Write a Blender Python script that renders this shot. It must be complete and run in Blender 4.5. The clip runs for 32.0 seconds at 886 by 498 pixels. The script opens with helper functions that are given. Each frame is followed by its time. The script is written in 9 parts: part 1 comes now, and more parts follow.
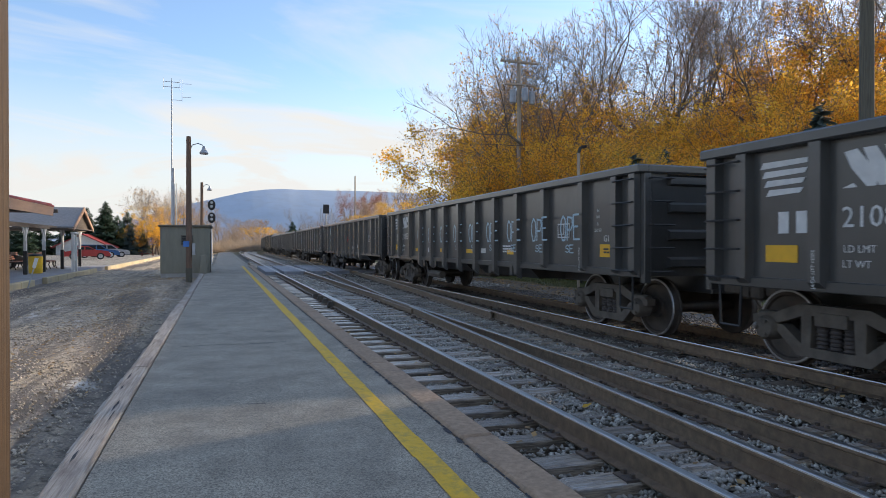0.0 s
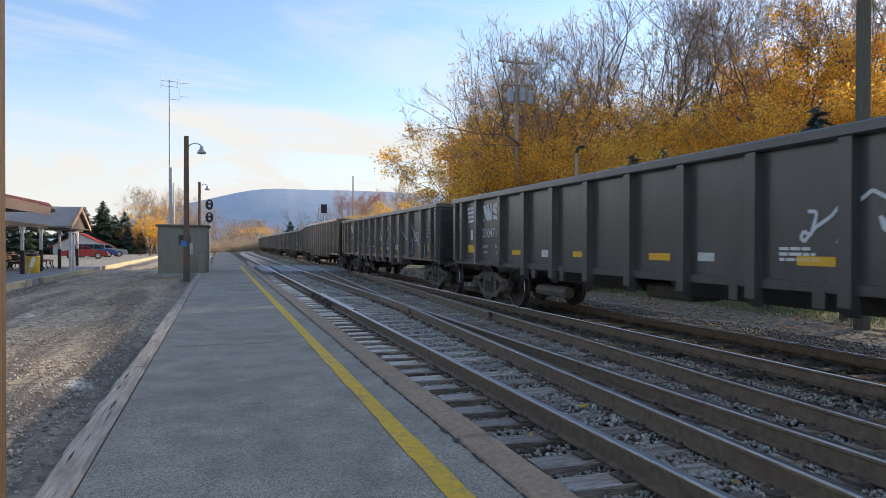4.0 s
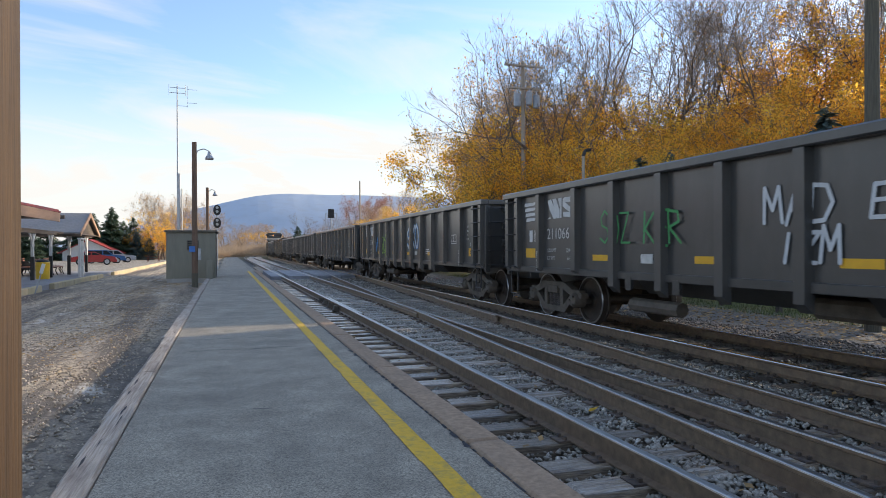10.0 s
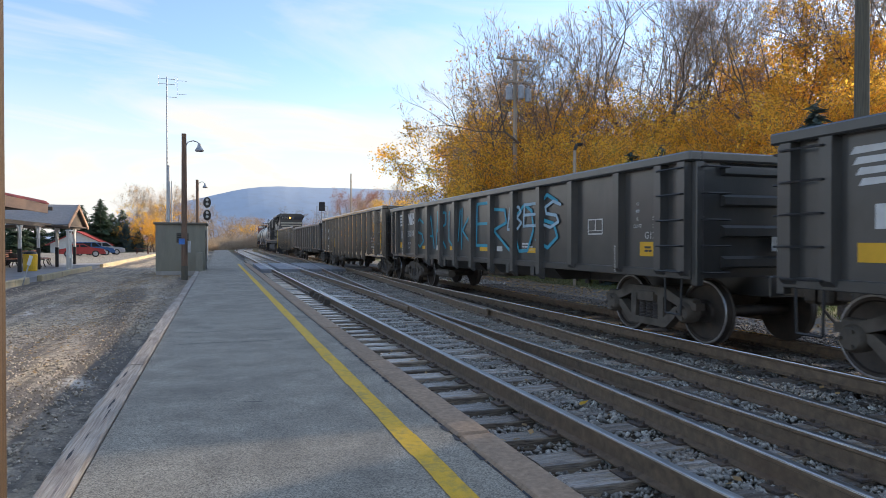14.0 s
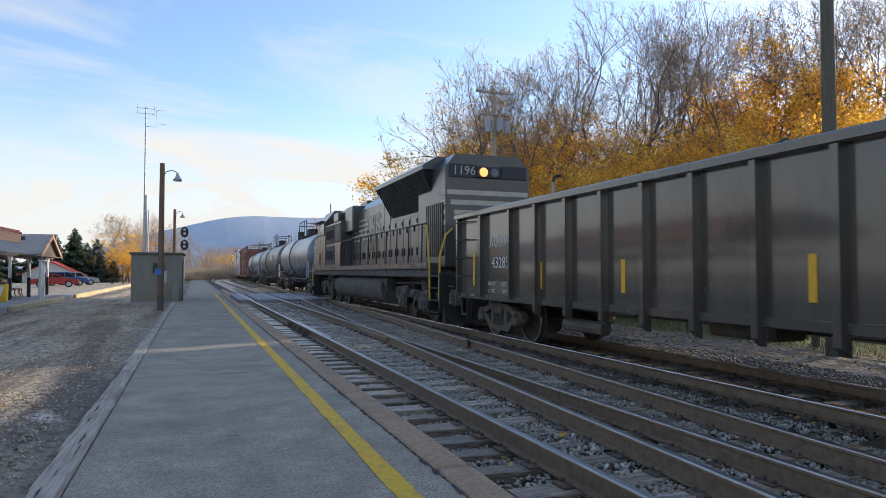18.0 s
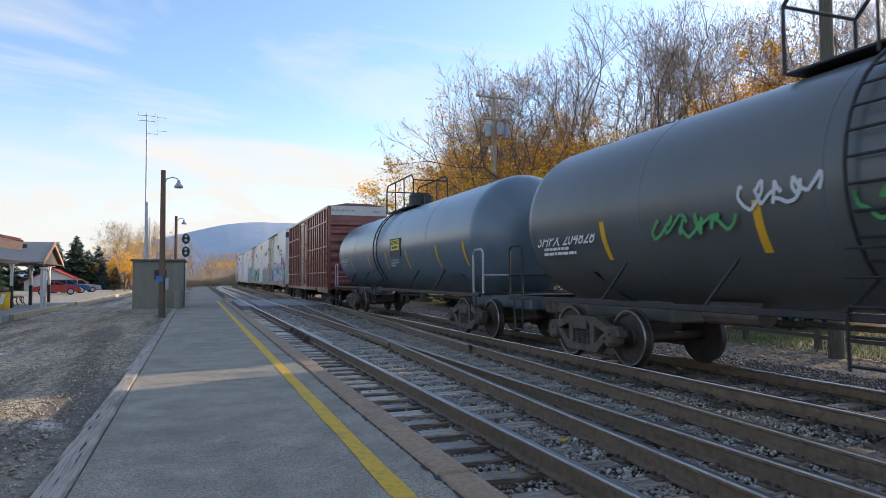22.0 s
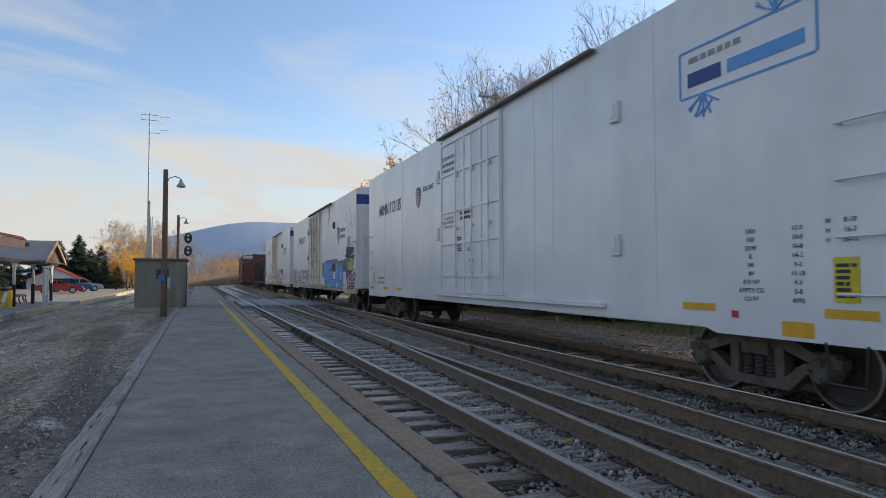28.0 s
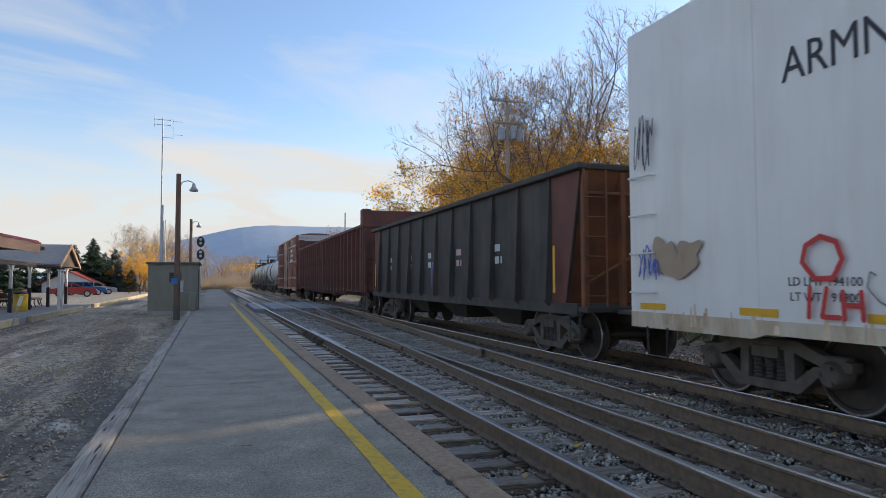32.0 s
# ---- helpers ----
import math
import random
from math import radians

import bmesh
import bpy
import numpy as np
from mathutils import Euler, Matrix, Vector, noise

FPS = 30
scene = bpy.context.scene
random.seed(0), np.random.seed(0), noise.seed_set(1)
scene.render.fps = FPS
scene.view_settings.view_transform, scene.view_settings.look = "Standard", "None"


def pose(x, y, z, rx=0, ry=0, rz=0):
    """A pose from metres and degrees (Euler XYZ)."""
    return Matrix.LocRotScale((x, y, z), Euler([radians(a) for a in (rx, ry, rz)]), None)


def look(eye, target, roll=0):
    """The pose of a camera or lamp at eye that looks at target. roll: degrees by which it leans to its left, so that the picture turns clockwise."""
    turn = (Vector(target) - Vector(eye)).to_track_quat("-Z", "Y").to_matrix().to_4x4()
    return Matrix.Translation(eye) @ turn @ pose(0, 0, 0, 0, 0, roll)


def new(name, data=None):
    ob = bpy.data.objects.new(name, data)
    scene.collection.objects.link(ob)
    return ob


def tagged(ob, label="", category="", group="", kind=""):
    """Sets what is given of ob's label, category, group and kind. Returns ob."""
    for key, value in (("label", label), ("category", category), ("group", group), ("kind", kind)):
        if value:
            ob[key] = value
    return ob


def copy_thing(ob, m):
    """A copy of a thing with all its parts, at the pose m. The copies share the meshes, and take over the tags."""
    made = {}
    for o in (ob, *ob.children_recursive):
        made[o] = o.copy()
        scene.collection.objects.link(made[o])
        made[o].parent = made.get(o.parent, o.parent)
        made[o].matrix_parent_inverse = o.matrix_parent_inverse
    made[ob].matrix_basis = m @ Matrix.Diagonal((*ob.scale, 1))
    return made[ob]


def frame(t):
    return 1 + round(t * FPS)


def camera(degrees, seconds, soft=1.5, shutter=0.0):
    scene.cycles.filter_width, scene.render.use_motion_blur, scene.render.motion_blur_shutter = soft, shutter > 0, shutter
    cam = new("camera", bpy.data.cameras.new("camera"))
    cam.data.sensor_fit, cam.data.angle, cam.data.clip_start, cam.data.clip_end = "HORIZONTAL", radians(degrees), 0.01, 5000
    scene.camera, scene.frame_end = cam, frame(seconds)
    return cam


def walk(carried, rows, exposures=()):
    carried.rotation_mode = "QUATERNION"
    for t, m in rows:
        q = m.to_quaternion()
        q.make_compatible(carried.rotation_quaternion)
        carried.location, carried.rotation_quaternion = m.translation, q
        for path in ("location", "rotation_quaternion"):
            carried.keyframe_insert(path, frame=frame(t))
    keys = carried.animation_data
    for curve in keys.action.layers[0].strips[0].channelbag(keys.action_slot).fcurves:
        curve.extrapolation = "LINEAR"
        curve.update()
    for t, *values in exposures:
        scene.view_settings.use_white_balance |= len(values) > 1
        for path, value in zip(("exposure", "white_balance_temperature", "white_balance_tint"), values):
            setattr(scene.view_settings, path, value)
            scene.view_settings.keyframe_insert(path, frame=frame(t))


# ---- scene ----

# The camera: held in the hand beside a post on the platform; x to the tracks, y along them, z = 0 at the rail tops.
cam = camera(68.19, 32.0, soft=0.65, shutter=0.06)
PATH = (
    (0, -2.767, 0.001, 1.457, 18.19, -0.40, 0.02), (0.5, -2.764, 0.012, 1.457, 18.26, -0.36, 0.17),
    (1, -2.763, 0.002, 1.458, 18.34, -0.18, -0.05), (1.5, -2.761, -0.002, 1.457, 18.34, -0.10, -0.21),
    (2, -2.767, -0.011, 1.461, 18.35, -0.09, -0.18), (2.5, -2.769, -0.009, 1.453, 18.34, -0.11, -0.05),
    (3, -2.770, 0.005, 1.456, 18.45, -0.28, 0.10), (3.5, -2.766, -0.011, 1.462, 18.39, -0.42, 0.16),
    (5.5, -2.760, 0.001, 1.457, 18.35, -0.33, -0.21), (6, -2.765, 0.004, 1.452, 18.28, -0.27, -0.03),
    (6.5, -2.768, 0.006, 1.456, 18.22, -0.13, 0.13), (7, -2.764, 0.002, 1.456, 18.04, -0.02, -0.13),
    (7.5, -2.773, -0.007, 1.465, 18.04, 0.12, -0.10), (8, -2.773, -0.008, 1.461, 17.98, 0.17, -0.14),
    (8.5, -2.768, -0.004, 1.463, 17.89, 0.12, -0.23), (9, -2.771, 0.009, 1.459, 17.88, 0.11, -0.10),
    (9.5, -2.776, -0.010, 1.464, 17.84, 0.07, -0.14), (10, -2.774, -0.005, 1.460, 17.76, -0.06, -0.25),
    (10.5, -2.770, -0.006, 1.460, 17.75, -0.14, -0.25), (11, -2.774, -0.004, 1.459, 17.76, -0.17, -0.13),
    (11.5, -2.766, 0.004, 1.458, 17.82, -0.24, -0.22), (12, -2.768, 0.004, 1.457, 17.90, -0.31, -0.14),
    (12.5, -2.768, 0.003, 1.457, 18.03, -0.38, -0.12), (13, -2.770, 0.004, 1.454, 18.35, -0.34, -0.10),
    (13.5, -2.773, -0.003, 1.461, 18.39, -0.42, -0.16), (14, -2.772, 0.009, 1.458, 18.54, -0.62, 0.01),
    (14.5, -2.763, 0.025, 1.470, 19.59, 2.60, 0.03), (16.5, -2.772, -0.014, 1.467, 20.61, 2.58, -0.05),
    (17, -2.778, -0.013, 1.467, 20.53, 2.36, -0.00), (17.5, -2.774, -0.015, 1.468, 20.39, 2.16, 0.03),
    (18, -2.775, -0.012, 1.468, 20.31, 2.02, 0.05), (18.5, -2.774, -0.020, 1.471, 20.20, 1.79, 0.11),
    (19, -2.778, -0.013, 1.469, 20.13, 1.55, 0.04), (19.5, -2.772, -0.007, 1.470, 20.03, 1.29, 0.01),
    (20, -2.761, 0.023, 1.462, 20.11, 1.10, -0.10), (20.5, -2.765, 0.013, 1.470, 20.32, 2.19, -0.28),
    (21, -2.763, 0.002, 1.474, 20.32, 2.53, -0.35), (21.5, -2.773, -0.016, 1.469, 20.31, 2.58, -0.39),
    (22, -2.763, -0.012, 1.472, 20.19, 2.43, -0.37), (22.5, -2.767, -0.010, 1.472, 20.09, 2.54, -0.11),
    (23, -2.766, -0.009, 1.469, 20.06, 2.55, -0.28), (23.5, -2.766, -0.015, 1.471, 19.99, 2.44, -0.19),
    (24, -2.762, -0.008, 1.470, 19.82, 2.36, -0.02), (24.5, -2.759, -0.009, 1.477, 19.73, 2.53, 0.08),
    (25, -2.762, -0.010, 1.477, 19.64, 2.54, -0.00), (25.5, -2.767, 0.001, 1.474, 19.74, 2.54, -0.26),
    (27.5, -2.765, -0.001, 1.473, 19.99, 2.41, -0.24), (28, -2.758, 0.003, 1.472, 20.02, 2.47, -0.11),
    (28.5, -2.760, -0.006, 1.471, 20.07, 2.66, -0.20), (29, -2.756, -0.013, 1.472, 19.70, 2.65, -0.22),
    (29.5, -2.752, -0.009, 1.471, 19.18, 2.65, -0.11), (30, -2.755, -0.009, 1.470, 18.98, 2.66, -0.09),
    (30.5, -2.761, -0.002, 1.471, 18.97, 2.84, -0.01), (31, -2.760, -0.011, 1.473, 18.96, 2.91, -0.01),
    (31.5, -2.755, -0.007, 1.479, 18.99, 2.78, -0.10), (32, -2.759, -0.005, 1.476, 19.06, 2.75, -0.15))
walk(cam, [(t, pose(x, y, z, 90 + up, 0, -turn) @ pose(0, 0, 0, 0, 0, lean)) for t, x, y, z, turn, up, lean in PATH],
     exposures=[(0, 1.12, 6850, 10), (4, 1.14, 6900, 10), (9, 1.24, 6950, 10), (13.5, 1.3, 6950, 10), (16.5, 1.18, 6850, 10), (18.6, 1.17, 6850, 10), (19.6, 1.42, 6950, 10), (20.3, 1.42, 6950, 10), (21.3, 1.26, 6850, 10), (23, 1.18, 6850, 10), (24.5, 1.06, 6950, 10), (27.5, 0.83, 7000, 10), (29, 0.72, 6950, 10), (30.5, 0.92, 6900, 10), (32, 0.94, 6900, 10)])

# ---- sky and sun: low autumn sun beyond the train, thin high cloud ----
SUN_EL, SUN_AZ = radians(20.0), math.atan2(1.0, 0.34)   # azimuth from +y towards +x
world = bpy.data.worlds.new("sky")
scene.world = world
world.use_nodes = True
wn, wl = world.node_tree.nodes, world.node_tree.links
wn.clear()


def wnode(kind, **kw):
    n = wn.new(kind)
    for k, v in kw.items():
        n.inputs[k].default_value = v
    return n


w_out, w_bg = wn.new("ShaderNodeOutputWorld"), wnode("ShaderNodeBackground", Strength=0.15)
w_sky = wn.new("ShaderNodeTexSky")
w_sky.sky_type, w_sky.sun_disc = "NISHITA", False
w_sky.sun_elevation, w_sky.sun_rotation = SUN_EL, SUN_AZ
w_sky.air_density, w_sky.dust_density, w_sky.ozone_density = 1.0, 0.6, 2.0
w_co = wn.new("ShaderNodeTexCoord")
w_sep = wn.new("ShaderNodeSeparateXYZ")
wl.new(w_co.outputs["Generated"], w_sep.inputs[0])


def wmath(op, a, b=None, clamp=False):
    n = wn.new("ShaderNodeMath")
    n.operation, n.use_clamp = op, clamp
    for i, v in enumerate((a, b)):
        if v is None:
            continue
        if isinstance(v, (int, float)):
            n.inputs[i].default_value = v
        else:
            wl.new(v, n.inputs[i])
    return n.outputs[0]


w_h = wmath("ADD", wmath("MAXIMUM", w_sep.outputs[2], 0.0), 0.16)
w_cx, w_cy = wmath("DIVIDE", w_sep.outputs[0], w_h), wmath("DIVIDE", w_sep.outputs[1], w_h)
w_comb = wn.new("ShaderNodeCombineXYZ")
wl.new(wmath("ADD", wmath("MULTIPLY", w_cx, 0.55), wmath("MULTIPLY", w_cy, 0.30)), w_comb.inputs[0])
wl.new(wmath("ADD", wmath("MULTIPLY", w_cx, -0.35), wmath("MULTIPLY", w_cy, 0.85)), w_comb.inputs[1])
w_n = wnode("ShaderNodeTexNoise", Scale=1.3, Detail=9.0, Roughness=0.55, Distortion=1.2)
wl.new(w_comb.outputs[0], w_n.inputs["Vector"])
w_ramp = wn.new("ShaderNodeMapRange")
w_ramp.inputs["From Min"].default_value, w_ramp.inputs["From Max"].default_value = 0.46, 0.70
wl.new(w_n.outputs["Fac"], w_ramp.inputs["Value"])
# the veil thickens towards the horizon
w_low = wn.new("ShaderNodeMapRange")
w_low.interpolation_type = "SMOOTHSTEP"
w_low.inputs["From Min"].default_value, w_low.inputs["From Max"].default_value = 0.27, 0.03
w_low.inputs["To Min"].default_value, w_low.inputs["To Max"].default_value = 0.04, 0.95
wl.new(w_sep.outputs[2], w_low.inputs["Value"])
w_veil = wmath("ADD", w_low.outputs[0], wmath("MULTIPLY", w_ramp.outputs[0], 0.72), clamp=True)
w_tint = wn.new("ShaderNodeMix")
w_tint.data_type, w_tint.blend_type = "RGBA", "MULTIPLY"
w_tint.inputs["Factor"].default_value = 1.0
wl.new(w_sky.outputs[0], w_tint.inputs[6])
w_tint.inputs[7].default_value = (0.66, 0.74, 0.85, 1)
w_mix = wn.new("ShaderNodeMix")
w_mix.data_type = "RGBA"
wl.new(w_veil, w_mix.inputs["Factor"])
wl.new(w_tint.outputs[2], w_mix.inputs[6])
w_mix.inputs[7].default_value = (2.66, 2.72, 2.78, 1)
wl.new(w_mix.outputs[2], w_bg.inputs["Color"])
wl.new(w_bg.outputs[0], w_out.inputs["Surface"])

sun = new("sun", bpy.data.lights.new("sun", "SUN"))
sun.data.energy, sun.data.angle, sun.data.color = 2.6, radians(1.6), (1.0, 0.86, 0.68)
SUN_DIR = Vector((math.sin(SUN_AZ) * math.cos(SUN_EL), math.cos(SUN_AZ) * math.cos(SUN_EL), math.sin(SUN_EL)))
sun.matrix_world = look(SUN_DIR * 200, (0, 0, 0))

# ---- materials ----
def mat(name, col, rough=0.7, metal=0.0, col2=None, scale=3.0, stain=None, stain_scale=0.6, stain_amt=0.5, bump=0.15, bump_scale=60.0,
        vary=0.0, stretch=(1, 1, 1), spec=0.5, translucent=0.0, coat=0.0, coat_rough=0.22, islands=False, stain_stretch=None, band=(0.32, 0.68), cells=0.0, chip=(0.45, 1.6)):
    m = bpy.data.materials.new(name)
    m.use_nodes = True
    nt = m.node_tree
    ns, ln = nt.nodes, nt.links
    b = ns["Principled BSDF"]
    b.inputs["Roughness"].default_value, b.inputs["Metallic"].default_value = rough, metal
    b.inputs["Specular IOR Level"].default_value = spec
    b.inputs["Coat Weight"].default_value, b.inputs["Coat Roughness"].default_value = coat, coat_rough
    co = ns.new("ShaderNodeTexCoord")
    mp = ns.new("ShaderNodeMapping")
    mp.inputs["Scale"].default_value = stretch
    ln.new(co.outputs["Object"], mp.inputs["Vector"])

    def noise_(sc, det=5.0, src=mp):
        n = ns.new("ShaderNodeTexNoise")
        n.inputs["Scale"].default_value, n.inputs["Detail"].default_value = sc, det
        n.inputs["Roughness"].default_value = 0.6
        ln.new(src.outputs[0], n.inputs["Vector"])
        return n.outputs["Fac"]

    def ramp(src, lo, hi):
        r = ns.new("ShaderNodeMapRange")
        r.inputs["From Min"].default_value, r.inputs["From Max"].default_value = lo, hi
        ln.new(src, r.inputs["Value"])
        return r.outputs[0]

    def mix(fac, a, bcol, kind="MIX"):
        x = ns.new("ShaderNodeMix")
        x.data_type, x.blend_type = "RGBA", kind
        if isinstance(fac, float):
            x.inputs["Factor"].default_value = fac
        else:
            ln.new(fac, x.inputs["Factor"])
        for i, v in ((6, a), (7, bcol)):
            if isinstance(v, tuple):
                x.inputs[i].default_value = (*v, 1)
            else:
                ln.new(v, x.inputs[i])
        return x.outputs[2]

    col2 = col2 or tuple(c * 0.72 for c in col)
    out = mix(ramp(noise_(scale), *band), col, col2)
    if cells:
        # aggregate: each chip has its own tone
        vo = ns.new("ShaderNodeTexVoronoi")
        vo.inputs["Scale"].default_value = cells
        ln.new(mp.outputs[0], vo.inputs["Vector"])
        sp = ns.new("ShaderNodeSeparateColor")
        ln.new(vo.outputs["Color"], sp.inputs[0])
        r = ns.new("ShaderNodeMapRange")
        r.inputs["To Min"].default_value, r.inputs["To Max"].default_value = chip
        ln.new(sp.outputs[0], r.inputs["Value"])
        hs = ns.new("ShaderNodeHueSaturation")
        ln.new(r.outputs[0], hs.inputs["Value"])
        ln.new(out, hs.inputs["Color"])
        out = hs.outputs["Color"]
    if stain:
        mp2 = ns.new("ShaderNodeMapping")
        mp2.inputs["Scale"].default_value = stain_stretch or stretch
        ln.new(co.outputs["Object"], mp2.inputs["Vector"])
        f = ramp(noise_(stain_scale, 7.0, mp2), 0.48, 0.72)
        mm = ns.new("ShaderNodeMath")
        mm.operation = "MULTIPLY"
        mm.inputs[1].default_value = stain_amt
        ln.new(f, mm.inputs[0])
        out = mix(mm.outputs[0], out, stain)
    if vary:
        if islands:
            src = ns.new("ShaderNodeNewGeometry").outputs["Random Per Island"]
        else:
            src = ns.new("ShaderNodeObjectInfo").outputs["Random"]
        r = ns.new("ShaderNodeMapRange")
        r.inputs["To Min"].default_value, r.inputs["To Max"].default_value = 1 - vary, 1 + vary
        ln.new(src, r.inputs["Value"])
        hs = ns.new("ShaderNodeHueSaturation")
        ln.new(r.outputs[0], hs.inputs["Value"])
        ln.new(out, hs.inputs["Color"])
        out = hs.outputs["Color"]
    ln.new(out, b.inputs["Base Color"])
    if bump:
        bp = ns.new("ShaderNodeBump")
        bp.inputs["Strength"].default_value, bp.inputs["Distance"].default_value = bump, 0.02
        ln.new(noise_(bump_scale, 4.0), bp.inputs["Height"])
        ln.new(bp.outputs[0], b.inputs["Normal"])
    if translucent:
        tr = ns.new("ShaderNodeBsdfTranslucent")
        ln.new(out, tr.inputs["Color"])
        ms = ns.new("ShaderNodeMixShader")
        ms.inputs[0].default_value = translucent
        ln.new(b.outputs[0], ms.inputs[1])
        ln.new(tr.outputs[0], ms.inputs[2])
        ln.new(ms.outputs[0], ns["Material Output"].inputs["Surface"])
    return m


def glow(name, col, strength):
    m = bpy.data.materials.new(name)
    m.use_nodes = True
    b = m.node_tree.nodes["Principled BSDF"]
    b.inputs["Base Color"].default_value = (*col, 1)
    b.inputs["Emission Color"].default_value = (*col, 1)
    b.inputs["Emission Strength"].default_value = strength
    return m


M_asphalt = mat("asphalt", (0.35, 0.306, 0.238), 0.85, col2=(0.25, 0.218, 0.170), scale=2.2, stain=(0.155, 0.138, 0.114), stain_scale=0.55, stain_amt=0.5, bump=0.25, bump_scale=260, cells=130, chip=(0.5, 1.55))
M_crack = mat("crack_filler", (0.05, 0.05, 0.055), 0.9, scale=20)
M_yellow = mat("yellow_paint", (0.80, 0.48, 0.025), 0.7, col2=(0.66, 0.39, 0.025), scale=18, stain=(0.253, 0.207, 0.103), stain_scale=9, stain_amt=0.55, bump=0.35, bump_scale=220)
M_timber = mat("weathered_timber", (0.46, 0.40, 0.335), 0.85, col2=(0.22, 0.175, 0.14), scale=9, stretch=(7, 0.22, 7), stain=(0.13, 0.095, 0.075), stain_scale=2.4, stain_amt=0.7, bump=0.7, bump_scale=14, vary=0.12, band=(0.40, 0.72), stain_stretch=(2.5, .7, 2.5))
M_curb = mat("curb_concrete", (0.46, 0.315, 0.205), 0.85, col2=(0.29, 0.195, 0.125), scale=22, stain=(0.19, 0.142, 0.105), stain_scale=2.5, stain_amt=0.5, bump=0.4, bump_scale=120, vary=0.06)
# pale patches and lighter ties: weathered wood, with sky glint painted in
M_tie = mat("old_tie_wood", (0.46, 0.36, 0.255), 0.36, coat=0.6, col2=(0.10, 0.07, 0.05), scale=7, stretch=(0.8, 8, 8), stain=(0.66, 0.64, 0.62), stain_scale=1.6, stain_amt=0.9, bump=0.8, bump_scale=10, vary=0.6)
M_rail = mat("rail_steel", (0.24, 0.165, 0.105), 0.5, 0.1, col2=(0.125, 0.087, 0.058), scale=12, stain=(0.213, 0.125, 0.075), stain_scale=1.5, bump=0.1, bump_scale=60)
M_railtop = mat("worn_rail_top", (0.50, 0.50, 0.49), 0.32, 0.9, col2=(0.30, 0.285, 0.265), scale=6, stretch=(20, 0.3, 1), bump=0.04)
M_railshine = mat("polished_rail_top", (0.62, 0.63, 0.65), 0.2, 1.0, col2=(0.5, 0.5, 0.52), scale=6, stretch=(20, 0.3, 1), bump=0.02)
M_plate = mat("rusty_tie_plate", (0.20, 0.14, 0.095), 0.8, 0.3, col2=(0.075, 0.063, 0.060), scale=20, bump=0.3, vary=0.2, islands=True)
M_ballast = mat("ballast_stone", (0.50, 0.465, 0.40), 0.6, col2=(0.20, 0.18, 0.148), scale=9, stain=(0.24, 0.17, 0.115), stain_scale=1.3, stain_amt=0.5, bump=0.4, bump_scale=60, vary=0.45, islands=True)
# main track copies: oil stains, plus the train's shade put into the colour
M_tieoilyshade = mat("oily_shaded_tie_wood", (0.20, 0.155, 0.115), 0.55, col2=(0.06, 0.046, 0.036), scale=7, stretch=(0.8, 8, 8), stain=(0.30, 0.28, 0.26), stain_scale=1.6, stain_amt=0.6, bump=0.8, bump_scale=10, vary=0.5)
M_ballastoilyshade = mat("oily_shaded_ballast_stone", (0.24, 0.215, 0.185), 0.7, col2=(0.085, 0.076, 0.066), scale=9, stain=(0.12, 0.085, 0.06), stain_scale=1.1, stain_amt=0.6, bump=0.4, bump_scale=60, vary=0.45, islands=True)
M_panel = mat("crossing_panel", (0.390, 0.390, 0.403), 0.8, col2=(0.260, 0.260, 0.273), scale=5, bump=0.3, bump_scale=70, vary=0.1)
M_woodpost = mat("brown_post_wood", (0.115, 0.064, 0.027), 0.75, col2=(0.042, 0.022, 0.01), scale=9, stretch=(9, 9, 0.3), stain=(0.065, 0.036, 0.016), stain_scale=2.2, stain_amt=0.5, bump=0.35, bump_scale=12)
M_pole = mat("utility_pole_wood", (0.48, 0.40, 0.31), 0.85, col2=(0.33, 0.265, 0.205), scale=6, stretch=(8, 8, 0.35), bump=0.5, bump_scale=16)
M_polebrown = mat("stained_pole_wood", (0.22, 0.14, 0.095), 0.85, col2=(0.13, 0.08, 0.055), scale=6, stretch=(8, 8, 0.35), bump=0.5, bump_scale=16)
M_poledark = mat("mossy_dark_pole_wood", (0.15, 0.135, 0.10), 0.9, col2=(0.085, 0.078, 0.06), scale=6, stretch=(8, 8, 0.35), bump=0.5, bump_scale=16)
M_galv = mat("galvanised_steel", (0.50, 0.52, 0.54), 0.5, 0.5, scale=5, bump=0.05)
M_transformer = mat("transformer_grey", (0.42, 0.46, 0.50), 0.5, 0.1, scale=4, bump=0.05)
M_shed = mat("olive_shed_siding", (0.276, 0.259, 0.201), 0.75, col2=(0.230, 0.218, 0.172), scale=3, stretch=(2, 2, 0.4), bump=0.1)
M_shedtrim = mat("shed_trim", (0.16, 0.145, 0.115), 0.7, scale=4)
M_concrete = mat("pale_concrete", (0.46, 0.44, 0.41), 0.85, col2=(0.34, 0.32, 0.30), scale=4, bump=0.3)
M_blacksteel = mat("black_painted_steel", (0.028, 0.028, 0.03), 0.5, 0.1, scale=5, bump=0.08)
M_blueplate = mat("blue_sign", (0.06, 0.22, 0.62), 0.5, scale=3, bump=0)
M_white = mat("white_paint", (0.78, 0.78, 0.76), 0.6, col2=(0.68, 0.68, 0.66), scale=5, bump=0.05)
M_whitewood = mat("white_siding", (0.70, 0.69, 0.66), 0.7, col2=(0.60, 0.59, 0.57), scale=3, bump=0.1)
M_redroof = mat("red_metal_roof", (0.38, 0.05, 0.045), 0.55, 0.1, col2=(0.30, 0.045, 0.04), scale=2, bump=0.1)
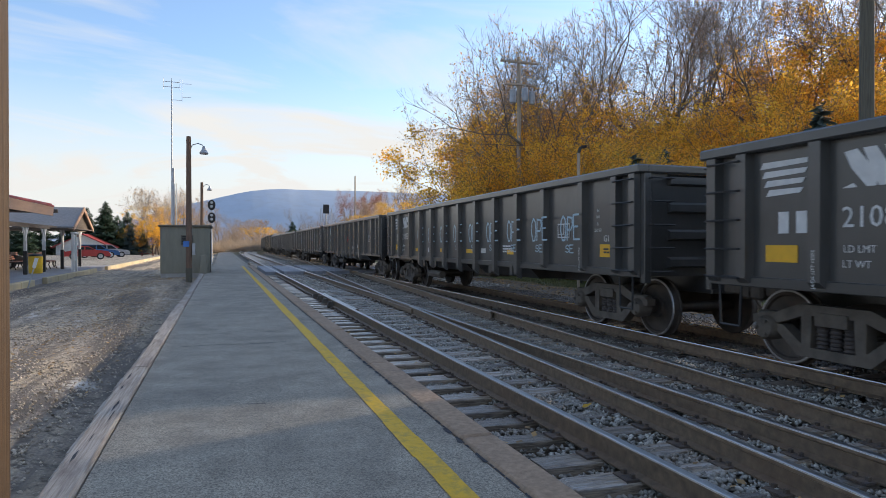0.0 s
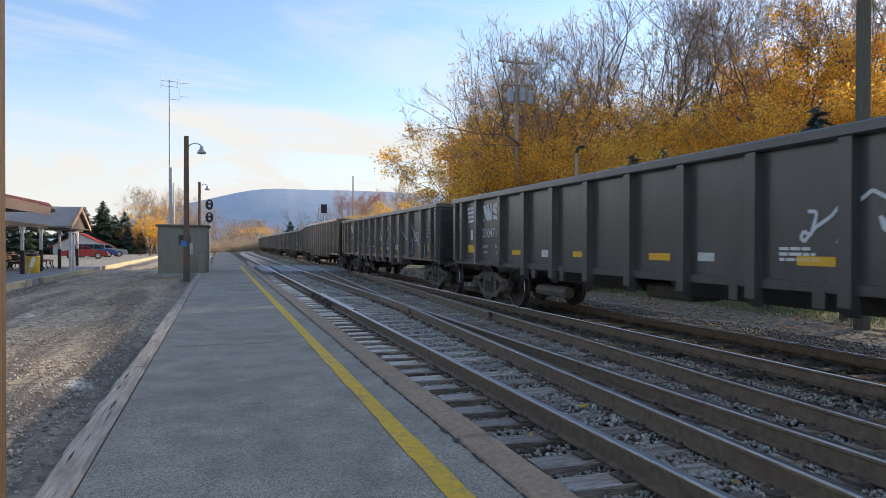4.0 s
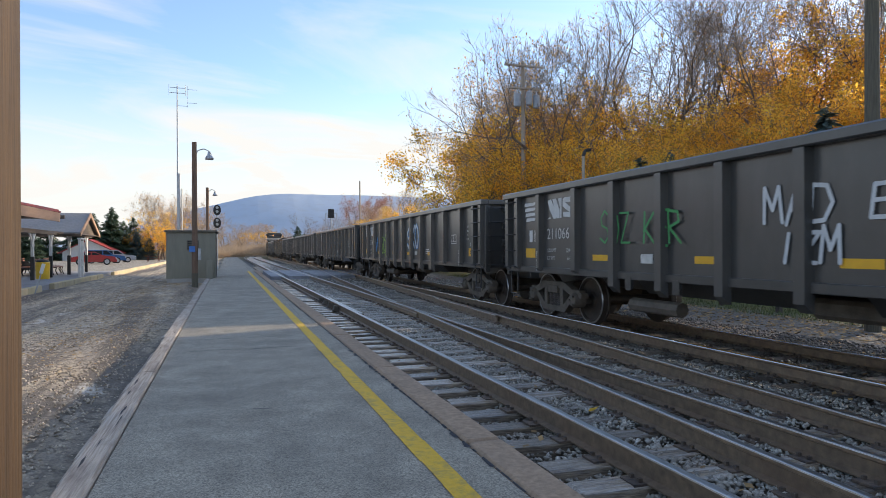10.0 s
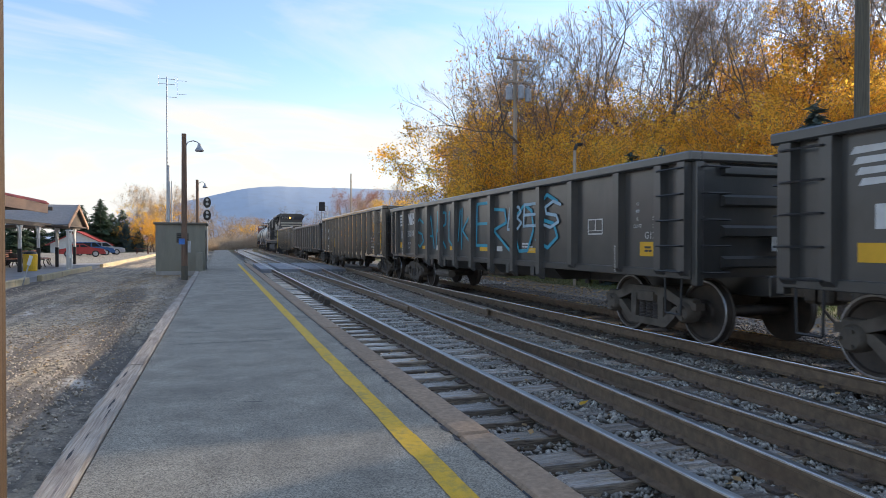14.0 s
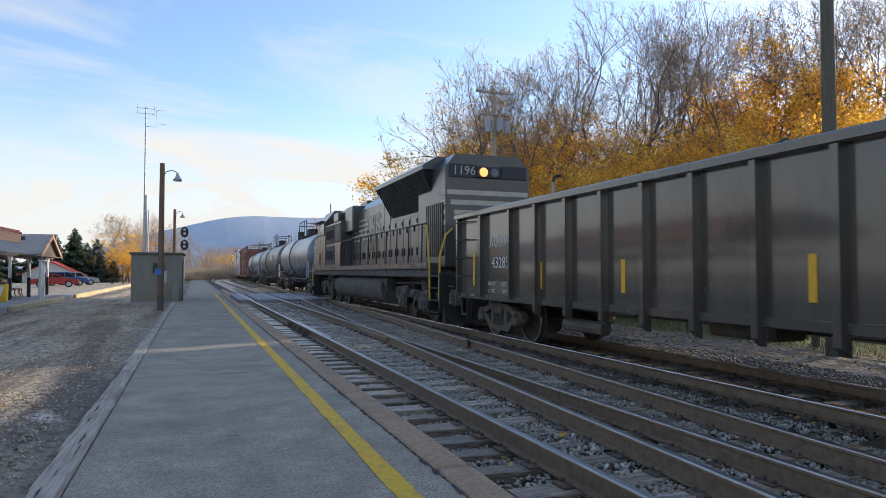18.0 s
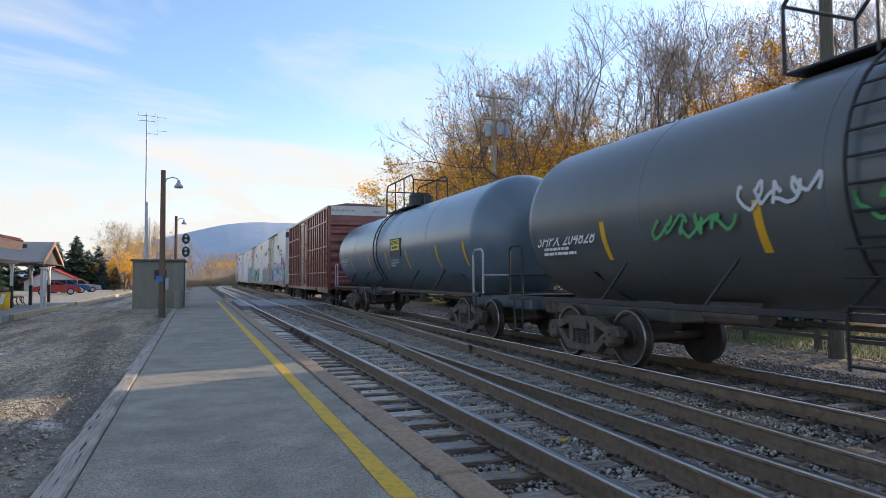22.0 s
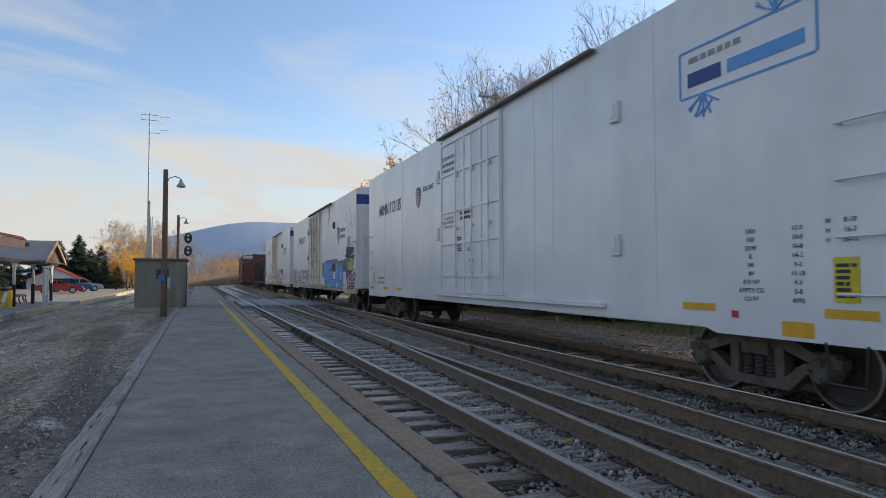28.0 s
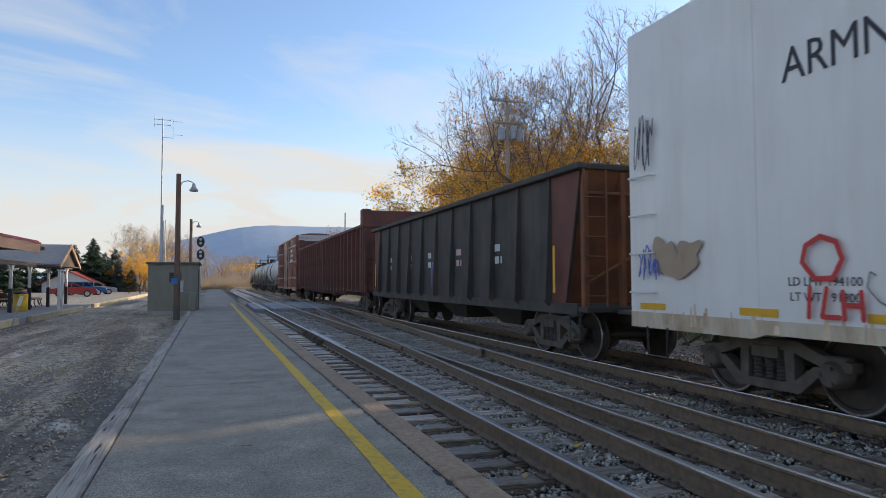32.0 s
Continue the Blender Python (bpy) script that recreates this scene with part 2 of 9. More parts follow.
M_fascia = mat("tan_fascia_board", (0.50, 0.30, 0.19), 0.7, col2=(0.42, 0.25, 0.16), scale=3, stretch=(3, .4, 3))
M_roofgrey = mat("grey_roof_shingle", (0.27, 0.27, 0.275), 0.85, col2=(0.20, 0.20, 0.205), scale=9, bump=0.4, bump_scale=40)
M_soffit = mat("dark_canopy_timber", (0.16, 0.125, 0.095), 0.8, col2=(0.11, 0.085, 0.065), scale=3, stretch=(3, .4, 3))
M_kerbyellow = mat("faded_yellow_kerb", (0.58, 0.47, 0.27), 0.8, col2=(0.48, 0.39, 0.25), scale=3, stain=(0.34, 0.30, 0.25), stain_scale=1.2, stain_amt=0.7, bump=0.3, vary=0.12)
M_slab = mat("station_paving", (0.34, 0.33, 0.33), 0.85, col2=(0.28, 0.27, 0.27), scale=2, stain=(0.22, 0.21, 0.21), stain_scale=.4, bump=0.2)
M_binyellow = mat("yellow_bin", (0.80, 0.50, 0.03), 0.45, scale=3, bump=0.03)
M_benchwood = mat("bench_slat", (0.17, 0.065, 0.045), 0.6, scale=5)
M_glass = mat("car_glass", (0.03, 0.035, 0.04), 0.08, scale=2, bump=0)
M_tyre = mat("tyre_rubber", (0.02, 0.02, 0.02), 0.8, scale=5)
M_rim = mat("alloy_rim", (0.5, 0.5, 0.52), 0.35, 0.8, scale=5, bump=0)
M_carblue = mat("blue_car_paint", (0.03, 0.13, 0.34), 0.3, 0.2, scale=2, bump=0, coat=1.0, coat_rough=0.05)
M_carred = mat("red_car_paint", (0.42, 0.03, 0.03), 0.3, 0.1, scale=2, bump=0, coat=1.0, coat_rough=0.05)
M_cardark = mat("dark_car_paint", (0.03, 0.035, 0.045), 0.3, 0.1, scale=2, bump=0, coat=1.0, coat_rough=0.05)
M_carsilver = mat("silver_car_paint", (0.45, 0.47, 0.50), 0.3, 0.4, scale=2, bump=0, coat=1.0, coat_rough=0.05)
M_headlamp = mat("clear_headlamp", (0.8, 0.82, 0.85), 0.15, scale=2, bump=0)
M_taillamp = mat("red_lamp_lens", (0.5, 0.02, 0.02), 0.2, scale=2, bump=0)
M_bark = mat("grey_brown_bark", (0.22, 0.175, 0.14), 0.9, col2=(0.10, 0.08, 0.065), scale=3, stretch=(3, 3, 0.6), bump=0.6, bump_scale=9, vary=0.25)
M_gold = mat("golden_leaf", (0.97, 0.65, 0.11), 0.6, col2=(0.88, 0.45, 0.06), scale=0.3, translucent=0.8, bump=0, vary=0.45, islands=True)
M_ochre = mat("ochre_leaf", (0.80, 0.46, 0.12), 0.6, col2=(0.55, 0.29, 0.08), scale=0.35, translucent=0.6, bump=0, vary=0.4, islands=True)
M_rust = mat("rusty_red_leaf", (0.46, 0.20, 0.12), 0.6, col2=(0.34, 0.16, 0.10), scale=0.5, translucent=0.4, bump=0, vary=0.4, islands=True)
M_olive = mat("olive_leaf", (0.50, 0.42, 0.10), 0.6, col2=(0.34, 0.30, 0.07), scale=0.5, translucent=0.5, bump=0, vary=0.4, islands=True)
M_twig = mat("tan_twig", (0.55, 0.42, 0.29), 0.8, col2=(0.40, 0.30, 0.21), scale=0.5, bump=0, vary=0.3, islands=True, translucent=0.3)
M_greytwig = mat("grey_twig", (0.36, 0.285, 0.22), 0.85, col2=(0.21, 0.165, 0.13), scale=0.5, bump=0, vary=0.35, islands=True)
M_needle = mat("conifer_needle", (0.06, 0.10, 0.05), 0.7, col2=(0.04, 0.075, 0.045), scale=0.8, translucent=0.15, bump=0, vary=0.4, islands=True)
M_bluespruce = mat("blue_spruce_needle", (0.10, 0.15, 0.145), 0.7, col2=(0.06, 0.10, 0.10), scale=0.8, translucent=0.15, bump=0, vary=0.4, islands=True)
M_fallen = mat("fallen_leaf", (0.42, 0.26, 0.10), 0.8, col2=(0.27, 0.16, 0.065), scale=0.7, bump=0, vary=0.5, islands=True)
M_yellowleaf = mat("yellow_leaf", (0.75, 0.42, 0.02), 0.6, scale=8, bump=0, translucent=0.3)
M_grass = mat("grass_blade", (0.12, 0.16, 0.05), 0.7, col2=(0.20, 0.19, 0.08), scale=0.6, bump=0, vary=0.4, islands=True, translucent=0.2)
M_fence = mat("fence_rail_wood", (0.12, 0.095, 0.075), 0.85, col2=(0.075, 0.06, 0.05), scale=5, stretch=(4, .5, 4), bump=0.3)
# aerial haze is mixed into the ridge's pale blue tones
M_hillfar = mat("haze_tinted_ridge", (0.50, 0.57, 0.66), 1.0, col2=(0.45, 0.52, 0.61), scale=0.006, stretch=(1, 1, 2.5), stain=(0.43, 0.46, 0.50), stain_scale=0.02, bump=0, spec=0.0)

# rolling stock
M_gon = mat("charcoal_gondola_paint", (0.050, 0.051, 0.050), 0.30, 0.0, coat=0.5, col2=(0.036, 0.037, 0.036), scale=1.6, stain=(0.10, 0.094, 0.088), stain_scale=1.4, stain_amt=0.4, bump=0.14, bump_scale=3.5, vary=0.12, stain_stretch=(1.2, 1.2, .4))
M_gongloss = mat("glossy_dark_gondola_paint", (0.034, 0.033, 0.029), 0.2, 0.0, coat=1.0, coat_rough=0.08, col2=(0.052, 0.046, 0.038), scale=1.6, stain=(0.160, 0.120, 0.096), stain_scale=1.2, stain_amt=0.45, bump=0.22, bump_scale=1.6, stain_stretch=(1, 1, .3))
M_under = mat("grimy_running_gear", (0.135, 0.112, 0.088), 0.75, 0.05, col2=(0.07, 0.058, 0.046), scale=5, stain=(0.12, 0.09, 0.07), stain_scale=3, stain_amt=0.5, bump=0.35, bump_scale=40)
M_wheel = mat("wheel_steel", (0.085, 0.067, 0.054), 0.6, 0.3, col2=(0.045, 0.038, 0.034), scale=5, bump=0.1)
M_wheelrim = mat("bright_wheel_tread", (0.45, 0.45, 0.46), 0.35, 0.9, scale=5, bump=0.02)
M_spring = mat("truck_spring_steel", (0.09, 0.075, 0.068), 0.6, 0.3, scale=9)
M_lettering = mat("white_lettering", (0.66, 0.66, 0.64), 0.6, col2=(0.52, 0.52, 0.50), scale=6, bump=0)
M_greyletter = mat("faded_lettering", (0.33, 0.33, 0.33), 0.6, scale=6, bump=0)
M_blackletter = mat("black_lettering", (0.04, 0.04, 0.05), 0.6, scale=6, bump=0)
M_cream = mat("cream_stripe_paint", (0.50, 0.47, 0.38), 0.5, col2=(0.40, 0.37, 0.30), scale=4, bump=0)
M_reflect = mat("yellow_reflector", (0.78, 0.42, 0.02), 0.5, col2=(0.68, 0.36, 0.02), scale=8, bump=0)
M_reflectw = mat("white_reflector", (0.62, 0.62, 0.58), 0.5, scale=8, bump=0)
M_reefer = mat("white_reefer_paint", (0.80, 0.80, 0.79), 0.33, coat=0.5, col2=(0.66, 0.67, 0.68), scale=0.7, stain=(0.55, 0.53, 0.49), stain_scale=0.9, stain_amt=0.4, bump=0.10, bump_scale=1.1, stain_stretch=(1, 1, .25))
M_reeferdirty = mat("dirty_reefer_paint", (0.83, 0.81, 0.77), 0.40, coat=0.25, col2=(0.76, 0.735, 0.69), scale=0.9, stain=(0.50, 0.44, 0.36), stain_scale=1.3, stain_amt=0.28, bump=0.12, bump_scale=1.6, stain_stretch=(1.5, 1.5, .2))
M_rustwhite = mat("rust_stained_white_paint", (0.66, 0.58, 0.45), 0.6, col2=(0.46, 0.34, 0.21), scale=2.5, stain=(0.30, 0.16, 0.075), stain_scale=2.2, stain_amt=0.75, bump=0.15, bump_scale=30, stretch=(1, 1, .35))
M_reeferdoor = mat("cream_stained_door_paint", (0.80, 0.75, 0.65), 0.5, col2=(0.72, 0.645, 0.52), scale=1.4, stain=(0.42, 0.26, 0.12), stain_scale=1.8, stain_amt=0.55, bump=0.1, bump_scale=4, stain_stretch=(1.5, 1.5, .4))
M_streak = mat("rust_streak", (0.50, 0.36, 0.22), 0.8, col2=(0.60, 0.50, 0.38), scale=6, bump=0, vary=0.4, islands=True)
M_navy = mat("navy_band_paint", (0.035, 0.075, 0.26), 0.5, scale=3, bump=0)
M_boxbrown = mat("boxcar_brown_paint", (0.24, 0.068, 0.050), 0.30, coat=0.4, col2=(0.17, 0.048, 0.038), scale=1.5, stain=(0.38, 0.20, 0.15), stain_scale=1.6, stain_amt=0.45, bump=0.15, bump_scale=8, stain_stretch=(1, 1, .3))
M_boxred = mat("weathered_oxide_red", (0.19, 0.07, 0.05), 0.75, col2=(0.13, 0.05, 0.04), scale=1.5, stain=(0.09, 0.06, 0.05), stain_scale=1.6, stain_amt=0.5, bump=0.15, bump_scale=8, stain_stretch=(1, 1, .3))
M_orangerust = mat("orange_rust_steel", (0.26, 0.095, 0.035), 0.8, col2=(0.16, 0.065, 0.035), scale=2, stain=(0.08, 0.05, 0.04), stain_scale=1.8, stain_amt=0.5, bump=0.2, bump_scale=20)
M_hopper = mat("hopper_dusty_black", (0.036, 0.033, 0.029), 0.7, col2=(0.062, 0.055, 0.046), scale=1.3, stain=(0.13, 0.105, 0.08), stain_scale=1.2, stain_amt=0.5, bump=0.15, bump_scale=8, stain_stretch=(1.5, 1.5, .3))
M_tankblue = mat("slate_blue_tank_paint", (0.105, 0.158, 0.195), 0.32, coat=0.4, col2=(0.085, 0.130, 0.165), scale=0.8, stain=(0.195, 0.210, 0.240), stain_scale=1.0, stain_amt=0.4, bump=0.05, bump_scale=6)
M_tankblack = mat("black_tank_paint", (0.085, 0.092, 0.092), 0.38, coat=0.3, col2=(0.105, 0.112, 0.110), scale=0.8, stain=(0.085, 0.08, 0.075), stain_scale=1.0, stain_amt=0.4, bump=0.05, bump_scale=6)
M_tankwhite = mat("pale_tank_paint", (0.50, 0.53, 0.56), 0.45, scale=0.8, stain=(0.25, 0.22, 0.19), stain_scale=1.0, stain_amt=0.3, bump=0.05, bump_scale=6)
M_loco = mat("black_locomotive_paint", (0.046, 0.046, 0.047), 0.28, coat=0.4, col2=(0.065, 0.062, 0.058), scale=1.5, stain=(0.07, 0.064, 0.058), stain_scale=1.5, stain_amt=0.3, bump=0.08, bump_scale=5, stain_stretch=(1, 1, .4))
M_locodust = mat("dusty_locomotive_underframe", (0.13, 0.112, 0.096), 0.85, col2=(0.075, 0.065, 0.058), scale=3, stain=(0.048, 0.044, 0.042), stain_scale=2, stain_amt=0.5, bump=0.3, bump_scale=25)
M_locosill = mat("rusted_tan_sill", (0.40, 0.29, 0.20), 0.8, col2=(0.12, 0.09, 0.07), scale=4, bump=0.2)
M_grille = mat("dark_grille", (0.012, 0.012, 0.013), 0.7, scale=8, bump=0.3, bump_scale=50)
M_yellowrail = mat("yellow_handrail", (0.70, 0.46, 0.05), 0.5, scale=5, bump=0)
M_winglass = mat("cab_window_glass", (0.10, 0.13, 0.17), 0.06, scale=2, bump=0)
M_amber = glow("amber_headlight", (1.0, 0.40, 0.12), 0.75)
M_placard = mat("yellow_placard", (0.75, 0.62, 0.03), 0.5, scale=3, bump=0)
GRAF = {}
for _n, _c in (("pale_blue", (0.35, 0.50, 0.58)), ("teal", (0.05, 0.30, 0.42)), ("white", (0.60, 0.62, 0.62)), ("green", (0.05, 0.30, 0.09)), ("pink", (0.62, 0.25, 0.36)),
               ("purple", (0.30, 0.07, 0.28)), ("orange", (0.72, 0.28, 0.06)), ("sky_blue", (0.12, 0.36, 0.72)), ("black", (0.03, 0.03, 0.04)), ("cream", (0.55, 0.50, 0.33)),
               ("red", (0.62, 0.05, 0.04)), ("rose", (0.66, 0.42, 0.44)), ("grey", (0.22, 0.22, 0.22)), ("cobalt", (0.05, 0.10, 0.42)), ("lime", (0.36, 0.55, 0.12)), ("tan", (0.45, 0.33, 0.22)), ("magenta", (0.50, 0.08, 0.30)), ("coral", (0.66, 0.28, 0.16)), ("sage", (0.33, 0.38, 0.29)), ("mint", (0.38, 0.60, 0.50)), ("turquoise", (0.03, 0.32, 0.44))):
    GRAF[_n] = mat(_n + "_spray_paint", _c, 0.55, col2=tuple(c * 0.85 for c in _c), scale=3, bump=0)

# ---- mesh helpers ----
class MB:
    """Collects vertices and faces of one mesh."""

    def __init__(self):
        self.v, self.f = [], []

    def add(self, vs, fs):
        o = len(self.v)
        self.v += [tuple(a) for a in vs]
        self.f += [tuple(i + o for i in q) for q in fs]
        return self

    def box(self, x0, x1, y0, y1, z0, z1, c=0.0):
        if c <= 0:
            vs = [(x, y, z) for x in (x0, x1) for y in (y0, y1) for z in (z0, z1)]
            return self.add(vs, [(0, 1, 3, 2), (4, 6, 7, 5), (0, 4, 5, 1), (2, 3, 7, 6), (0, 2, 6, 4), (1, 5, 7, 3)])
        c = min(c, (x1 - x0) * .45, (y1 - y0) * .45, (z1 - z0) * .45)
        vs, idx = [], {}
        for i, x in enumerate((x0, x1)):
            for j, y in enumerate((y0, y1)):
                for k, z in enumerate((z0, z1)):
                    sx, sy, sz = (1, -1)[i], (1, -1)[j], (1, -1)[k]
                    for a, q in enumerate(((x, y + sy * c, z + sz * c), (x + sx * c, y, z + sz * c), (x + sx * c, y + sy * c, z))):
                        idx[i, j, k, a] = len(vs)
                        vs.append(q)
        g = lambda i, j, k, a: idx[i, j, k, a]
        fs = []
        for i in (0, 1):
            q = [g(i, 0, 0, 0), g(i, 0, 1, 0), g(i, 1, 1, 0), g(i, 1, 0, 0)]
            fs.append(q if i == 0 else q[::-1])
            q = [g(0, i, 0, 1), g(1, i, 0, 1), g(1, i, 1, 1), g(0, i, 1, 1)]
            fs.append(q if i == 0 else q[::-1])
            q = [g(0, 0, i, 2), g(0, 1, i, 2), g(1, 1, i, 2), g(1, 0, i, 2)]
            fs.append(q if i == 0 else q[::-1])
        for a in (0, 1):
            for b in (0, 1):
                fl = (a == b)
                q = [g(a, b, 0, 0), g(a, b, 0, 1), g(a, b, 1, 1), g(a, b, 1, 0)]
                fs.append(q[::-1] if fl else q)
                q = [g(a, 0, b, 0), g(a, 0, b, 2), g(a, 1, b, 2), g(a, 1, b, 0)]
                fs.append(q if fl else q[::-1])
                q = [g(0, a, b, 1), g(0, a, b, 2), g(1, a, b, 2), g(1, a, b, 1)]
                fs.append(q[::-1] if fl else q)
                for k in (0, 1):
                    q = [g(a, b, k, 0), g(a, b, k, 1), g(a, b, k, 2)]
                    fs.append(q[::-1] if (a + b + k) % 2 else q)
        return self.add(vs, fs)

    def tube(self, p0, p1, r0, r1=None, n=8, caps=True):
        r1 = r0 if r1 is None else r1
        p0, p1 = Vector(p0), Vector(p1)
        d = (p1 - p0).normalized()
        a = d.orthogonal().normalized()
        b = d.cross(a)
        vs = []
        for p, r in ((p0, r0), (p1, r1)):
            for i in range(n):
                t = 2 * math.pi * i / n
                vs.append(p + a * (r * math.cos(t)) + b * (r * math.sin(t)))
        fs = [(i, (i + 1) % n, n + (i + 1) % n, n + i) for i in range(n)]
        if caps:
            fs += [tuple(range(n))[::-1], tuple(range(n, 2 * n))]
        return self.add(vs, fs)

    def path(self, pts, r, n=6):
        for a, b in zip(pts, pts[1:]):
            self.tube(a, b, r, n=n)
        return self

    def sweep(self, prof, axis, a, b, closed=True):
        """A profile of (u, w) drawn along an axis from a to b; u, w are the other two axes in order."""
        n = len(prof)

        def pt(u, w, s):
            return {"x": (s, u, w), "y": (u, s, w), "z": (u, w, s)}[axis]
        vs = [pt(u, w, a) for u, w in prof] + [pt(u, w, b) for u, w in prof]
        fs = [(i, (i + 1) % n, n + (i + 1) % n, n + i) for i in range(n if closed else n - 1)]
        if closed:
            fs += [tuple(range(n))[::-1], tuple(range(n, 2 * n))]
        return self.add(vs, fs)

    def lathe(self, prof, axis="y", n=24, centre=(0, 0, 0), caps=True):
        """A profile of (along, radius) turned about an axis through centre."""
        vs, fs = [], []
        for s, r in prof:
            for i in range(n):
                t = 2 * math.pi * i / n
                c_, s_ = r * math.cos(t), r * math.sin(t)
                q = {"y": (c_, s, s_), "x": (s, c_, s_), "z": (c_, s_, s)}[axis]
                vs.append((q[0] + centre[0], q[1] + centre[1], q[2] + centre[2]))
        m = len(prof)
        for j in range(m - 1):
            for i in range(n):
                k = (i + 1) % n
                fs.append((j * n + i, j * n + k, (j + 1) * n + k, (j + 1) * n + i))
        if caps:
            fs += [tuple(range(n))[::-1], tuple(range((m - 1) * n, m * n))]
        return self.add(vs, fs)

    def mesh(self, name, material, smooth=False):
        me = bpy.data.meshes.new(name)
        me.from_pydata(self.v, [], self.f)
        bm = bmesh.new()
        bm.from_mesh(me)
        if len(self.f) < 4000:
            bmesh.ops.recalc_face_normals(bm, faces=bm.faces)
        bm.to_mesh(me)
        bm.free()
        me.materials.append(material)
        if smooth:
            me.polygons.foreach_set("use_smooth", [True] * len(me.polygons))
            me.set_sharp_from_angle(angle=radians(38))
        return me


def part(name, mb, material, parent, label="", smooth=False):
    ob = new(name, mb if isinstance(mb, bpy.types.Mesh) else mb.mesh(name, material, smooth))
    ob.parent = parent
    return tagged(ob, label)


def thing(name, label, category, group="", m=None):
    ob = tagged(new(name), label, category, group)
    ob.empty_display_size = 0.2
    if m is not None:
        ob.matrix_basis = m
    return ob


def solid(name, mb, material, label, category="", group="", kind="", smooth=False, m=None):
    ob = tagged(new(name, mb.mesh(name, material, smooth)), label, category, group, kind)
    if m is not None:
        ob.matrix_basis = m
    return ob


TEXTS = {}


def text_mesh(txt, size, material):
    """Lettering as a thin mesh in the x-z plane, facing -y before it is turned."""
    key = (txt, round(size, 3), material.name)
    if key not in TEXTS:
        cu = bpy.data.curves.new("lettering", "FONT")
        cu.body, cu.size, cu.extrude, cu.resolution_u = txt, size, 0.001, 2
        cu.align_x, cu.align_y = "CENTER", "CENTER"
        ob = bpy.data.objects.new("lettering", cu)
        scene.collection.objects.link(ob)
        me = bpy.data.meshes.new_from_object(ob.evaluated_get(bpy.context.evaluated_depsgraph_get()))
        bpy.data.objects.remove(ob)
        me.materials.clear()
        me.materials.append(material)
        TEXTS[key] = me
    return TEXTS[key]


def side_text(txt, size, material, parent, x, y, z, wide=1.0, name="lettering"):
    """Lettering on a face that looks to -x; it reads along -y."""
    ob = tagged(new(name, text_mesh(txt, size, material)), kind="stuff")
    ob.parent = parent
    ob.matrix_basis = Matrix.Translation((x, y, z)) @ pose(0, 0, 0, 90, 0, -90) @ Matrix.Diagonal((wide, 1, 1, 1))
    return ob


def end_text(txt, size, material, parent, x, y, z, wide=1.0):
    """Lettering on a face that looks to -y."""
    ob = tagged(new("lettering", text_mesh(txt, size, material)), kind="stuff")
    ob.parent = parent
    ob.matrix_basis = Matrix.Translation((x, y, z)) @ pose(0, 0, 0, 90, 0, 0) @ Matrix.Diagonal((wide, 1, 1, 1))
    return ob

# ---- ground ----
XC, XA, GAUGE = 4.565, 0.7525, 1.505            # centre lines of the train's track and of the platform track; rail to rail
BEND, RADIUS = 112.0, 520.0                     # the line bends to the right beyond


def along(s, off=0.0):
    """Place and heading on the train's track, s metres ahead, off metres to the right."""
    if s <= BEND:
        return Vector((XC + off, s, 0)), 0.0
    a = (s - BEND) / RADIUS
    r = RADIUS - off
    return Vector((XC + RADIUS - r * math.cos(a), BEND + r * math.sin(a), 0)), -a


def sstep(a, b, x):
    t = min(1, max(0, (x - a) / (b - a)))
    return t * t * (3 - 2 * t)


def ground_z(x, y):
    z = -0.31
    z += 0.16 * (1 - sstep(-4.6, -3.6, x))
    z -= 0.12 * sstep(7.0, 9.0, x)
    hill = 7.5 * sstep(14, 64, x) * sstep(-60, 5, y) * (1 - sstep(85, 170, y)) + 6 * sstep(60, 200, x)
    z += hill
    if x < -4.5 or x > 8:
        z += 0.05 * noise.noise((x * 0.35, y * 0.35, 0))
    return z


def steps(*spans):
    out = []
    for a, b, d in spans:
        n = max(1, round((b - a) / d))
        out += [a + (b - a) * i / n for i in range(n)]
    return out + [spans[-1][1]]


gx = steps((-3000, -300, 450), (-300, -40, 30), (-40, -12, 3), (-12, -3.6, 0.6), (-3.6, 8, 1.2), (8, 20, 1.2), (20, 80, 4), (80, 300, 25), (300, 3000, 450))
gy = steps((-3000, -200, 500), (-200, -20, 20), (-20, 60, 1.6), (60, 180, 6), (180, 500, 40), (500, 3600, 350))
gm = MB()
gm.v = [(x, y, ground_z(x, y)) for x in gx for y in gy]
ny = len(gy)
gm.f = [(i * ny + j, (i + 1) * ny + j, (i + 1) * ny + j + 1, i * ny + j + 1) for i in range(len(gx) - 1) for j in range(ny - 1)]


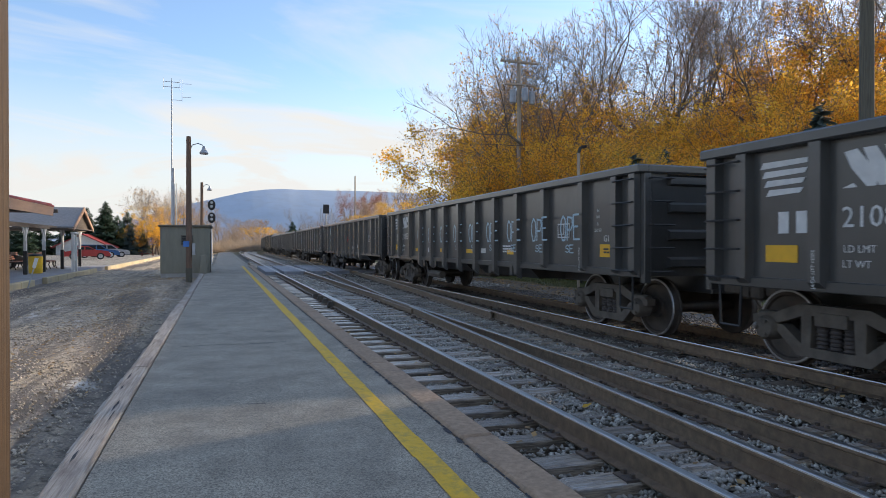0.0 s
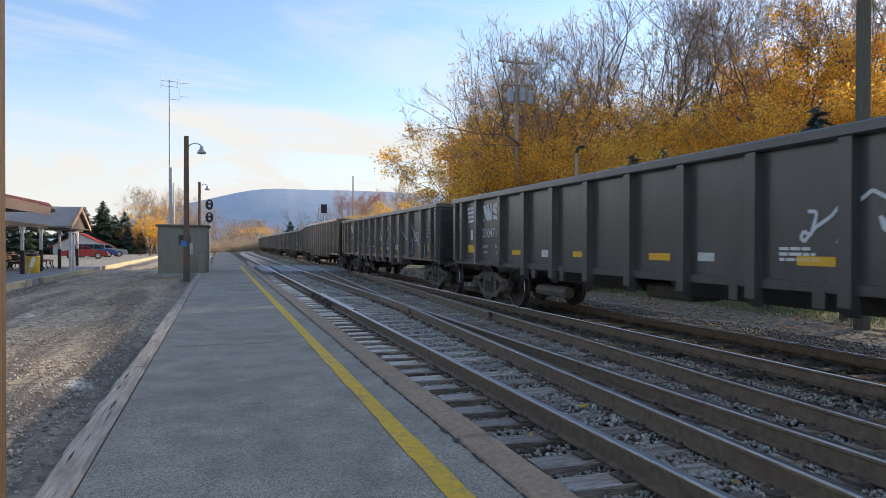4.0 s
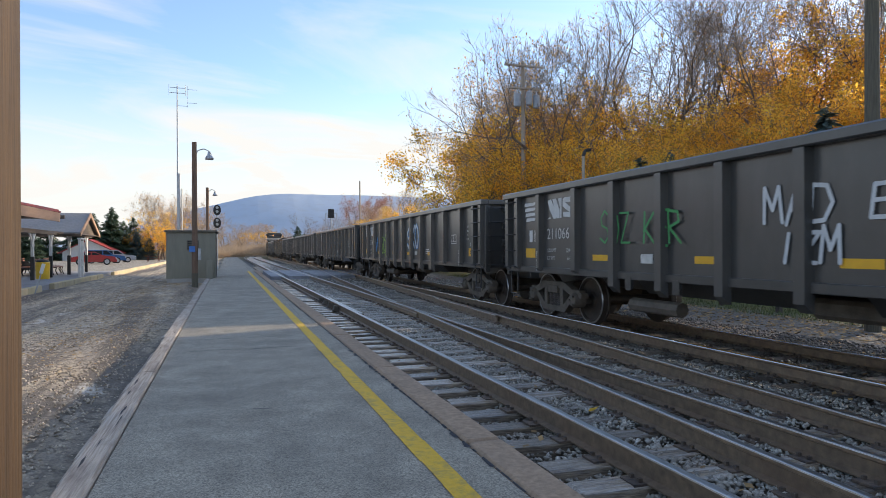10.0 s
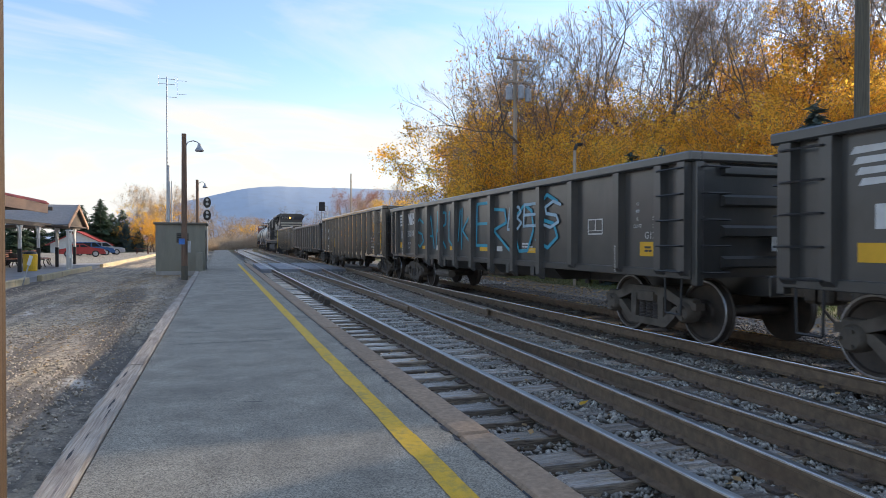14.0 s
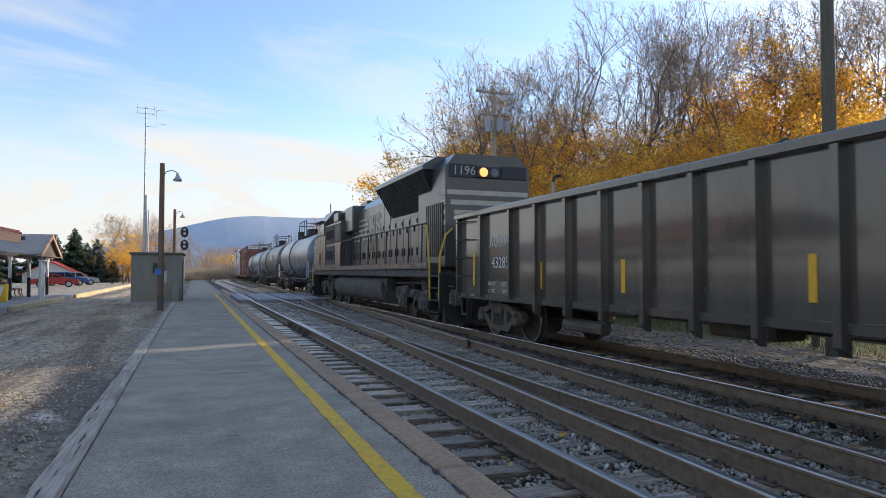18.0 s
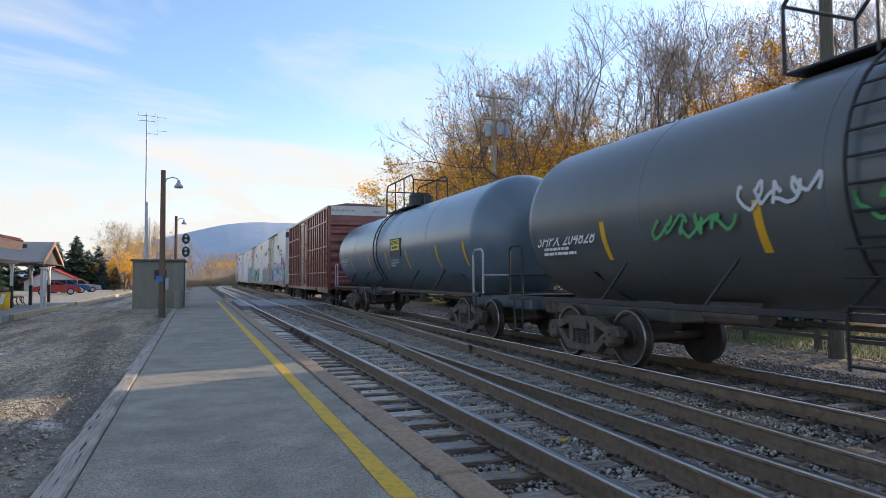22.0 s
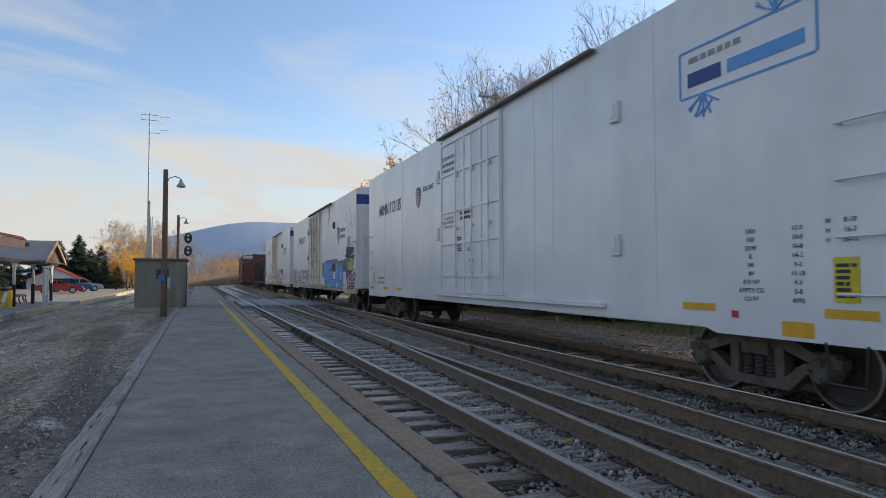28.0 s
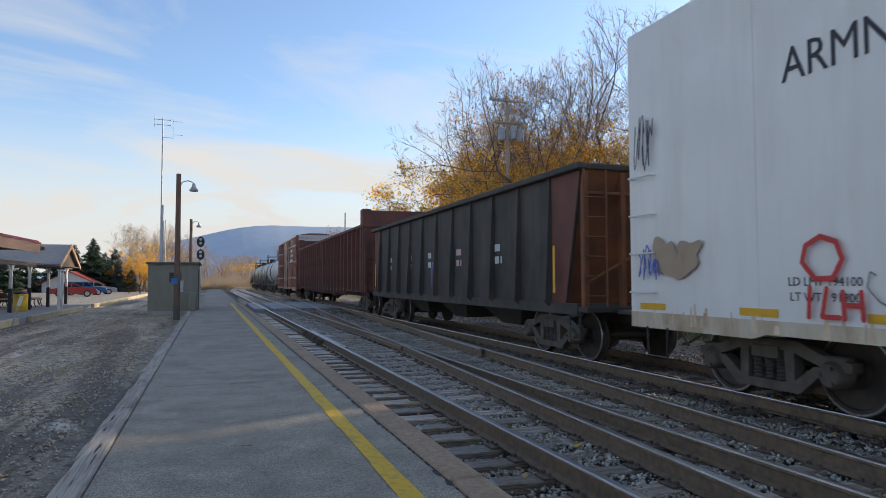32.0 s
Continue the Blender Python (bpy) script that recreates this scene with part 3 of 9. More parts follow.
def ground_material():
    m = bpy.data.materials.new("gravel_and_grass")
    m.use_nodes = True
    ns, ln = m.node_tree.nodes, m.node_tree.links
    b = ns["Principled BSDF"]
    b.inputs["Roughness"].default_value = 0.92
    b.inputs["Specular IOR Level"].default_value = 0.25
    co, sep = ns.new("ShaderNodeTexCoord"), ns.new("ShaderNodeSeparateXYZ")
    ln.new(co.outputs["Object"], sep.inputs[0])

    def nz(sc, stretch=(1, 1, 1), det=6.0):
        mp, n = ns.new("ShaderNodeMapping"), ns.new("ShaderNodeTexNoise")
        mp.inputs["Scale"].default_value = stretch
        ln.new(co.outputs["Object"], mp.inputs[0])
        ln.new(mp.outputs[0], n.inputs["Vector"])
        n.inputs["Scale"].default_value, n.inputs["Detail"].default_value, n.inputs["Roughness"].default_value = sc, det, 0.62
        return n.outputs["Fac"]

    def rng(src, a, c):
        r = ns.new("ShaderNodeMapRange")
        r.inputs["From Min"].default_value, r.inputs["From Max"].default_value = a, c
        ln.new(src, r.inputs["Value"])
        return r.outputs[0]

    def mth(op, a, c):
        n = ns.new("ShaderNodeMath")
        n.operation = op
        for i, v in enumerate((a, c)):
            if isinstance(v, float):
                n.inputs[i].default_value = v
            else:
                ln.new(v, n.inputs[i])
        return n.outputs[0]

    def mix(f, a, c):
        x = ns.new("ShaderNodeMix")
        x.data_type = "RGBA"
        ln.new(f, x.inputs["Factor"])
        for i, v in ((6, a), (7, c)):
            if isinstance(v, tuple):
                x.inputs[i].default_value = (*v, 1)
            else:
                ln.new(v, x.inputs[i])
        return x.outputs[2]

    gravel = mix(rng(nz(40, det=3.0), 0.40, 0.60), (0.60, 0.495, 0.375), (0.30, 0.246, 0.19))
    gravel = mix(rng(nz(1.3, (1, .35, 1)), 0.46, 0.66), gravel, (0.66, 0.52, 0.345))
    gravel = mix(rng(nz(0.62, (1.5, .13, 1)), 0.50, 0.58), gravel, (0.19, 0.16, 0.132))
    gravel = mix(rng(nz(0.8, (1.2, .5, 1), 8.0), 0.60, 0.66), gravel, (0.66, 0.60, 0.52))
    gravel = mix(rng(nz(6.5, det=8.0), 0.50, 0.60), gravel, (0.17, 0.14, 0.11))
    dark = mix(rng(nz(45, det=3.0), 0.40, 0.60), (0.29, 0.265, 0.23), (0.13, 0.118, 0.102))
    dark = mix(rng(nz(7.0, det=8.0), 0.5, 0.62), dark, (0.10, 0.088, 0.078))
    grass = mix(rng(nz(2.2), 0.35, 0.65), (0.10, 0.125, 0.045), (0.18, 0.165, 0.075))
    grass = mix(rng(nz(0.7), 0.5, 0.7), grass, (0.21, 0.15, 0.08))
    litter = mix(rng(nz(1.6), 0.35, 0.65), (0.20, 0.115, 0.045), (0.11, 0.07, 0.035))
    wob = mth("MULTIPLY", nz(0.7), 1.6)
    x = mth("ADD", sep.outputs[0], wob)
    col = mix(rng(x, -3.6, -2.7), gravel, dark)
    col = mix(rng(x, 11.4, 13.4), col, grass)
    col = mix(rng(x, 15.0, 19.0), col, litter)
    far = rng(mth("ADD", sep.outputs[1], mth("MULTIPLY", nz(0.05), 40.0)), 110.0, 150.0)
    col = mix(far, col, (0.20, 0.16, 0.085))
    ln.new(col, b.inputs["Base Color"])
    bp = ns.new("ShaderNodeBump")
    bp.inputs["Strength"].default_value, bp.inputs["Distance"].default_value = 0.9, 0.03
    ln.new(nz(38), bp.inputs["Height"])
    ln.new(bp.outputs[0], b.inputs["Normal"])
    return m


solid("ground", gm, ground_material(), "gravel lot, ballast bed and leaf-strewn grass", "ground", kind="structure", smooth=True)


def fast_mesh(name, verts, faces, material):
    """A mesh of many equal faces from arrays."""
    me = bpy.data.meshes.new(name)
    k = faces.shape[1]
    me.vertices.add(len(verts))
    me.vertices.foreach_set("co", verts.astype(np.float32).ravel())
    me.loops.add(faces.size)
    me.loops.foreach_set("vertex_index", faces.astype(np.int32).ravel())
    me.polygons.add(len(faces))
    me.polygons.foreach_set("loop_start", np.arange(0, faces.size, k, dtype=np.int32))
    me.polygons.foreach_set("loop_total", np.full(len(faces), k, dtype=np.int32))
    me.materials.append(material)
    me.update(calc_edges=True)
    return me


OCTA = np.array([(1, 0, 0), (-1, 0, 0), (0, 1, 0), (0, -1, 0), (0, 0, 1), (0, 0, -1)], float)
OCTF = np.array([(0, 2, 4), (2, 1, 4), (1, 3, 4), (3, 0, 4), (2, 0, 5), (1, 2, 5), (3, 1, 5), (0, 3, 5)])


def stones(name, n, x0, x1, y0, y1, size, material, label, seed, zf, bias=1.0, keep=None):
    rs = np.random.RandomState(seed)
    x = rs.uniform(x0, x1, n)
    y = y0 + (y1 - y0) * rs.uniform(0, 1, n) ** bias
    if keep is not None:
        k = keep(x, y)
        x, y = x[k], y[k]
        n = len(x)
    s = size * rs.uniform(0.55, 1.5, n)
    z = np.array([zf(a, b) for a, b in zip(x, y)]) + s * 0.12
    sh = OCTA[None] * rs.uniform(0.6, 1.3, (n, 6, 1)) * s[:, None, None] * 0.5
    sh[:, :, 2] *= 0.75
    sh[:, :4, 2] += rs.uniform(-0.25, 0.25, (n, 4)) * s[:, None]
    a = rs.uniform(0, 6.28, n)
    c_, s_ = np.cos(a)[:, None], np.sin(a)[:, None]
    vx = sh[:, :, 0] * c_ - sh[:, :, 1] * s_ + x[:, None]
    vy = sh[:, :, 0] * s_ + sh[:, :, 1] * c_ + y[:, None]
    vz = sh[:, :, 2] + z[:, None]
    v = np.stack((vx, vy, vz), -1).reshape(-1, 3)
    f = (OCTF[None] + (np.arange(n) * 6)[:, None, None]).reshape(-1, 3)
    return tagged(new(name, fast_mesh(name, v, f, material)), label, "gravel", kind="stuff")


def flakes(name, x, y, z, size, material, label, category, seed, tilt=0.35, aspect=1.0):
    """Many small four-cornered leaves."""
    rs = np.random.RandomState(seed)
    n = len(x)
    a = rs.uniform(0, 6.28, n)
    u = np.stack((np.cos(a), np.sin(a), rs.uniform(-tilt, tilt, n)), -1)
    w = np.stack((-np.sin(a), np.cos(a), rs.uniform(-tilt, tilt, n)), -1)
    s = size * rs.uniform(0.6, 1.4, n)[:, None]
    c_ = np.stack((x, y, z), -1)
    v = np.stack((c_ - u * s * aspect, c_ - w * s * .6, c_ + u * s * aspect, c_ + w * s * .6), 1).reshape(-1, 3)
    f = np.arange(n * 4).reshape(-1, 4)
    return tagged(new(name, fast_mesh(name, v, f, material)), label, category, kind="stuff")


bed = lambda x, y: -0.205 + 0.012 * math.sin(x * 5 + y * 3) - 0.055 * (1 - sstep(-.15, .05, x)) - .03 * sstep(5.9, 6.6, x)
stones("ballast", 62000, -0.85, 3.5, 1.8, 26, 0.044, M_ballast, "grey crushed stone between the ties", 3, bed, 1.5)
stones("ballast", 30000, 3.4, 7.6, 1.8, 26, 0.050, M_ballastoilyshade, "crushed stone of the main track, dark with oil and painted shade", 6, bed, 1.5)
stones("ballast", 16000, -0.85, 8.2, 24, 70, 0.085, M_ballast, "grey crushed stone between the ties", 4, bed, 1.2)
stones("gravel", 30000, -9.5, -3.85, 3, 30, 0.032, mat("lot_gravel", (0.56, 0.465, 0.36), 0.9, col2=(0.28, 0.232, 0.18), scale=5, bump=0.2, vary=0.4, islands=True),
       "loose grey and tan gravel of the lot", 5, lambda x, y: ground_z(x, y) - 0.004, 1.7)
rs_ = np.random.RandomState(8)
fx, fy = rs_.uniform(-9.0, -4.2, 22000), 5 + 34 * rs_.uniform(0, 1, 22000) ** 0.8
k_ = np.abs(fx + 5.7 + 0.5 * np.sin(fy * .3)) < rs_.exponential(0.7, 22000)
fx, fy = fx[k_], fy[k_]
flakes("fallen_leaves", fx, fy, np.array([ground_z(a, b) + 0.012 for a, b in zip(fx, fy)]), 0.026, M_fallen, "dry brown leaves scattered over the gravel", "leaves", 9)
fx, fy = rs_.uniform(6.9, 11.5, 9000), rs_.uniform(4, 34, 9000)
flakes("fallen_leaves", fx, fy, np.array([ground_z(a, b) + 0.015 for a, b in zip(fx, fy)]), 0.05, M_fallen, "dry brown leaves along the edge of the ballast", "leaves", 10)
fx, fy = rs_.uniform(-0.8, 6.6, 260), rs_.uniform(3, 18, 260)
flakes("fallen_leaves", fx, fy, np.full(260, -0.165), 0.035, M_fallen, "dry leaves caught between the ties", "leaves", 11)
gn = 26000
fx, fy = rs_.uniform(11.2, 17.5, gn), 3 + 40 * rs_.uniform(0, 1, gn) ** 1.2
gz_ = np.array([ground_z(a, b) for a, b in zip(fx, fy)])
ga, gh = rs_.uniform(0, 6.28, gn), rs_.uniform(0.05, 0.14, gn)
gv = np.stack((np.stack((fx - .012 * np.cos(ga), fy - .012 * np.sin(ga), gz_), -1), np.stack((fx + .012 * np.cos(ga), fy + .012 * np.sin(ga), gz_), -1),
               np.stack((fx + rs_.uniform(-.05, .05, gn), fy + rs_.uniform(-.05, .05, gn), gz_ + gh), -1)), 1).reshape(-1, 3)
tagged(new("grass", fast_mesh("grass", gv, np.arange(gn * 3).reshape(-1, 3), M_grass)), "short green and yellowing grass beside the line", "grass", kind="stuff")
solid("leaf", MB().add([(0, 0, 0), (.03, .025, .012), (.055, 0, .02), (.04, -.03, .01), (.085, -.01, .03), (.03, -.05, .015), (0, -.03, .0), (-.02, -.005, .012)], [(0, 1, 2, 3), (3, 2, 4), (3, 5, 6, 0), (6, 7, 0)]),
      M_yellowleaf, "bright yellow maple leaf lying on the ballast", "leaf", m=pose(0.58, 5.75, -0.16) @ Matrix.Scale(1.3, 4))

# ---- platform ----
SKEW = 0.009                                    # the platform and its track lean away from the train's track, metres in each metre


def skewed(*obs):
    """Shears meshes with the platform's lean."""
    for ob in obs:
        for v in ob.data.vertices:
            v.co.x -= SKEW * (v.co.y - 4)
    return obs[0]


plat = tagged(new("platform", MB().box(-3.580, -1.175, -8, 45.0, -0.5, 0.05, 0.012).mesh("platform", M_asphalt)), "grey asphalt platform with hairline cracks", "platform", kind="structure")
random.seed(4)


def crack(y0, x0, x1, wig, w):
    mb, pts, x = MB(), [], x0
    y = y0
    while x < x1:
        pts.append((x, y))
        x += random.uniform(0.12, 0.3)
        y += random.uniform(-wig, wig)
    for (a, b), (c, d) in zip(pts, pts[1:]):
        h = w * random.uniform(.5, 1)
        mb.add([(a, b - h, .0545), (c, d - h, .0545), (c, d + h, .0545), (a, b + h, .0545)], [(0, 1, 2, 3)])
    return mb


for y0, xa, xb in ((6.0, -2.6, -2.3), (9.6, -3.4, -1.9), (10.9, -3.5, -1.7), (13.6, -3.5, -2.2), (16.4, -3.3, -1.7), (21, -3.4, -1.8), (26, -3.5, -2), (31, -3.5, -1.7)):
    skewed(part("crack", crack(y0, xa, xb, 0.05, 0.012), M_crack, plat, "dark filled crack"))
skewed(plat)
ymb = MB()
yy = -8.0
while yy < 43.4:
    e0, e1 = random.uniform(-.006, .006), random.uniform(-.006, .006)
    ymb.add([(-1.60 + e0, yy, .056), (-1.45 + e1, yy, .056), (-1.45 + e1, yy + .45, .056), (-1.60 + e0, yy + .45, .056)], [(0, 1, 2, 3)])
    yy += .45
skewed(part("safety_line", ymb, M_yellow, plat, "worn yellow safety line"))
# the asphalt crumbles along the kerb
rag, yy = MB(), -2.0
while yy < 44:
    dy = random.uniform(.05, .22)
    w0 = min(.045, .012 + random.expovariate(48))
    rag.add([(-1.176, yy, .0555), (-1.176 - w0, yy + .02, .0545), (-1.176 - w0 * random.uniform(.4, 1.2), yy + dy - .02, .0545), (-1.176, yy + dy, .0555)], [(0, 1, 2, 3)])
    yy += dy * random.uniform(.9, 1.5)
skewed(part("crumbled_edge", rag, M_crack, plat, "dark crumbled asphalt edge"))["kind"] = "stuff"
# timber edging, beam by beam
edge = tagged(new("platform_edging"), "weathered grey timbers along the platform's back edge", "edging", kind="structure")
joints = [-6.0, -1.3, 3.4, 8.1, 11.2, 15.4, 19.6, 23.9, 28.1, 32.4, 36.6, 41, 45]
for a, b in zip(joints, joints[1:]):
    o = random.uniform(-.02, .02)
    mb = MB()
    n = max(2, round((b - a) / .5))
    for i in range(n):
        c, d = a + (b - a) * i / n, a + (b - a) * (i + 1) / n
        wl_, wr = random.uniform(-.015, .02), random.uniform(-.012, .012)
        mb.sweep([(-3.80 + o + wl_, -.3), (-3.585 + wr * .3, -.3), (-3.585 + wr * .3, .055 + random.uniform(-.006, .006)), (-3.60, .072), (-3.76 + o, .075), (-3.80 + o + wl_, .045)], "y", c + (.012 if i == 0 else 0), d - (.012 if i == n - 1 else 0))
    skewed(part("timber", mb, M_timber, edge))
for k in range(46):
    yk, xk = random.uniform(3, 34), random.uniform(-3.75, -3.62)
    lk, wk = random.uniform(.05, .45), random.uniform(.004, .014)
    skewed(part("split", MB().add([(xk - wk * .3, yk, .0775), (xk + wk, yk + lk * .4, .0775), (xk + wk * .2, yk + lk, .0775), (xk - wk, yk + lk * .6, .0775)], [(0, 1, 2, 3)]), M_crack, edge, "dark weathering split"))
kerb = tagged(new("platform_kerb"), "tan concrete kerb blocks along the track edge of the platform", "kerb", kind="structure")
kj = [-8 + 3.12 * i for i in range(18)]
for a, b in zip(kj, kj[1:]):
    skewed(part("kerb_block", MB().box(-1.158, -0.885 + random.uniform(-.006, .006), a + .008, b - .008, -0.42, .058 + random.uniform(-.004, .006), 0.022), M_curb, kerb))
# path beyond the platform's end
skewed(solid("path", MB().box(-3.3, -0.95, 45.02, 130, -0.4, -0.02, 0.01), M_asphalt, "grey asphalt path beyond the platform end", "path", kind="structure"))

# ---- tracks ----
def polyrail(pts, name, head):
    """A rail along points (x, y): foot, web and head, with the worn running surface as a part."""
    prof = [(-.07, -.178), (.07, -.178), (.07, -.165), (.012, -.148), (.010, -.05), (.036, -.036), (.036, -.006), (.028, -.002), (-.028, -.002), (-.036, -.006), (-.036, -.036), (-.010, -.05), (-.012, -.148), (-.07, -.165)]
    top = [(-.0375, -.012), (.0375, -.012), (.034, -.002), (.024, .0015), (-.024, .0015), (-.034, -.002)]
    out = []
    for pr in (prof, top):
        mb = MB()
        n = len(pr)
        vs, fs = [], []
        for i, (x, y) in enumerate(pts):
            a, b = pts[max(0, i - 1)], pts[min(len(pts) - 1, i + 1)]
            d = Vector((b[0] - a[0], b[1] - a[1])).normalized()
            vs += [(x + u * d.y, y - u * d.x, w) for u, w in pr]
        for i in range(len(pts) - 1):
            fs += [(i * n + j, i * n + (j + 1) % n, (i + 1) * n + (j + 1) % n, (i + 1) * n + j) for j in range(n)]
        fs += [tuple(range(n))[::-1], tuple(range((len(pts) - 1) * n, len(pts) * n))]
        out.append(mb.add(vs, fs))
    ob = tagged(new(name, out[0].mesh(name, M_rail)), "rust-brown steel rail with a worn bright top", "rail", "rails of the station tracks", "structure")
    part("running_surface", out[1], head, ob, "polished running surface")
    return ob


def lead(y):
    """The left rail of the crossover track."""
    return 0.63 + 0.048 * y if y < 34 else 2.262 + 0.062 * (y - 34)


far_s = [-30, 40, 80, 112, 125, 140, 155, 170, 190, 210, 230, 250]
for off in (-GAUGE / 2, GAUGE / 2):
    polyrail([(along(s, off)[0].x, along(s, off)[0].y) for s in far_s], "rail", M_railshine)
    polyrail([(along(s, off + XA - XC)[0].x - SKEW * (min(s, 112) - 4), along(s, off + XA - XC)[0].y) for s in far_s], "rail", M_railtop)
polyrail([(lead(y), y) for y in (-12, -6, 0, 4, 8, 12, 15.0)], "rail", M_railtop)
polyrail([(lead(y), y) for y in (17.4, 20, 24, 28, 32, 36, 45, 55, 61)], "rail", M_railtop)
polyrail([(lead(y) + GAUGE, y) for y in (-12, -6, 0, 4, 8, 12, 16, 20, 24, 28, 32, 36)], "rail", M_railtop)
# guard rails beside the frog, and the frog's own casting
for ob in (polyrail([(-0.01, 14.6), (-0.03, 15.4), (-0.06, 19), (-0.04, 19.8)], "guard_rail", M_railtop), polyrail([(lead(y) + GAUGE - .085, y) for y in (13.2, 14.5, 17, 18.6)], "guard_rail", M_railtop)):
    ob["label"] = "short rusty guard rail bolted beside the running rail"
for y in (17.2, 18.2, 19.2, 20.2):
    for x, d in ((-.22, 1), (lead(y - 1.2) + GAUGE + .10, 1)):
        solid("rail_brace", MB().sweep([(x - .09, -.17), (x + .09, -.17), (x + .06, -.05), (x - .05, -.03)], "y", y - (0 if x < 1 else 1.2) - .09, y - (0 if x < 1 else 1.2) + .09), M_under, "rusty brown rail brace on a tie", "brace", "braces by the frog")
solid("frog", MB().box(1.28, 1.54, 14.7, 17.9, -.16, -.05, .01).box(1.31, 1.37, 14.7, 16.6, -.08, -.004, .008).box(1.45, 1.50, 15.4, 17.9, -.08, -.004, .008).box(1.38, 1.44, 15.4, 16.8, -.08, -.006, .008), M_rail, "worn steel frog where two rails cross", "frog", kind="structure")

random.seed(11)


def tie_mesh(w, wood=M_tie):
    mb = MB()
    mb.box(-w / 2, w / 2, -.115, .115, -.36, -.178, .014)
    me = mb.mesh("tie", wood)
    for v in me.vertices:
        v.co.x += random.uniform(-.02, .02)
        v.co.z += random.uniform(-.008, .004) if v.co.z > -.2 else 0
        v.co.y += random.uniform(-.008, .008)
    return me


TIES = [tie_mesh(2.6) for _ in range(4)]
LONG = [tie_mesh(3.7) for _ in range(4)]
OILY_SHADED = [tie_mesh(2.6, M_tieoilyshade) for _ in range(4)]
bedA = tagged(new("platform_track_bed"), "weathered wooden ties of the platform track", "ties", kind="structure")
bedC = tagged(new("main_track_bed"), "weathered wooden ties of the main track", "ties", kind="structure")
plates = MB()
far_ties = MB()
y, i = -3.0, 0
while y < 150:
    for bed_, x, ms, w in ((bedA, XA if y > 30 else XA + .50, TIES if y > 30 else LONG, 0), (bedC, XC, OILY_SHADED, 1)):
        yj = y + random.uniform(-.03, .03)
        if 36.2 < y < 46.8:
            continue
        if y < 62:
            o = new("tie", random.choice(ms))
            o.parent = bed_
            o.matrix_basis = pose(x - (0 if w else SKEW * (yj - 4)) + random.uniform(-.04, .04), yj, random.uniform(-.012, .004), 0, 0, random.uniform(-1.3, 1.3))
        else:
            p, a = along(yj, x - XC)
            d, e = Vector((math.cos(a), math.sin(a), 0)), Vector((-math.sin(a), math.cos(a), 0))
            q = [p + d * sx * 1.3 + e * sy * .115 for sx, sy in ((-1, -1), (1, -1), (1, 1), (-1, 1))]
            far_ties.add([(*v.to_tuple()[:2], -.18) for v in q] + [(*v.to_tuple()[:2], -.3) for v in q], [(0, 1, 2, 3), (0, 4, 5, 1), (3, 2, 6, 7), (0, 3, 7, 4), (1, 5, 6, 2)])
        if y < 34:
            rails_here = (XC - GAUGE / 2, XC + GAUGE / 2) if w else (XA - GAUGE / 2 - SKEW * (yj - 4), XA + GAUGE / 2 - SKEW * (yj - 4), lead(yj), lead(yj) + GAUGE)
            for rx in rails_here:
                if not w and y > 15 and rx == lead(yj):
                    continue
                plates.box(rx - .17, rx + .17, yj - .09, yj + .09, -.184, -.166)
                if y < 22:
                    for sx in (-.10, .10):
                        for sy in (-.05, .05):
                            plates.box(rx + sx - .014, rx + sx + .014, yj + sy - .014, yj + sy + .014, -.17, -.138)
    y += .535
    i += 1
part("tie_plates", plates, M_plate, bedA, "rusty tie plates and spikes")["kind"] = "stuff"
part("distant_ties", far_ties, M_tie, bedC)["kind"] = "stuff"
# grade crossing of planks between and beside the rails
cross = tagged(new("grade_crossing"), "grey panel crossing laid over both tracks", "crossing", kind="structure")
for x0, x1 in ((-.86, -.10), (.11, .74), (.76, 1.40), (1.62, 2.25), (2.27, 2.95), (2.97, 3.70), (3.93, 4.55), (4.57, 5.21), (5.43, 6.3)):
    for k in range(4):
        part("crossing_panel", MB().box(x0, x1, 36.4 + k * 2.55, 36.4 + k * 2.55 + 2.52, -.25, -.012 + random.uniform(-.004, .004), .01), M_panel, cross)

# fence, poles and lamps behind the train
fence = thing("fence", "dark weathered wooden post and rail fence beyond the tracks", "fence")
for k in range(15):
    yk = 4.5 + k * 2.6
    xk = 10.6 + 0.10 * yk
    zk = ground_z(xk, yk)
    part("post", MB().box(xk - .07, xk + .07, yk - .07, yk + .07, zk - .2, zk + .75, .012), M_fence, fence)
    x2, y2 = 10.6 + 0.10 * (yk + 2.6), yk + 2.6
    for h in (.33, .62):
        part("rail", MB().add([(xk - .03, yk, zk + h - .05), (xk + .03, yk, zk + h - .05), (xk + .03, yk, zk + h + .05), (xk - .03, yk, zk + h + .05), (x2 - .03, y2, zk + h - .05), (x2 + .03, y2, zk + h - .05), (x2 + .03, y2, zk + h + .05), (x2 - .03, y2, zk + h + .05)],
                                 [(0, 1, 2, 3), (4, 5, 6, 7), (0, 1, 5, 4), (1, 2, 6, 5), (2, 3, 7, 6), (3, 0, 4, 7)]), M_fence, fence)

# ---- the train ----
def stuff(*a, **k):
    """A part of many small joined pieces."""
    return tagged(part(*a, **k), kind="stuff")


WHEEL_R, SPEED = 0.457, 15.0
TRAIN = []                                         # (car, distance of its middle at the start, its wheel sets)


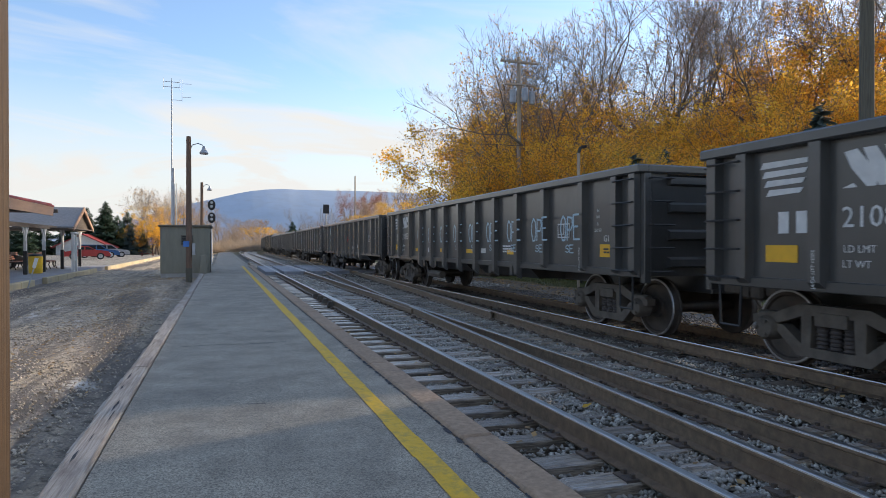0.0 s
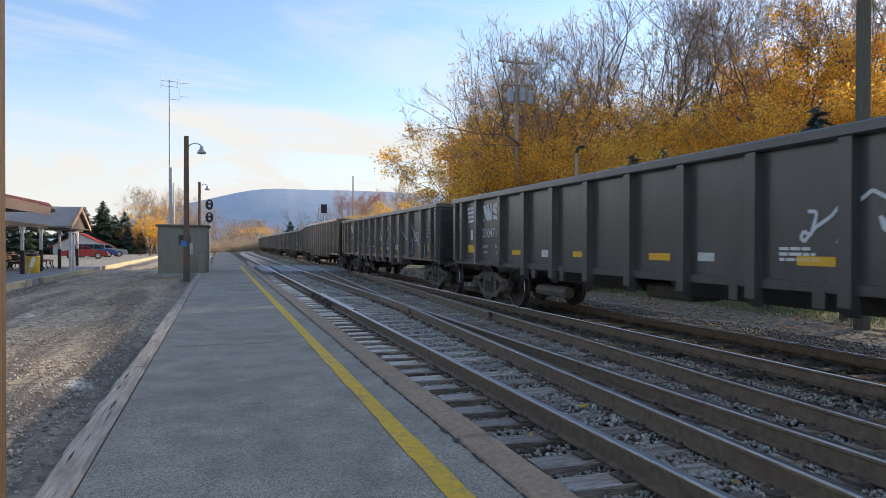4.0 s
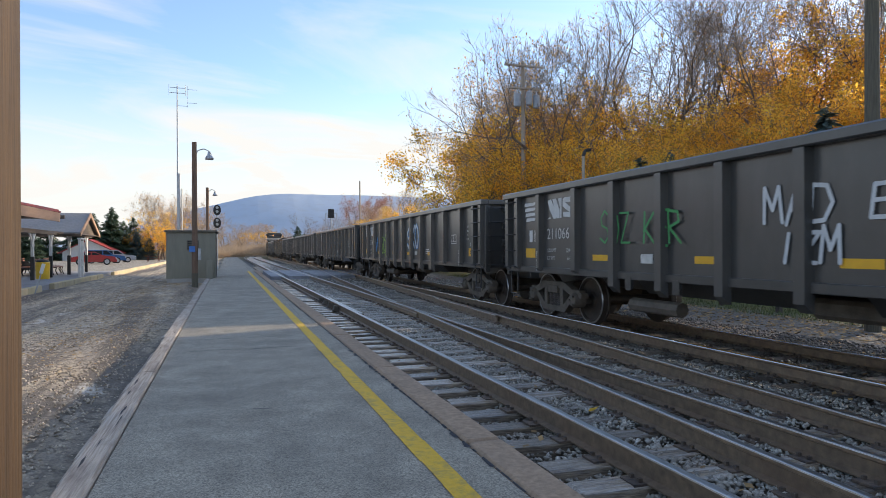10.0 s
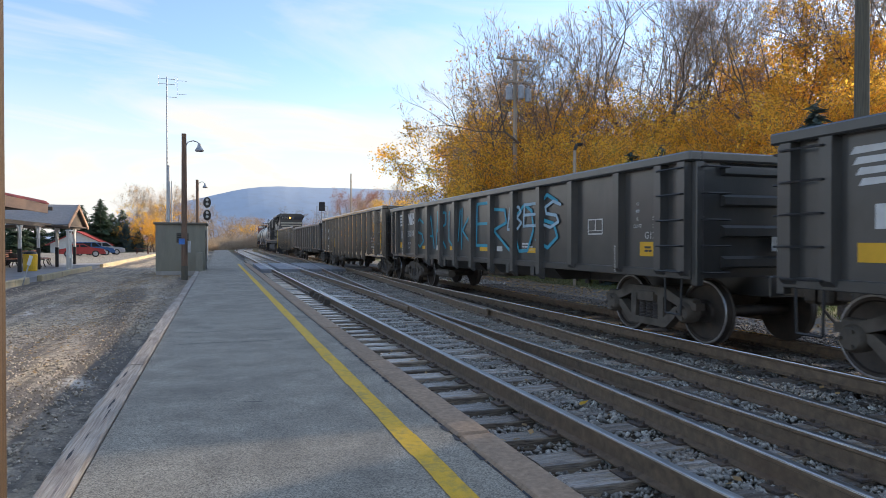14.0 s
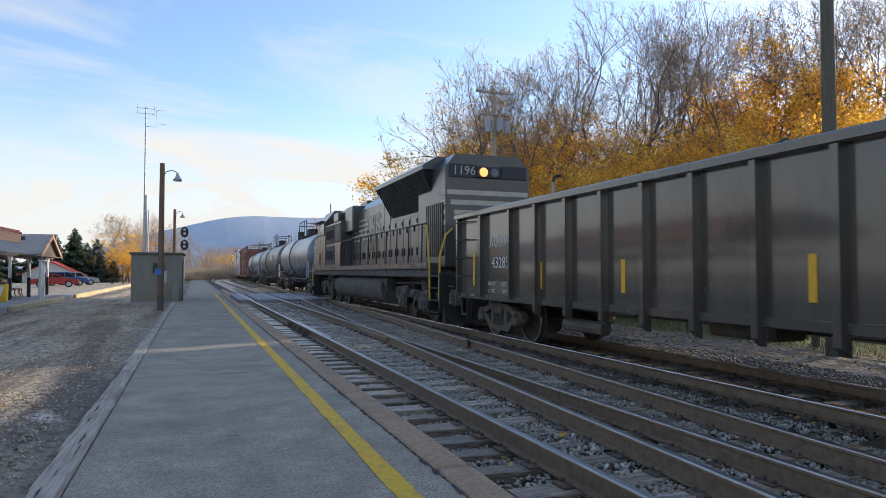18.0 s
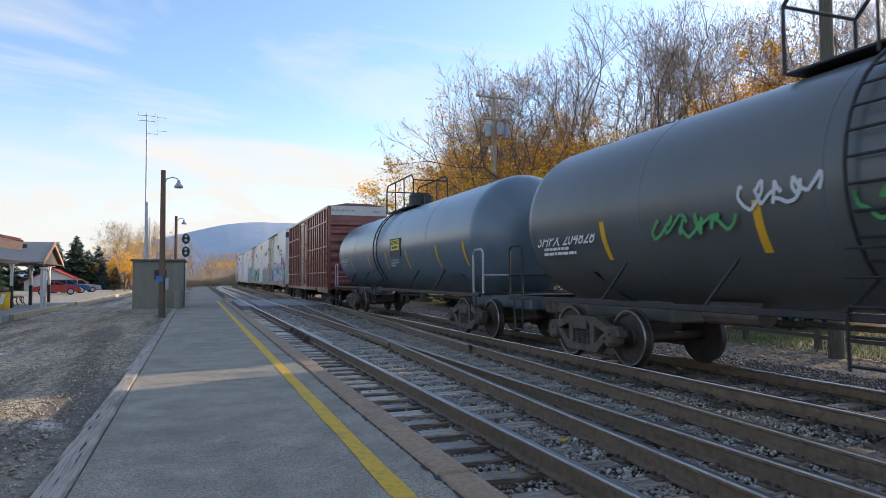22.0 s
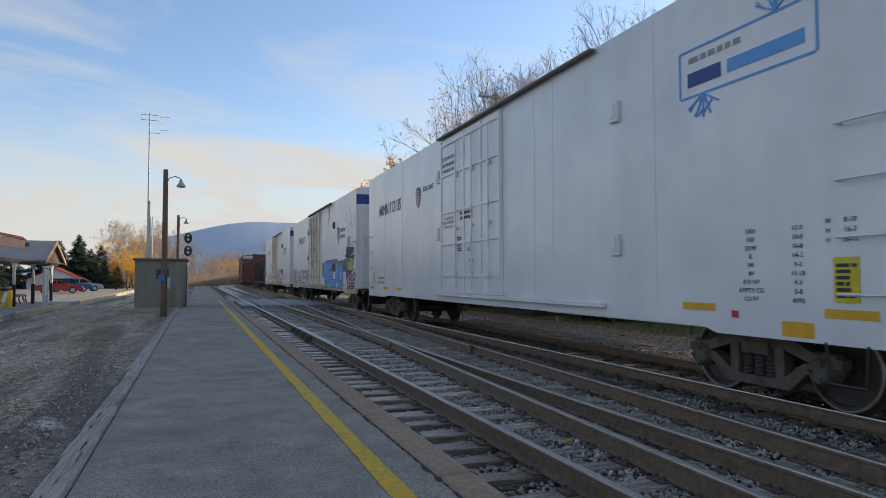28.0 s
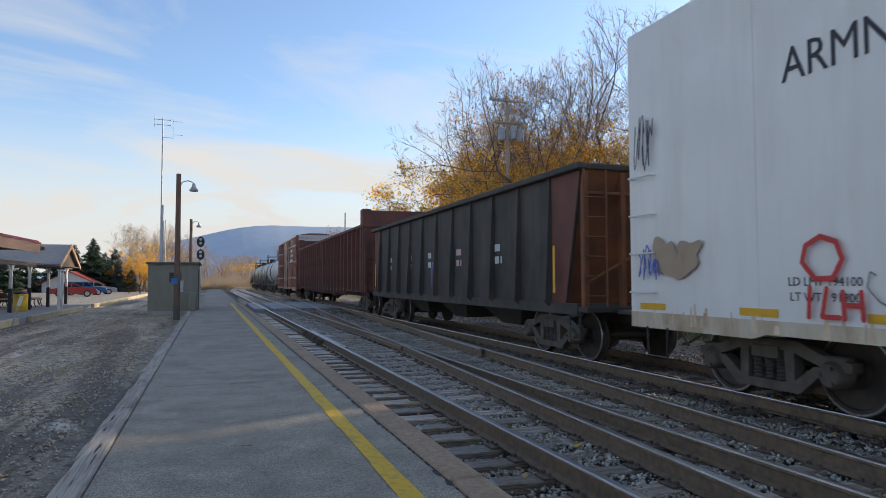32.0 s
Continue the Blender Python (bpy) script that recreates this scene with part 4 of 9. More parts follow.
def wheelset_mesh():
    mb = MB()
    for s in (-1, 1):
        x = s * 0.7525
        prof = [(x - s * .085, .30), (x - s * .085, .475), (x - s * .055, .485), (x - s * .045, WHEEL_R), (x + s * .06, WHEEL_R - .008), (x + s * .06, .39), (x + s * .03, .375), (x + s * .02, .17), (x + s * .06, .15), (x + s * .07, .09)]
        mb.lathe(prof, "x", 32)
    mb.lathe([(-1.16, .075), (-1.16, .08), (1.16, .08), (1.16, .075)], "x", 12)
    return mb.mesh("wheelset", M_wheel, True)


def rimring_mesh(s):
    x = s * 0.7525
    return MB().lathe([(x + s * .061, .425), (x + s * .0635, .428), (x + s * .0635, WHEEL_R - .010), (x + s * .050, WHEEL_R - .001)], "x", 32, caps=False).mesh("tread", M_wheelrim, True)


def sideframe_mesh(s):
    """Cast side frame of a two-axle truck, outside the wheels; s: side."""
    mb = MB()
    x0, x1 = s * 1.06 - .075, s * 1.06 + .075
    top = [(-1.12, .50), (-1.12, .60), (-.80, .64), (-.45, .78), (.45, .78), (.80, .64), (1.12, .60), (1.12, .50), (.84, .50), (.52, .60), (.36, .66), (-.36, .66), (-.52, .60), (-.84, .50)]
    mb.sweep(top, "x", x0, x1)
    mb.sweep([(-.84, .52), (-.66, .52), (-.36, .30), (.36, .30), (.66, .52), (.84, .52), (.46, .19), (-.46, .19)], "x", x0, x1)
    for c in (-1, 1):
        mb.sweep([(c * .40, .28), (c * .28, .28), (c * .26, .68), (c * .40, .68)], "x", x0, x1)
        mb.lathe([(s * .98, .13), (s * .98, .15), (s * 1.16, .15), (s * 1.20, .12), (s * 1.21, .05)], "x", 14, (0, c * .889, WHEEL_R))
        mb.box(min(x0, x1), max(x0, x1), c * .889 - .16, c * .889 + .16, WHEEL_R + .10, WHEEL_R + .20, .02)
        for k in range(3):
            t = 2 * math.pi * k / 3
            mb.tube((s * 1.20, c * .889 + .09 * math.cos(t), WHEEL_R + .09 * math.sin(t)), (s * 1.235, c * .889 + .09 * math.cos(t), WHEEL_R + .09 * math.sin(t)), .022, n=6)
    return mb.mesh("side_frame", M_under, True)


def springs_mesh(s):
    mb = MB()
    for c in (-.17, 0, .17):
        prof = []
        z = .30
        while z < .56:
            prof += [(z, .062), (z + .014, .076), (z + .03, .062)]
            z += .044
        mb.lathe(prof, "z", 10, (s * 1.06, c, 0))
    return mb.mesh("spring_nest", M_spring, True)


def bolster_mesh():
    mb = MB()
    mb.sweep([(-1.16, .56), (-1.16, .70), (-.5, .78), (.5, .78), (1.16, .70), (1.16, .56), (.5, .42), (-.5, .42)], "y", -.20, .20)
    for c in (-1, 1):
        mb.box(-.75, .75, c * .40 - .03, c * .40 + .03, .30, .44, .01)
        mb.tube((-.8, c * .42, .40), (.8, c * .42, .40), .03)
    return mb.mesh("bolster", M_under)


TR = dict(wheelset=wheelset_mesh(), rl=rimring_mesh(-1), rr=rimring_mesh(1), sl=sideframe_mesh(-1), sr=sideframe_mesh(1), pl=springs_mesh(-1), pr=springs_mesh(1), bol=bolster_mesh())


def truck(car, y, wheels):
    t = part("truck", TR["bol"], None, car, "grimy two-axle truck")
    t.location = (0, y, 0)
    for n, k in (("side_frame", "sl"), ("side_frame", "sr"), ("spring_nest", "pl"), ("spring_nest", "pr")):
        part(n, TR[k], None, t)
    for dy in (-.889, .889):
        # the wheel sets turn on the car itself
        w = part("wheelset", TR["wheelset"], None, car, "steel wheel set with bright treads")
        part("tread", TR["rl"], None, w)
        part("tread", TR["rr"], None, w)
        w.location = (0, y + dy, WHEEL_R)
        wheels.append(w.name)
    return t


def coupler_mesh(s, L):
    mb = MB()
    e = s * L / 2
    mb.box(-.09, .09, min(e, e - s * .75), max(e, e - s * .75), .72, .90, .02)
    mb.box(-.17, .14, min(e + s * .06, e - s * .22), max(e + s * .06, e - s * .22), .66, .98, .04)
    mb.path([(.32, e - s * .55, .80), (.30, e - s * .30, .55), (.24, e - s * .10, .42), (.18, e, .38)], .022)
    return mb.mesh("coupler", M_under)


def ladder(x, y0, y1, zs, out, r=.013):
    """Rungs on a side, standing out from it."""
    mb = MB()
    for z in zs:
        mb.path([(x, y0, z), (x + out, y0, z), (x + out, y1, z), (x, y1, z)], r, 5)
    return mb


def stirrup(x, y, z0, z1, w=.36):
    return MB().path([(x, y - w / 2, z1), (x, y - w / 2 + .02, z0), (x, y + w / 2 - .02, z0), (x, y + w / 2, z1)], .016, 5)


def finish_car(car, L, ty, wheels):
    for s in (-1, 1):
        part("coupler", coupler_mesh(s, L), None, car)
    for s in (-1, 1):
        truck(car, s * ty, wheels)


def gondola(name, label, L, B, z0, z1, places, paint, rib_w, rib_d, tub=True, cat="gondola", bay=.58):
    """Open-topped coal gondola: B is the length of its body."""
    car, wheels = thing(name, label, cat, "cars of the train"), []
    h, x = B / 2, 1.47
    for s in (-1, 1):
        part("side_wall", MB().box(min(s * x, s * (x - .05)), max(s * x, s * (x - .05)), -h, h, z0, z1), paint, car)
        part("end_wall", MB().box(-x + .05, x - .05, min(s * h, s * (h - .05)), max(s * h, s * (h - .05)), z0, z1), paint, car)
    part("floor", MB().box(-x + .05, x - .05, -h + .05, h - .05, z0 + .02, z0 + .12), paint, car)
    rim = MB()
    for s in (-1, 1):
        rim.box(min(s * (x - .06), s * (x + .13)), max(s * (x - .06), s * (x + .13)), -h - .10, h + .10, z1, z1 + .13, .02)
        rim.box(-x + .06, x - .06, min(s * (h - .04), s * (h + .10)), max(s * (h - .04), s * (h + .10)), z1 + .003, z1 + .127, .02)
    part("top_rail", rim, paint, car)
    for s in (-1, 1):
        part("side_sill", MB().box(min(s * (x - .02), s * (x + .045)), max(s * (x - .02), s * (x + .045)), -h, h, z0 - .02, z0 + .10, .01), paint, car)
    part("centre_sill", MB().box(-.32, .32, -h - .15, h + .15, .70, z0 + .01, .02), paint, car)
    if tub:
        for a, b in ((-h + 4.4, -.45), (.45, h - 4.4)):
            part("tub", MB().sweep([(-1.2, z0), (1.2, z0), (.95, .72), (-.95, .72)], "y", a, b), paint, car)
    ribs = {}
    for y in sorted({-h + q for q in places} | {h - q for q in places}):
        over = abs(y) > h - 3.2
        for s in (-1, 1):
            key = (s, over)
            if key not in ribs:
                lo = z0 - .02 if over else z0 - .24
                mb = MB()
                d0, d1 = s * (x - .002), s * (x + rib_d)
                mb.add([(d0, -rib_w / 2, z1), (d1, -rib_w / 2 + .02, z1), (d1, rib_w / 2 - .02, z1), (d0, rib_w / 2, z1), (d0, -rib_w / 2, lo), (d1, -rib_w / 2 + .02, lo + .10), (d1, rib_w / 2 - .02, lo + .10), (d0, rib_w / 2, lo)],
                       [(0, 1, 2, 3), (4, 5, 6, 7), (0, 1, 5, 4), (1, 2, 6, 5), (2, 3, 7, 6), (3, 0, 4, 7)])
                ribs[key] = mb.mesh("rib", paint)
            part("rib", ribs[key], None, car).location = (0, y, 0)
    for s in (-1, 1):
        for k in range(4):
            z = z0 + .12 + (z1 - z0 - .3) * k / 3
            part("end_rib", MB().sweep([(s * h, z), (s * (h + .09), z + .03), (s * (h + .09), z + .13), (s * h, z + .17)], "x", -x + .45 if s < 0 else -x + .1, x - .1), paint, car)
        part("end_post", MB().box(-x - .02, -x + .10, min(s * h, s * (h + .10)), max(s * h, s * (h + .10)), z0 - .1, z1, .01), paint, car)
        zs = [z0 + .08 + (z1 - z0 - .16) * k / 4 for k in range(5)]
        stuff("ladder", ladder(-x - .02, s * (h - .06), s * (h - bay), zs, -.12), M_blacksteel, car)
        stuff("ladder", ladder(x + .02, s * (h - .06), s * (h - bay), zs, .12), M_blacksteel, car)
        mb = MB()
        for z in zs:
            mb.path([(-x + .06, s * (h + .02), z), (-x + .06, s * (h + .22), z), (-x + .42, s * (h + .22), z), (-x + .42, s * (h + .02), z)], .013, 5)
        stuff("end_ladder", mb, M_blacksteel, car)
        part("stirrup_step", stirrup(-x - .03, s * (h - .35), .48, z0), M_blacksteel, car)
    part("brake_gear", MB().box(-.9, -.3, -.6, .5, .62, .86, .05).tube((.2, -2.2, .72), (.2, 2.2, .72), .05).tube((-1.2, 2.4, .55), (-1.2, 3.6, .55), .11), M_under, car)
    part("stencil_plate", MB().box(-.25, .15, -h - .125, -h - .10, z0 + .35, z0 + .55), M_reflectw, car, "white panel")
    finish_car(car, L, h - 1.45, wheels)
    return car, wheels


def strip(parent, x, y0, y1, z0, z1, material, name="reflector", label=""):
    return part(name, MB().box(x - .004, x, y0, y1, z0, z1), material, parent, label)


def bars(parent, x, y, z, w, h, n, material, ragged=1):
    """Lines of writing too small to read."""
    mb = MB()
    rr = random.Random(int(abs(y * 100) + abs(z * 100)))
    for k in range(n):
        zz = z - k * h * 1.7
        a = y + w / 2
        end = a - w * (rr.uniform(.6, 1) if ragged else 1)
        while a > end + .02:
            b = max(end, a - rr.uniform(.06, .18) * max(1, h * 12))
            mb.box(x - .004, x, b, a, zz - h / 2, zz + h / 2)
            a = b - h * .6
    return stuff("stencilled_line", mb, material, parent)


LAYERS = {}


def next_layer(parent):
    """How far the next coat of spray paint stands off a car's side."""
    LAYERS[parent.name] = LAYERS.get(parent.name, 0) + 1
    return .004 * LAYERS[parent.name]


def graffiti(parent, x, y0, y1, z0, z1, fills, line, seed, n=5, width=.035, slope=None, drips=0):
    """Sprayed bubble shapes and strokes on a side that looks to -x."""
    rr = random.Random(seed)
    coat = next_layer(parent)
    outline, shine = MB(), MB()
    fm = {f: MB() for f in fills}

    def px(z):
        return (x if slope is None else slope(z)) - coat

    def ribbon(pts, w):
        for (a, b), (c, d) in zip(pts, pts[1:]):
            t = Vector((c - a, d - b))
            if t.length < 1e-5:
                continue
            t.normalize()
            nx, nz = -t.y * w, t.x * w
            lift = .0034 + .00003 * len(outline.f)
            outline.add([(px(b) - lift, a + nx, b + nz), (px(d) - lift, c + nx, d + nz), (px(d) - lift, c - nx, d - nz), (px(b) - lift, a - nx, b - nz)], [(0, 1, 2, 3)])
    for i in range(n):
        cy = y1 - (y1 - y0) * (i + .5) / n
        cz = (z0 + z1) / 2 + rr.uniform(-.08, .08) * (z1 - z0)
        ry, rz = (y1 - y0) / n * rr.uniform(.48, .68), (z1 - z0) / 2 * rr.uniform(.72, 1.0)
        k1, k2, p1, p2 = rr.choice((2, 3)), rr.choice((3, 4, 5)), rr.uniform(0, 6), rr.uniform(0, 6)
        pts = []
        for j in range(29):
            t = 2 * math.pi * j / 28
            q = 1 + .24 * math.sin(k1 * t + p1) + .18 * math.sin(k2 * t + p2) + .10 * math.sin(7 * t + p1)
            pts.append((cy + ry * q * math.copysign(abs(math.cos(t)) ** .75, math.cos(t)), min(z1 + .15, max(z0 - .05, cz + rz * q * math.copysign(abs(math.sin(t)) ** .75, math.sin(t))))))
        if fills:
            f = fm[fills[i % len(fills)]]
            o = .0003 * i
            f.add([(px(cz) - o, cy, cz)] + [(px(b) - o, a, b) for a, b in pts[:-1]], [(0, j + 1, (j + 1) % 28 + 1) for j in range(28)])
            if len(fills) > 1:
                # a second colour fades in over the lower part, and a shine along the top
                g = fm[fills[(i + 1) % len(fills)]]
                lz = cz - rz * .30
                g.add([(px(lz) - o - .00015, cy, lz)] + [(px(b) - o - .00015, cy + (a - cy) * .72, lz + (b - cz) * .55) for a, b in pts[:-1]], [(0, j + 1, (j + 1) % 28 + 1) for j in range(28)])
                for q in range(3):
                    t0 = rr.uniform(.6, 2.4)
                    shine.add([(px(cz) - .0031, cy + ry * .72 * math.cos(t0 + d) * e, cz + rz * .74 * math.sin(t0 + d) * e) for d, e in ((-.12, 1), (.12, 1), (.10, .93), (-.10, .93))], [(0, 1, 2, 3)])
        ribbon(pts, width)
        a = rr.uniform(0, 6)
        ribbon([(cy + ry * .45 * math.cos(a + s * .5) * (1 - s * .06), cz + rz * .5 * math.sin(a + s * .5)) for s in range(8)], width * .8)
    for f, mb in fm.items():
        stuff("graffiti_fill", mb, GRAF[f], parent, "sprayed graffiti")
    if shine.f:
        stuff("graffiti_shine", shine, GRAF["white"], parent, "sprayed white highlights")
    stuff("graffiti_outline", outline, GRAF[line], parent, "sprayed graffiti outline")


def tag_(parent, x, y0, y1, z0, z1, colour, seed, n=5, width=.022):
    """One loose scrawl of looping strokes."""
    rr = random.Random(seed)
    x -= next_layer(parent) - .002
    mb, pts = MB(), []
    for i in range(n * 9 + 1):
        t = i / (n * 9)
        a = i / 9 * 2 * math.pi
        amp = (z1 - z0) / 2 * (.65 + .35 * math.sin(i * 1.7 + seed))
        pts.append((y1 + (y0 - y1) * t + (y1 - y0) / n * .45 * math.sin(a + seed), (z0 + z1) / 2 + amp * math.cos(a * (1.0 + .1 * math.sin(i + seed)))))
    for (a, b), (c, d) in zip(pts, pts[1:]):
        t = Vector((c - a, d - b)).normalized()
        nx, nz = -t.y * width, t.x * width
        q = x - .004 - .00003 * len(mb.f)
        mb.add([(q, a + nx, b + nz), (q, c + nx, d + nz), (q, c - nx, d - nz), (q, a - nx, b - nz)], [(0, 1, 2, 3)])
    stuff("graffiti_scrawl", mb, GRAF[colour], parent, "sprayed scrawl")


GLYPHS = {
    "A": (((0, 0), (.45, 1), (.9, 0)), ((.2, .38), (.72, .38))), "B": (((0, 0), (0, 1), (.6, 1), (.8, .76), (.55, .52), (.05, .5)), ((.55, .52), (.92, .28), (.7, .02), (0, 0))),
    "C": (((.9, .85), (.5, 1), (.12, .78), (.05, .3), (.4, 0), (.9, .14)),), "D": (((0, 0), (0, 1), (.6, .95), (.9, .5), (.6, .03), (0, 0)),), "E": (((.9, 1), (.05, 1), (0, 0), (.9, 0)), ((.05, .52), (.7, .52))),
    "H": (((0, 0), (0, 1)), ((.85, 0), (.85, 1)), ((0, .5), (.85, .5))), "I": (((.4, 0), (.45, 1)),), "K": (((0, 0), (0, 1)), ((.85, 1), (.05, .45), (.9, 0))), "L": (((.1, 1), (0, 0), (.85, 0)),),
    "M": (((0, 0), (.1, 1), (.45, .35), (.8, 1), (.9, 0)),), "N": (((0, 0), (.05, 1), (.8, 0), (.9, 1)),), "O": (((.45, 1), (.1, .8), (0, .4), (.3, 0), (.7, .02), (.92, .45), (.8, .85), (.45, 1)),),
    "P": (((0, 0), (0, 1), (.75, .95), (.85, .65), (.6, .45), (0, .45)),), "R": (((0, 0), (0, 1), (.75, .95), (.8, .65), (.05, .48), (.9, 0)),), "S": (((.9, .85), (.5, 1), (.1, .8), (.2, .55), (.75, .45), (.9, .2), (.5, 0), (0, .15)),),
    "U": (((0, 1), (.05, .2), (.45, 0), (.82, .2), (.9, 1)),), "W": (((0, 1), (.2, 0), (.45, .6), (.7, 0), (.9, 1)),), "Z": (((0, 1), (.9, 1), (.05, 0), (.9, 0)),)}


def strokes(parent, x, y0, y1, z0, z1, word, fill, w, line="", seed=1, label="sprayed graffiti letters"):
    """Sprayed letters of thick round strokes, with an outline where one is named."""
    coat = next_layer(parent) + .002
    next_layer(parent)
    n = len(word)
    cell = (y1 - y0) / n
    for colour, half, lift in ((line, w + max(.02, w * .28), 0), (fill, w, .006)):
        if not colour:
            continue
        mb, q = MB(), 0
        wob = random.Random(seed)
        for i, ch in enumerate(word):
            lean, up, tall = wob.uniform(-.12, .16), wob.uniform(-.06, .08), wob.uniform(.88, 1.08)
            for stroke in GLYPHS.get(ch, ()):
                pts = [(y1 - cell * (i + .08 + .92 * u + lean * v), z0 + (z1 - z0) * (up + v * tall)) for u, v in stroke]
                for j, (a, b) in enumerate(pts):
                    q += 1
                    xx = x - coat - lift - .00003 * q
                    mb.add([(xx, a + half * math.cos(k * .785), b + half * math.sin(k * .785)) for k in range(8)], [tuple(range(8))])
                    if j:
                        c, d = pts[j - 1]
                        t = Vector((a - c, b - d)).normalized()
                        e, f = -t.y * half, t.x * half
                        q += 1
                        xx = x - coat - lift - .00003 * q
                        mb.add([(xx, a + e, b + f), (xx, c + e, d + f), (xx, c - e, d - f), (xx, a - e, b - f)], [(0, 1, 2, 3)])
        stuff("graffiti_letters" if colour == fill else "graffiti_outline", mb, GRAF[colour], parent, label)


def road_marks(car, x, ytop, z1):
    """A horse-head style road emblem drawn as plain slanted shapes: stripes and two blocks."""
    mb = MB()
    for k in range(4):
        z = z1 - k * .105
        y = ytop - .03 * k
        mb.add([(x - .004, y + .03, z - .075), (x - .004, y - .62 + .06 * k, z - .055), (x - .004, y - .66 + .06 * k, z), (x - .004, y - .02, z)], [(0, 1, 2, 3)])
    stuff("emblem_stripe", mb, M_lettering, car, "white slanted stripes")


def block_emblem(car, x, y, z, w, h, material, slope=None):
    """Two angular blocks in place of an emblem's letters."""
    mb = MB()

    def poly(pts):
        mb.add([(x - .004, y - a * w, z + b * h) for a, b in pts], [tuple(range(len(pts)))])
    poly([(0, 0), (.12, .12), (.16, 0)])
    poly([(.02, .95), (.16, 1), (.36, .35), (.36, 0), (.26, 0), (.10, .5)])
    poly([(.22, 1), (.36, 1), (.50, .40), (.50, 0), (.38, 0)])
    poly([(.44, 1), (.58, 1), (.58, 0), (.52, 0), (.52, .5)])
    poly([(.64, .30), (.64, .06), (.92, 0), (1, .1), (1, .22)])
    poly([(.62, .92), (.70, 1), (.98, .98), (.98, .74), (.66, .76)])
    poly([(.62, .84), (.74, .72), (1, .36), (.98, .12), (.88, .24), (.62, .56)])
    stuff("emblem_block", mb, material, car, "white angular emblem")


# the charcoal coal gondola, built once; fe and ne measure from its far and near ends
NS_L, NS_B = 17.4, 15.9
gon, gon_w = gondola("coal_gondola", "charcoal-grey ribbed steel coal gondola with yellow reflectors", NS_L, NS_B, .98, 2.52, (.10, .60, 1.62, 3.05, 4.28, 5.50, 6.73, 7.95), M_gon, .19, .115)
XS = -1.474
fe, ne = (lambda d: NS_B / 2 - d), (lambda d: -NS_B / 2 + d)
for c in (3.80, 6.40, 8.60, 11.2):
    strip(gon, XS, fe(c + .24), fe(c - .24), 1.24, 1.34, M_reflect)
strip(gon, XS, fe(1.32), fe(.88), 1.26, 1.45, M_reflect)
strip(gon, XS, ne(.72), ne(1.14), 1.25, 1.46, M_reflect)
bars(gon, XS - .005, ne(.92), 1.38, .2, .03, 2, M_blackletter)
strip(gon, XS, fe(5.25), fe(4.95), 1.22, 1.36, M_reflectw, "label_plate")
strip(gon, XS, ne(6.2), ne(6.5), 1.25, 1.36, M_reflectw, "label_plate")
road_marks(gon, XS, fe(.82), 2.39)
strip(gon, XS, fe(1.20), fe(1.06), 1.58, 1.82, M_lettering, "mark_bar")
strip(gon, XS, fe(1.44), fe(1.30), 1.58, 1.82, M_lettering, "mark_bar")
block_emblem(gon, XS, fe(1.86), 2.02, 1.02, .38, M_lettering)
for n_, (a, b, c) in enumerate((("IH", "5", 2.02), ("IW", "9", 1.91), ("IL", "52", 1.80), ("CU FT", "27", 1.69))):
    side_text(a, .078, M_lettering, gon, XS - .003, ne(1.20), c)
    side_text(b, .078, M_lettering, gon, XS - .003, ne(.80), c)
side_text("G12", .15, M_lettering, gon, XS - .003, ne(.90), 1.55)
side_text("LD LMT", .105, M_lettering, gon, XS - .003, fe(2.05), 1.41)
side_text("LT WT", .105, M_lettering, gon, XS - .003, fe(2.02), 1.26)
side_text("2243", .105, M_lettering, gon, XS - .003, fe(2.72), 1.41)
side_text("617", .105, M_lettering, gon, XS - .003, fe(2.74), 1.26)
for q in (ne(1.62), fe(1.62)):
    jk = side_text("JACK LIFT HERE", .058, M_lettering, gon, XS - .118, q, 1.20)
    jk.matrix_basis = jk.matrix_basis @ pose(0, 0, 0, 0, 0, 90)
bars(gon, XS, ne(4.9), 1.42, .55, .035, 3, M_lettering)
mb = MB()
for a, b, c, d in ((2.15, 2.60, 1.82, 1.84), (2.15, 2.60, 1.58, 1.60), (2.15, 2.17, 1.58, 1.84), (2.58, 2.60, 1.58, 1.84), (2.36, 2.38, 1.64, 1.82), (2.15, 2.60, 1.64, 1.65)):
    mb.box(XS - .004, XS, ne(a), ne(b), c, d)
part("data_frame", mb, M_lettering, gon, "white-outlined data panel")
stuff("drain_tab", MB().box(XS - .05, XS, fe(4.75), fe(4.60), .80, 1.0).box(XS - .05, XS, fe(5.9), fe(5.75), .80, 1.0).box(XS - .05, XS, ne(4.7), ne(4.55), .80, 1.0).box(XS - .05, XS, ne(5.9), ne(5.75), .80, 1.0), M_gon, gon)

# the taller, glossier gondola, built once
AK_B = 16.1
aok, aok_w = gondola("tall_gondola", "tall glossy dark-brown gondola with yellow stripes", 17.4, AK_B, .88, 2.72, (.06, 1.42, 2.85, 3.93, 5.0, 6.05, 7.06, 8.05), M_gongloss, .13, .12, tub=False, bay=.70)
ae, an_ = (lambda d: AK_B / 2 - d), (lambda d: -AK_B / 2 + d)
for q, z in ((an_(.8), 1.92), (ae(.86), 1.92), (an_(4.0), 1.66), (an_(6.4), 1.66), (ae(4.0), 1.66), (ae(6.5), 1.66)):
    strip(aok, XS, q - .05, q + .05, 1.16, z, M_reflect)
side_text("AOKX", .34, M_lettering, aok, XS - .003, ae(2.2), 2.10)
side_text("43285", .34, M_lettering, aok, XS - .003, ae(2.26), 1.66)
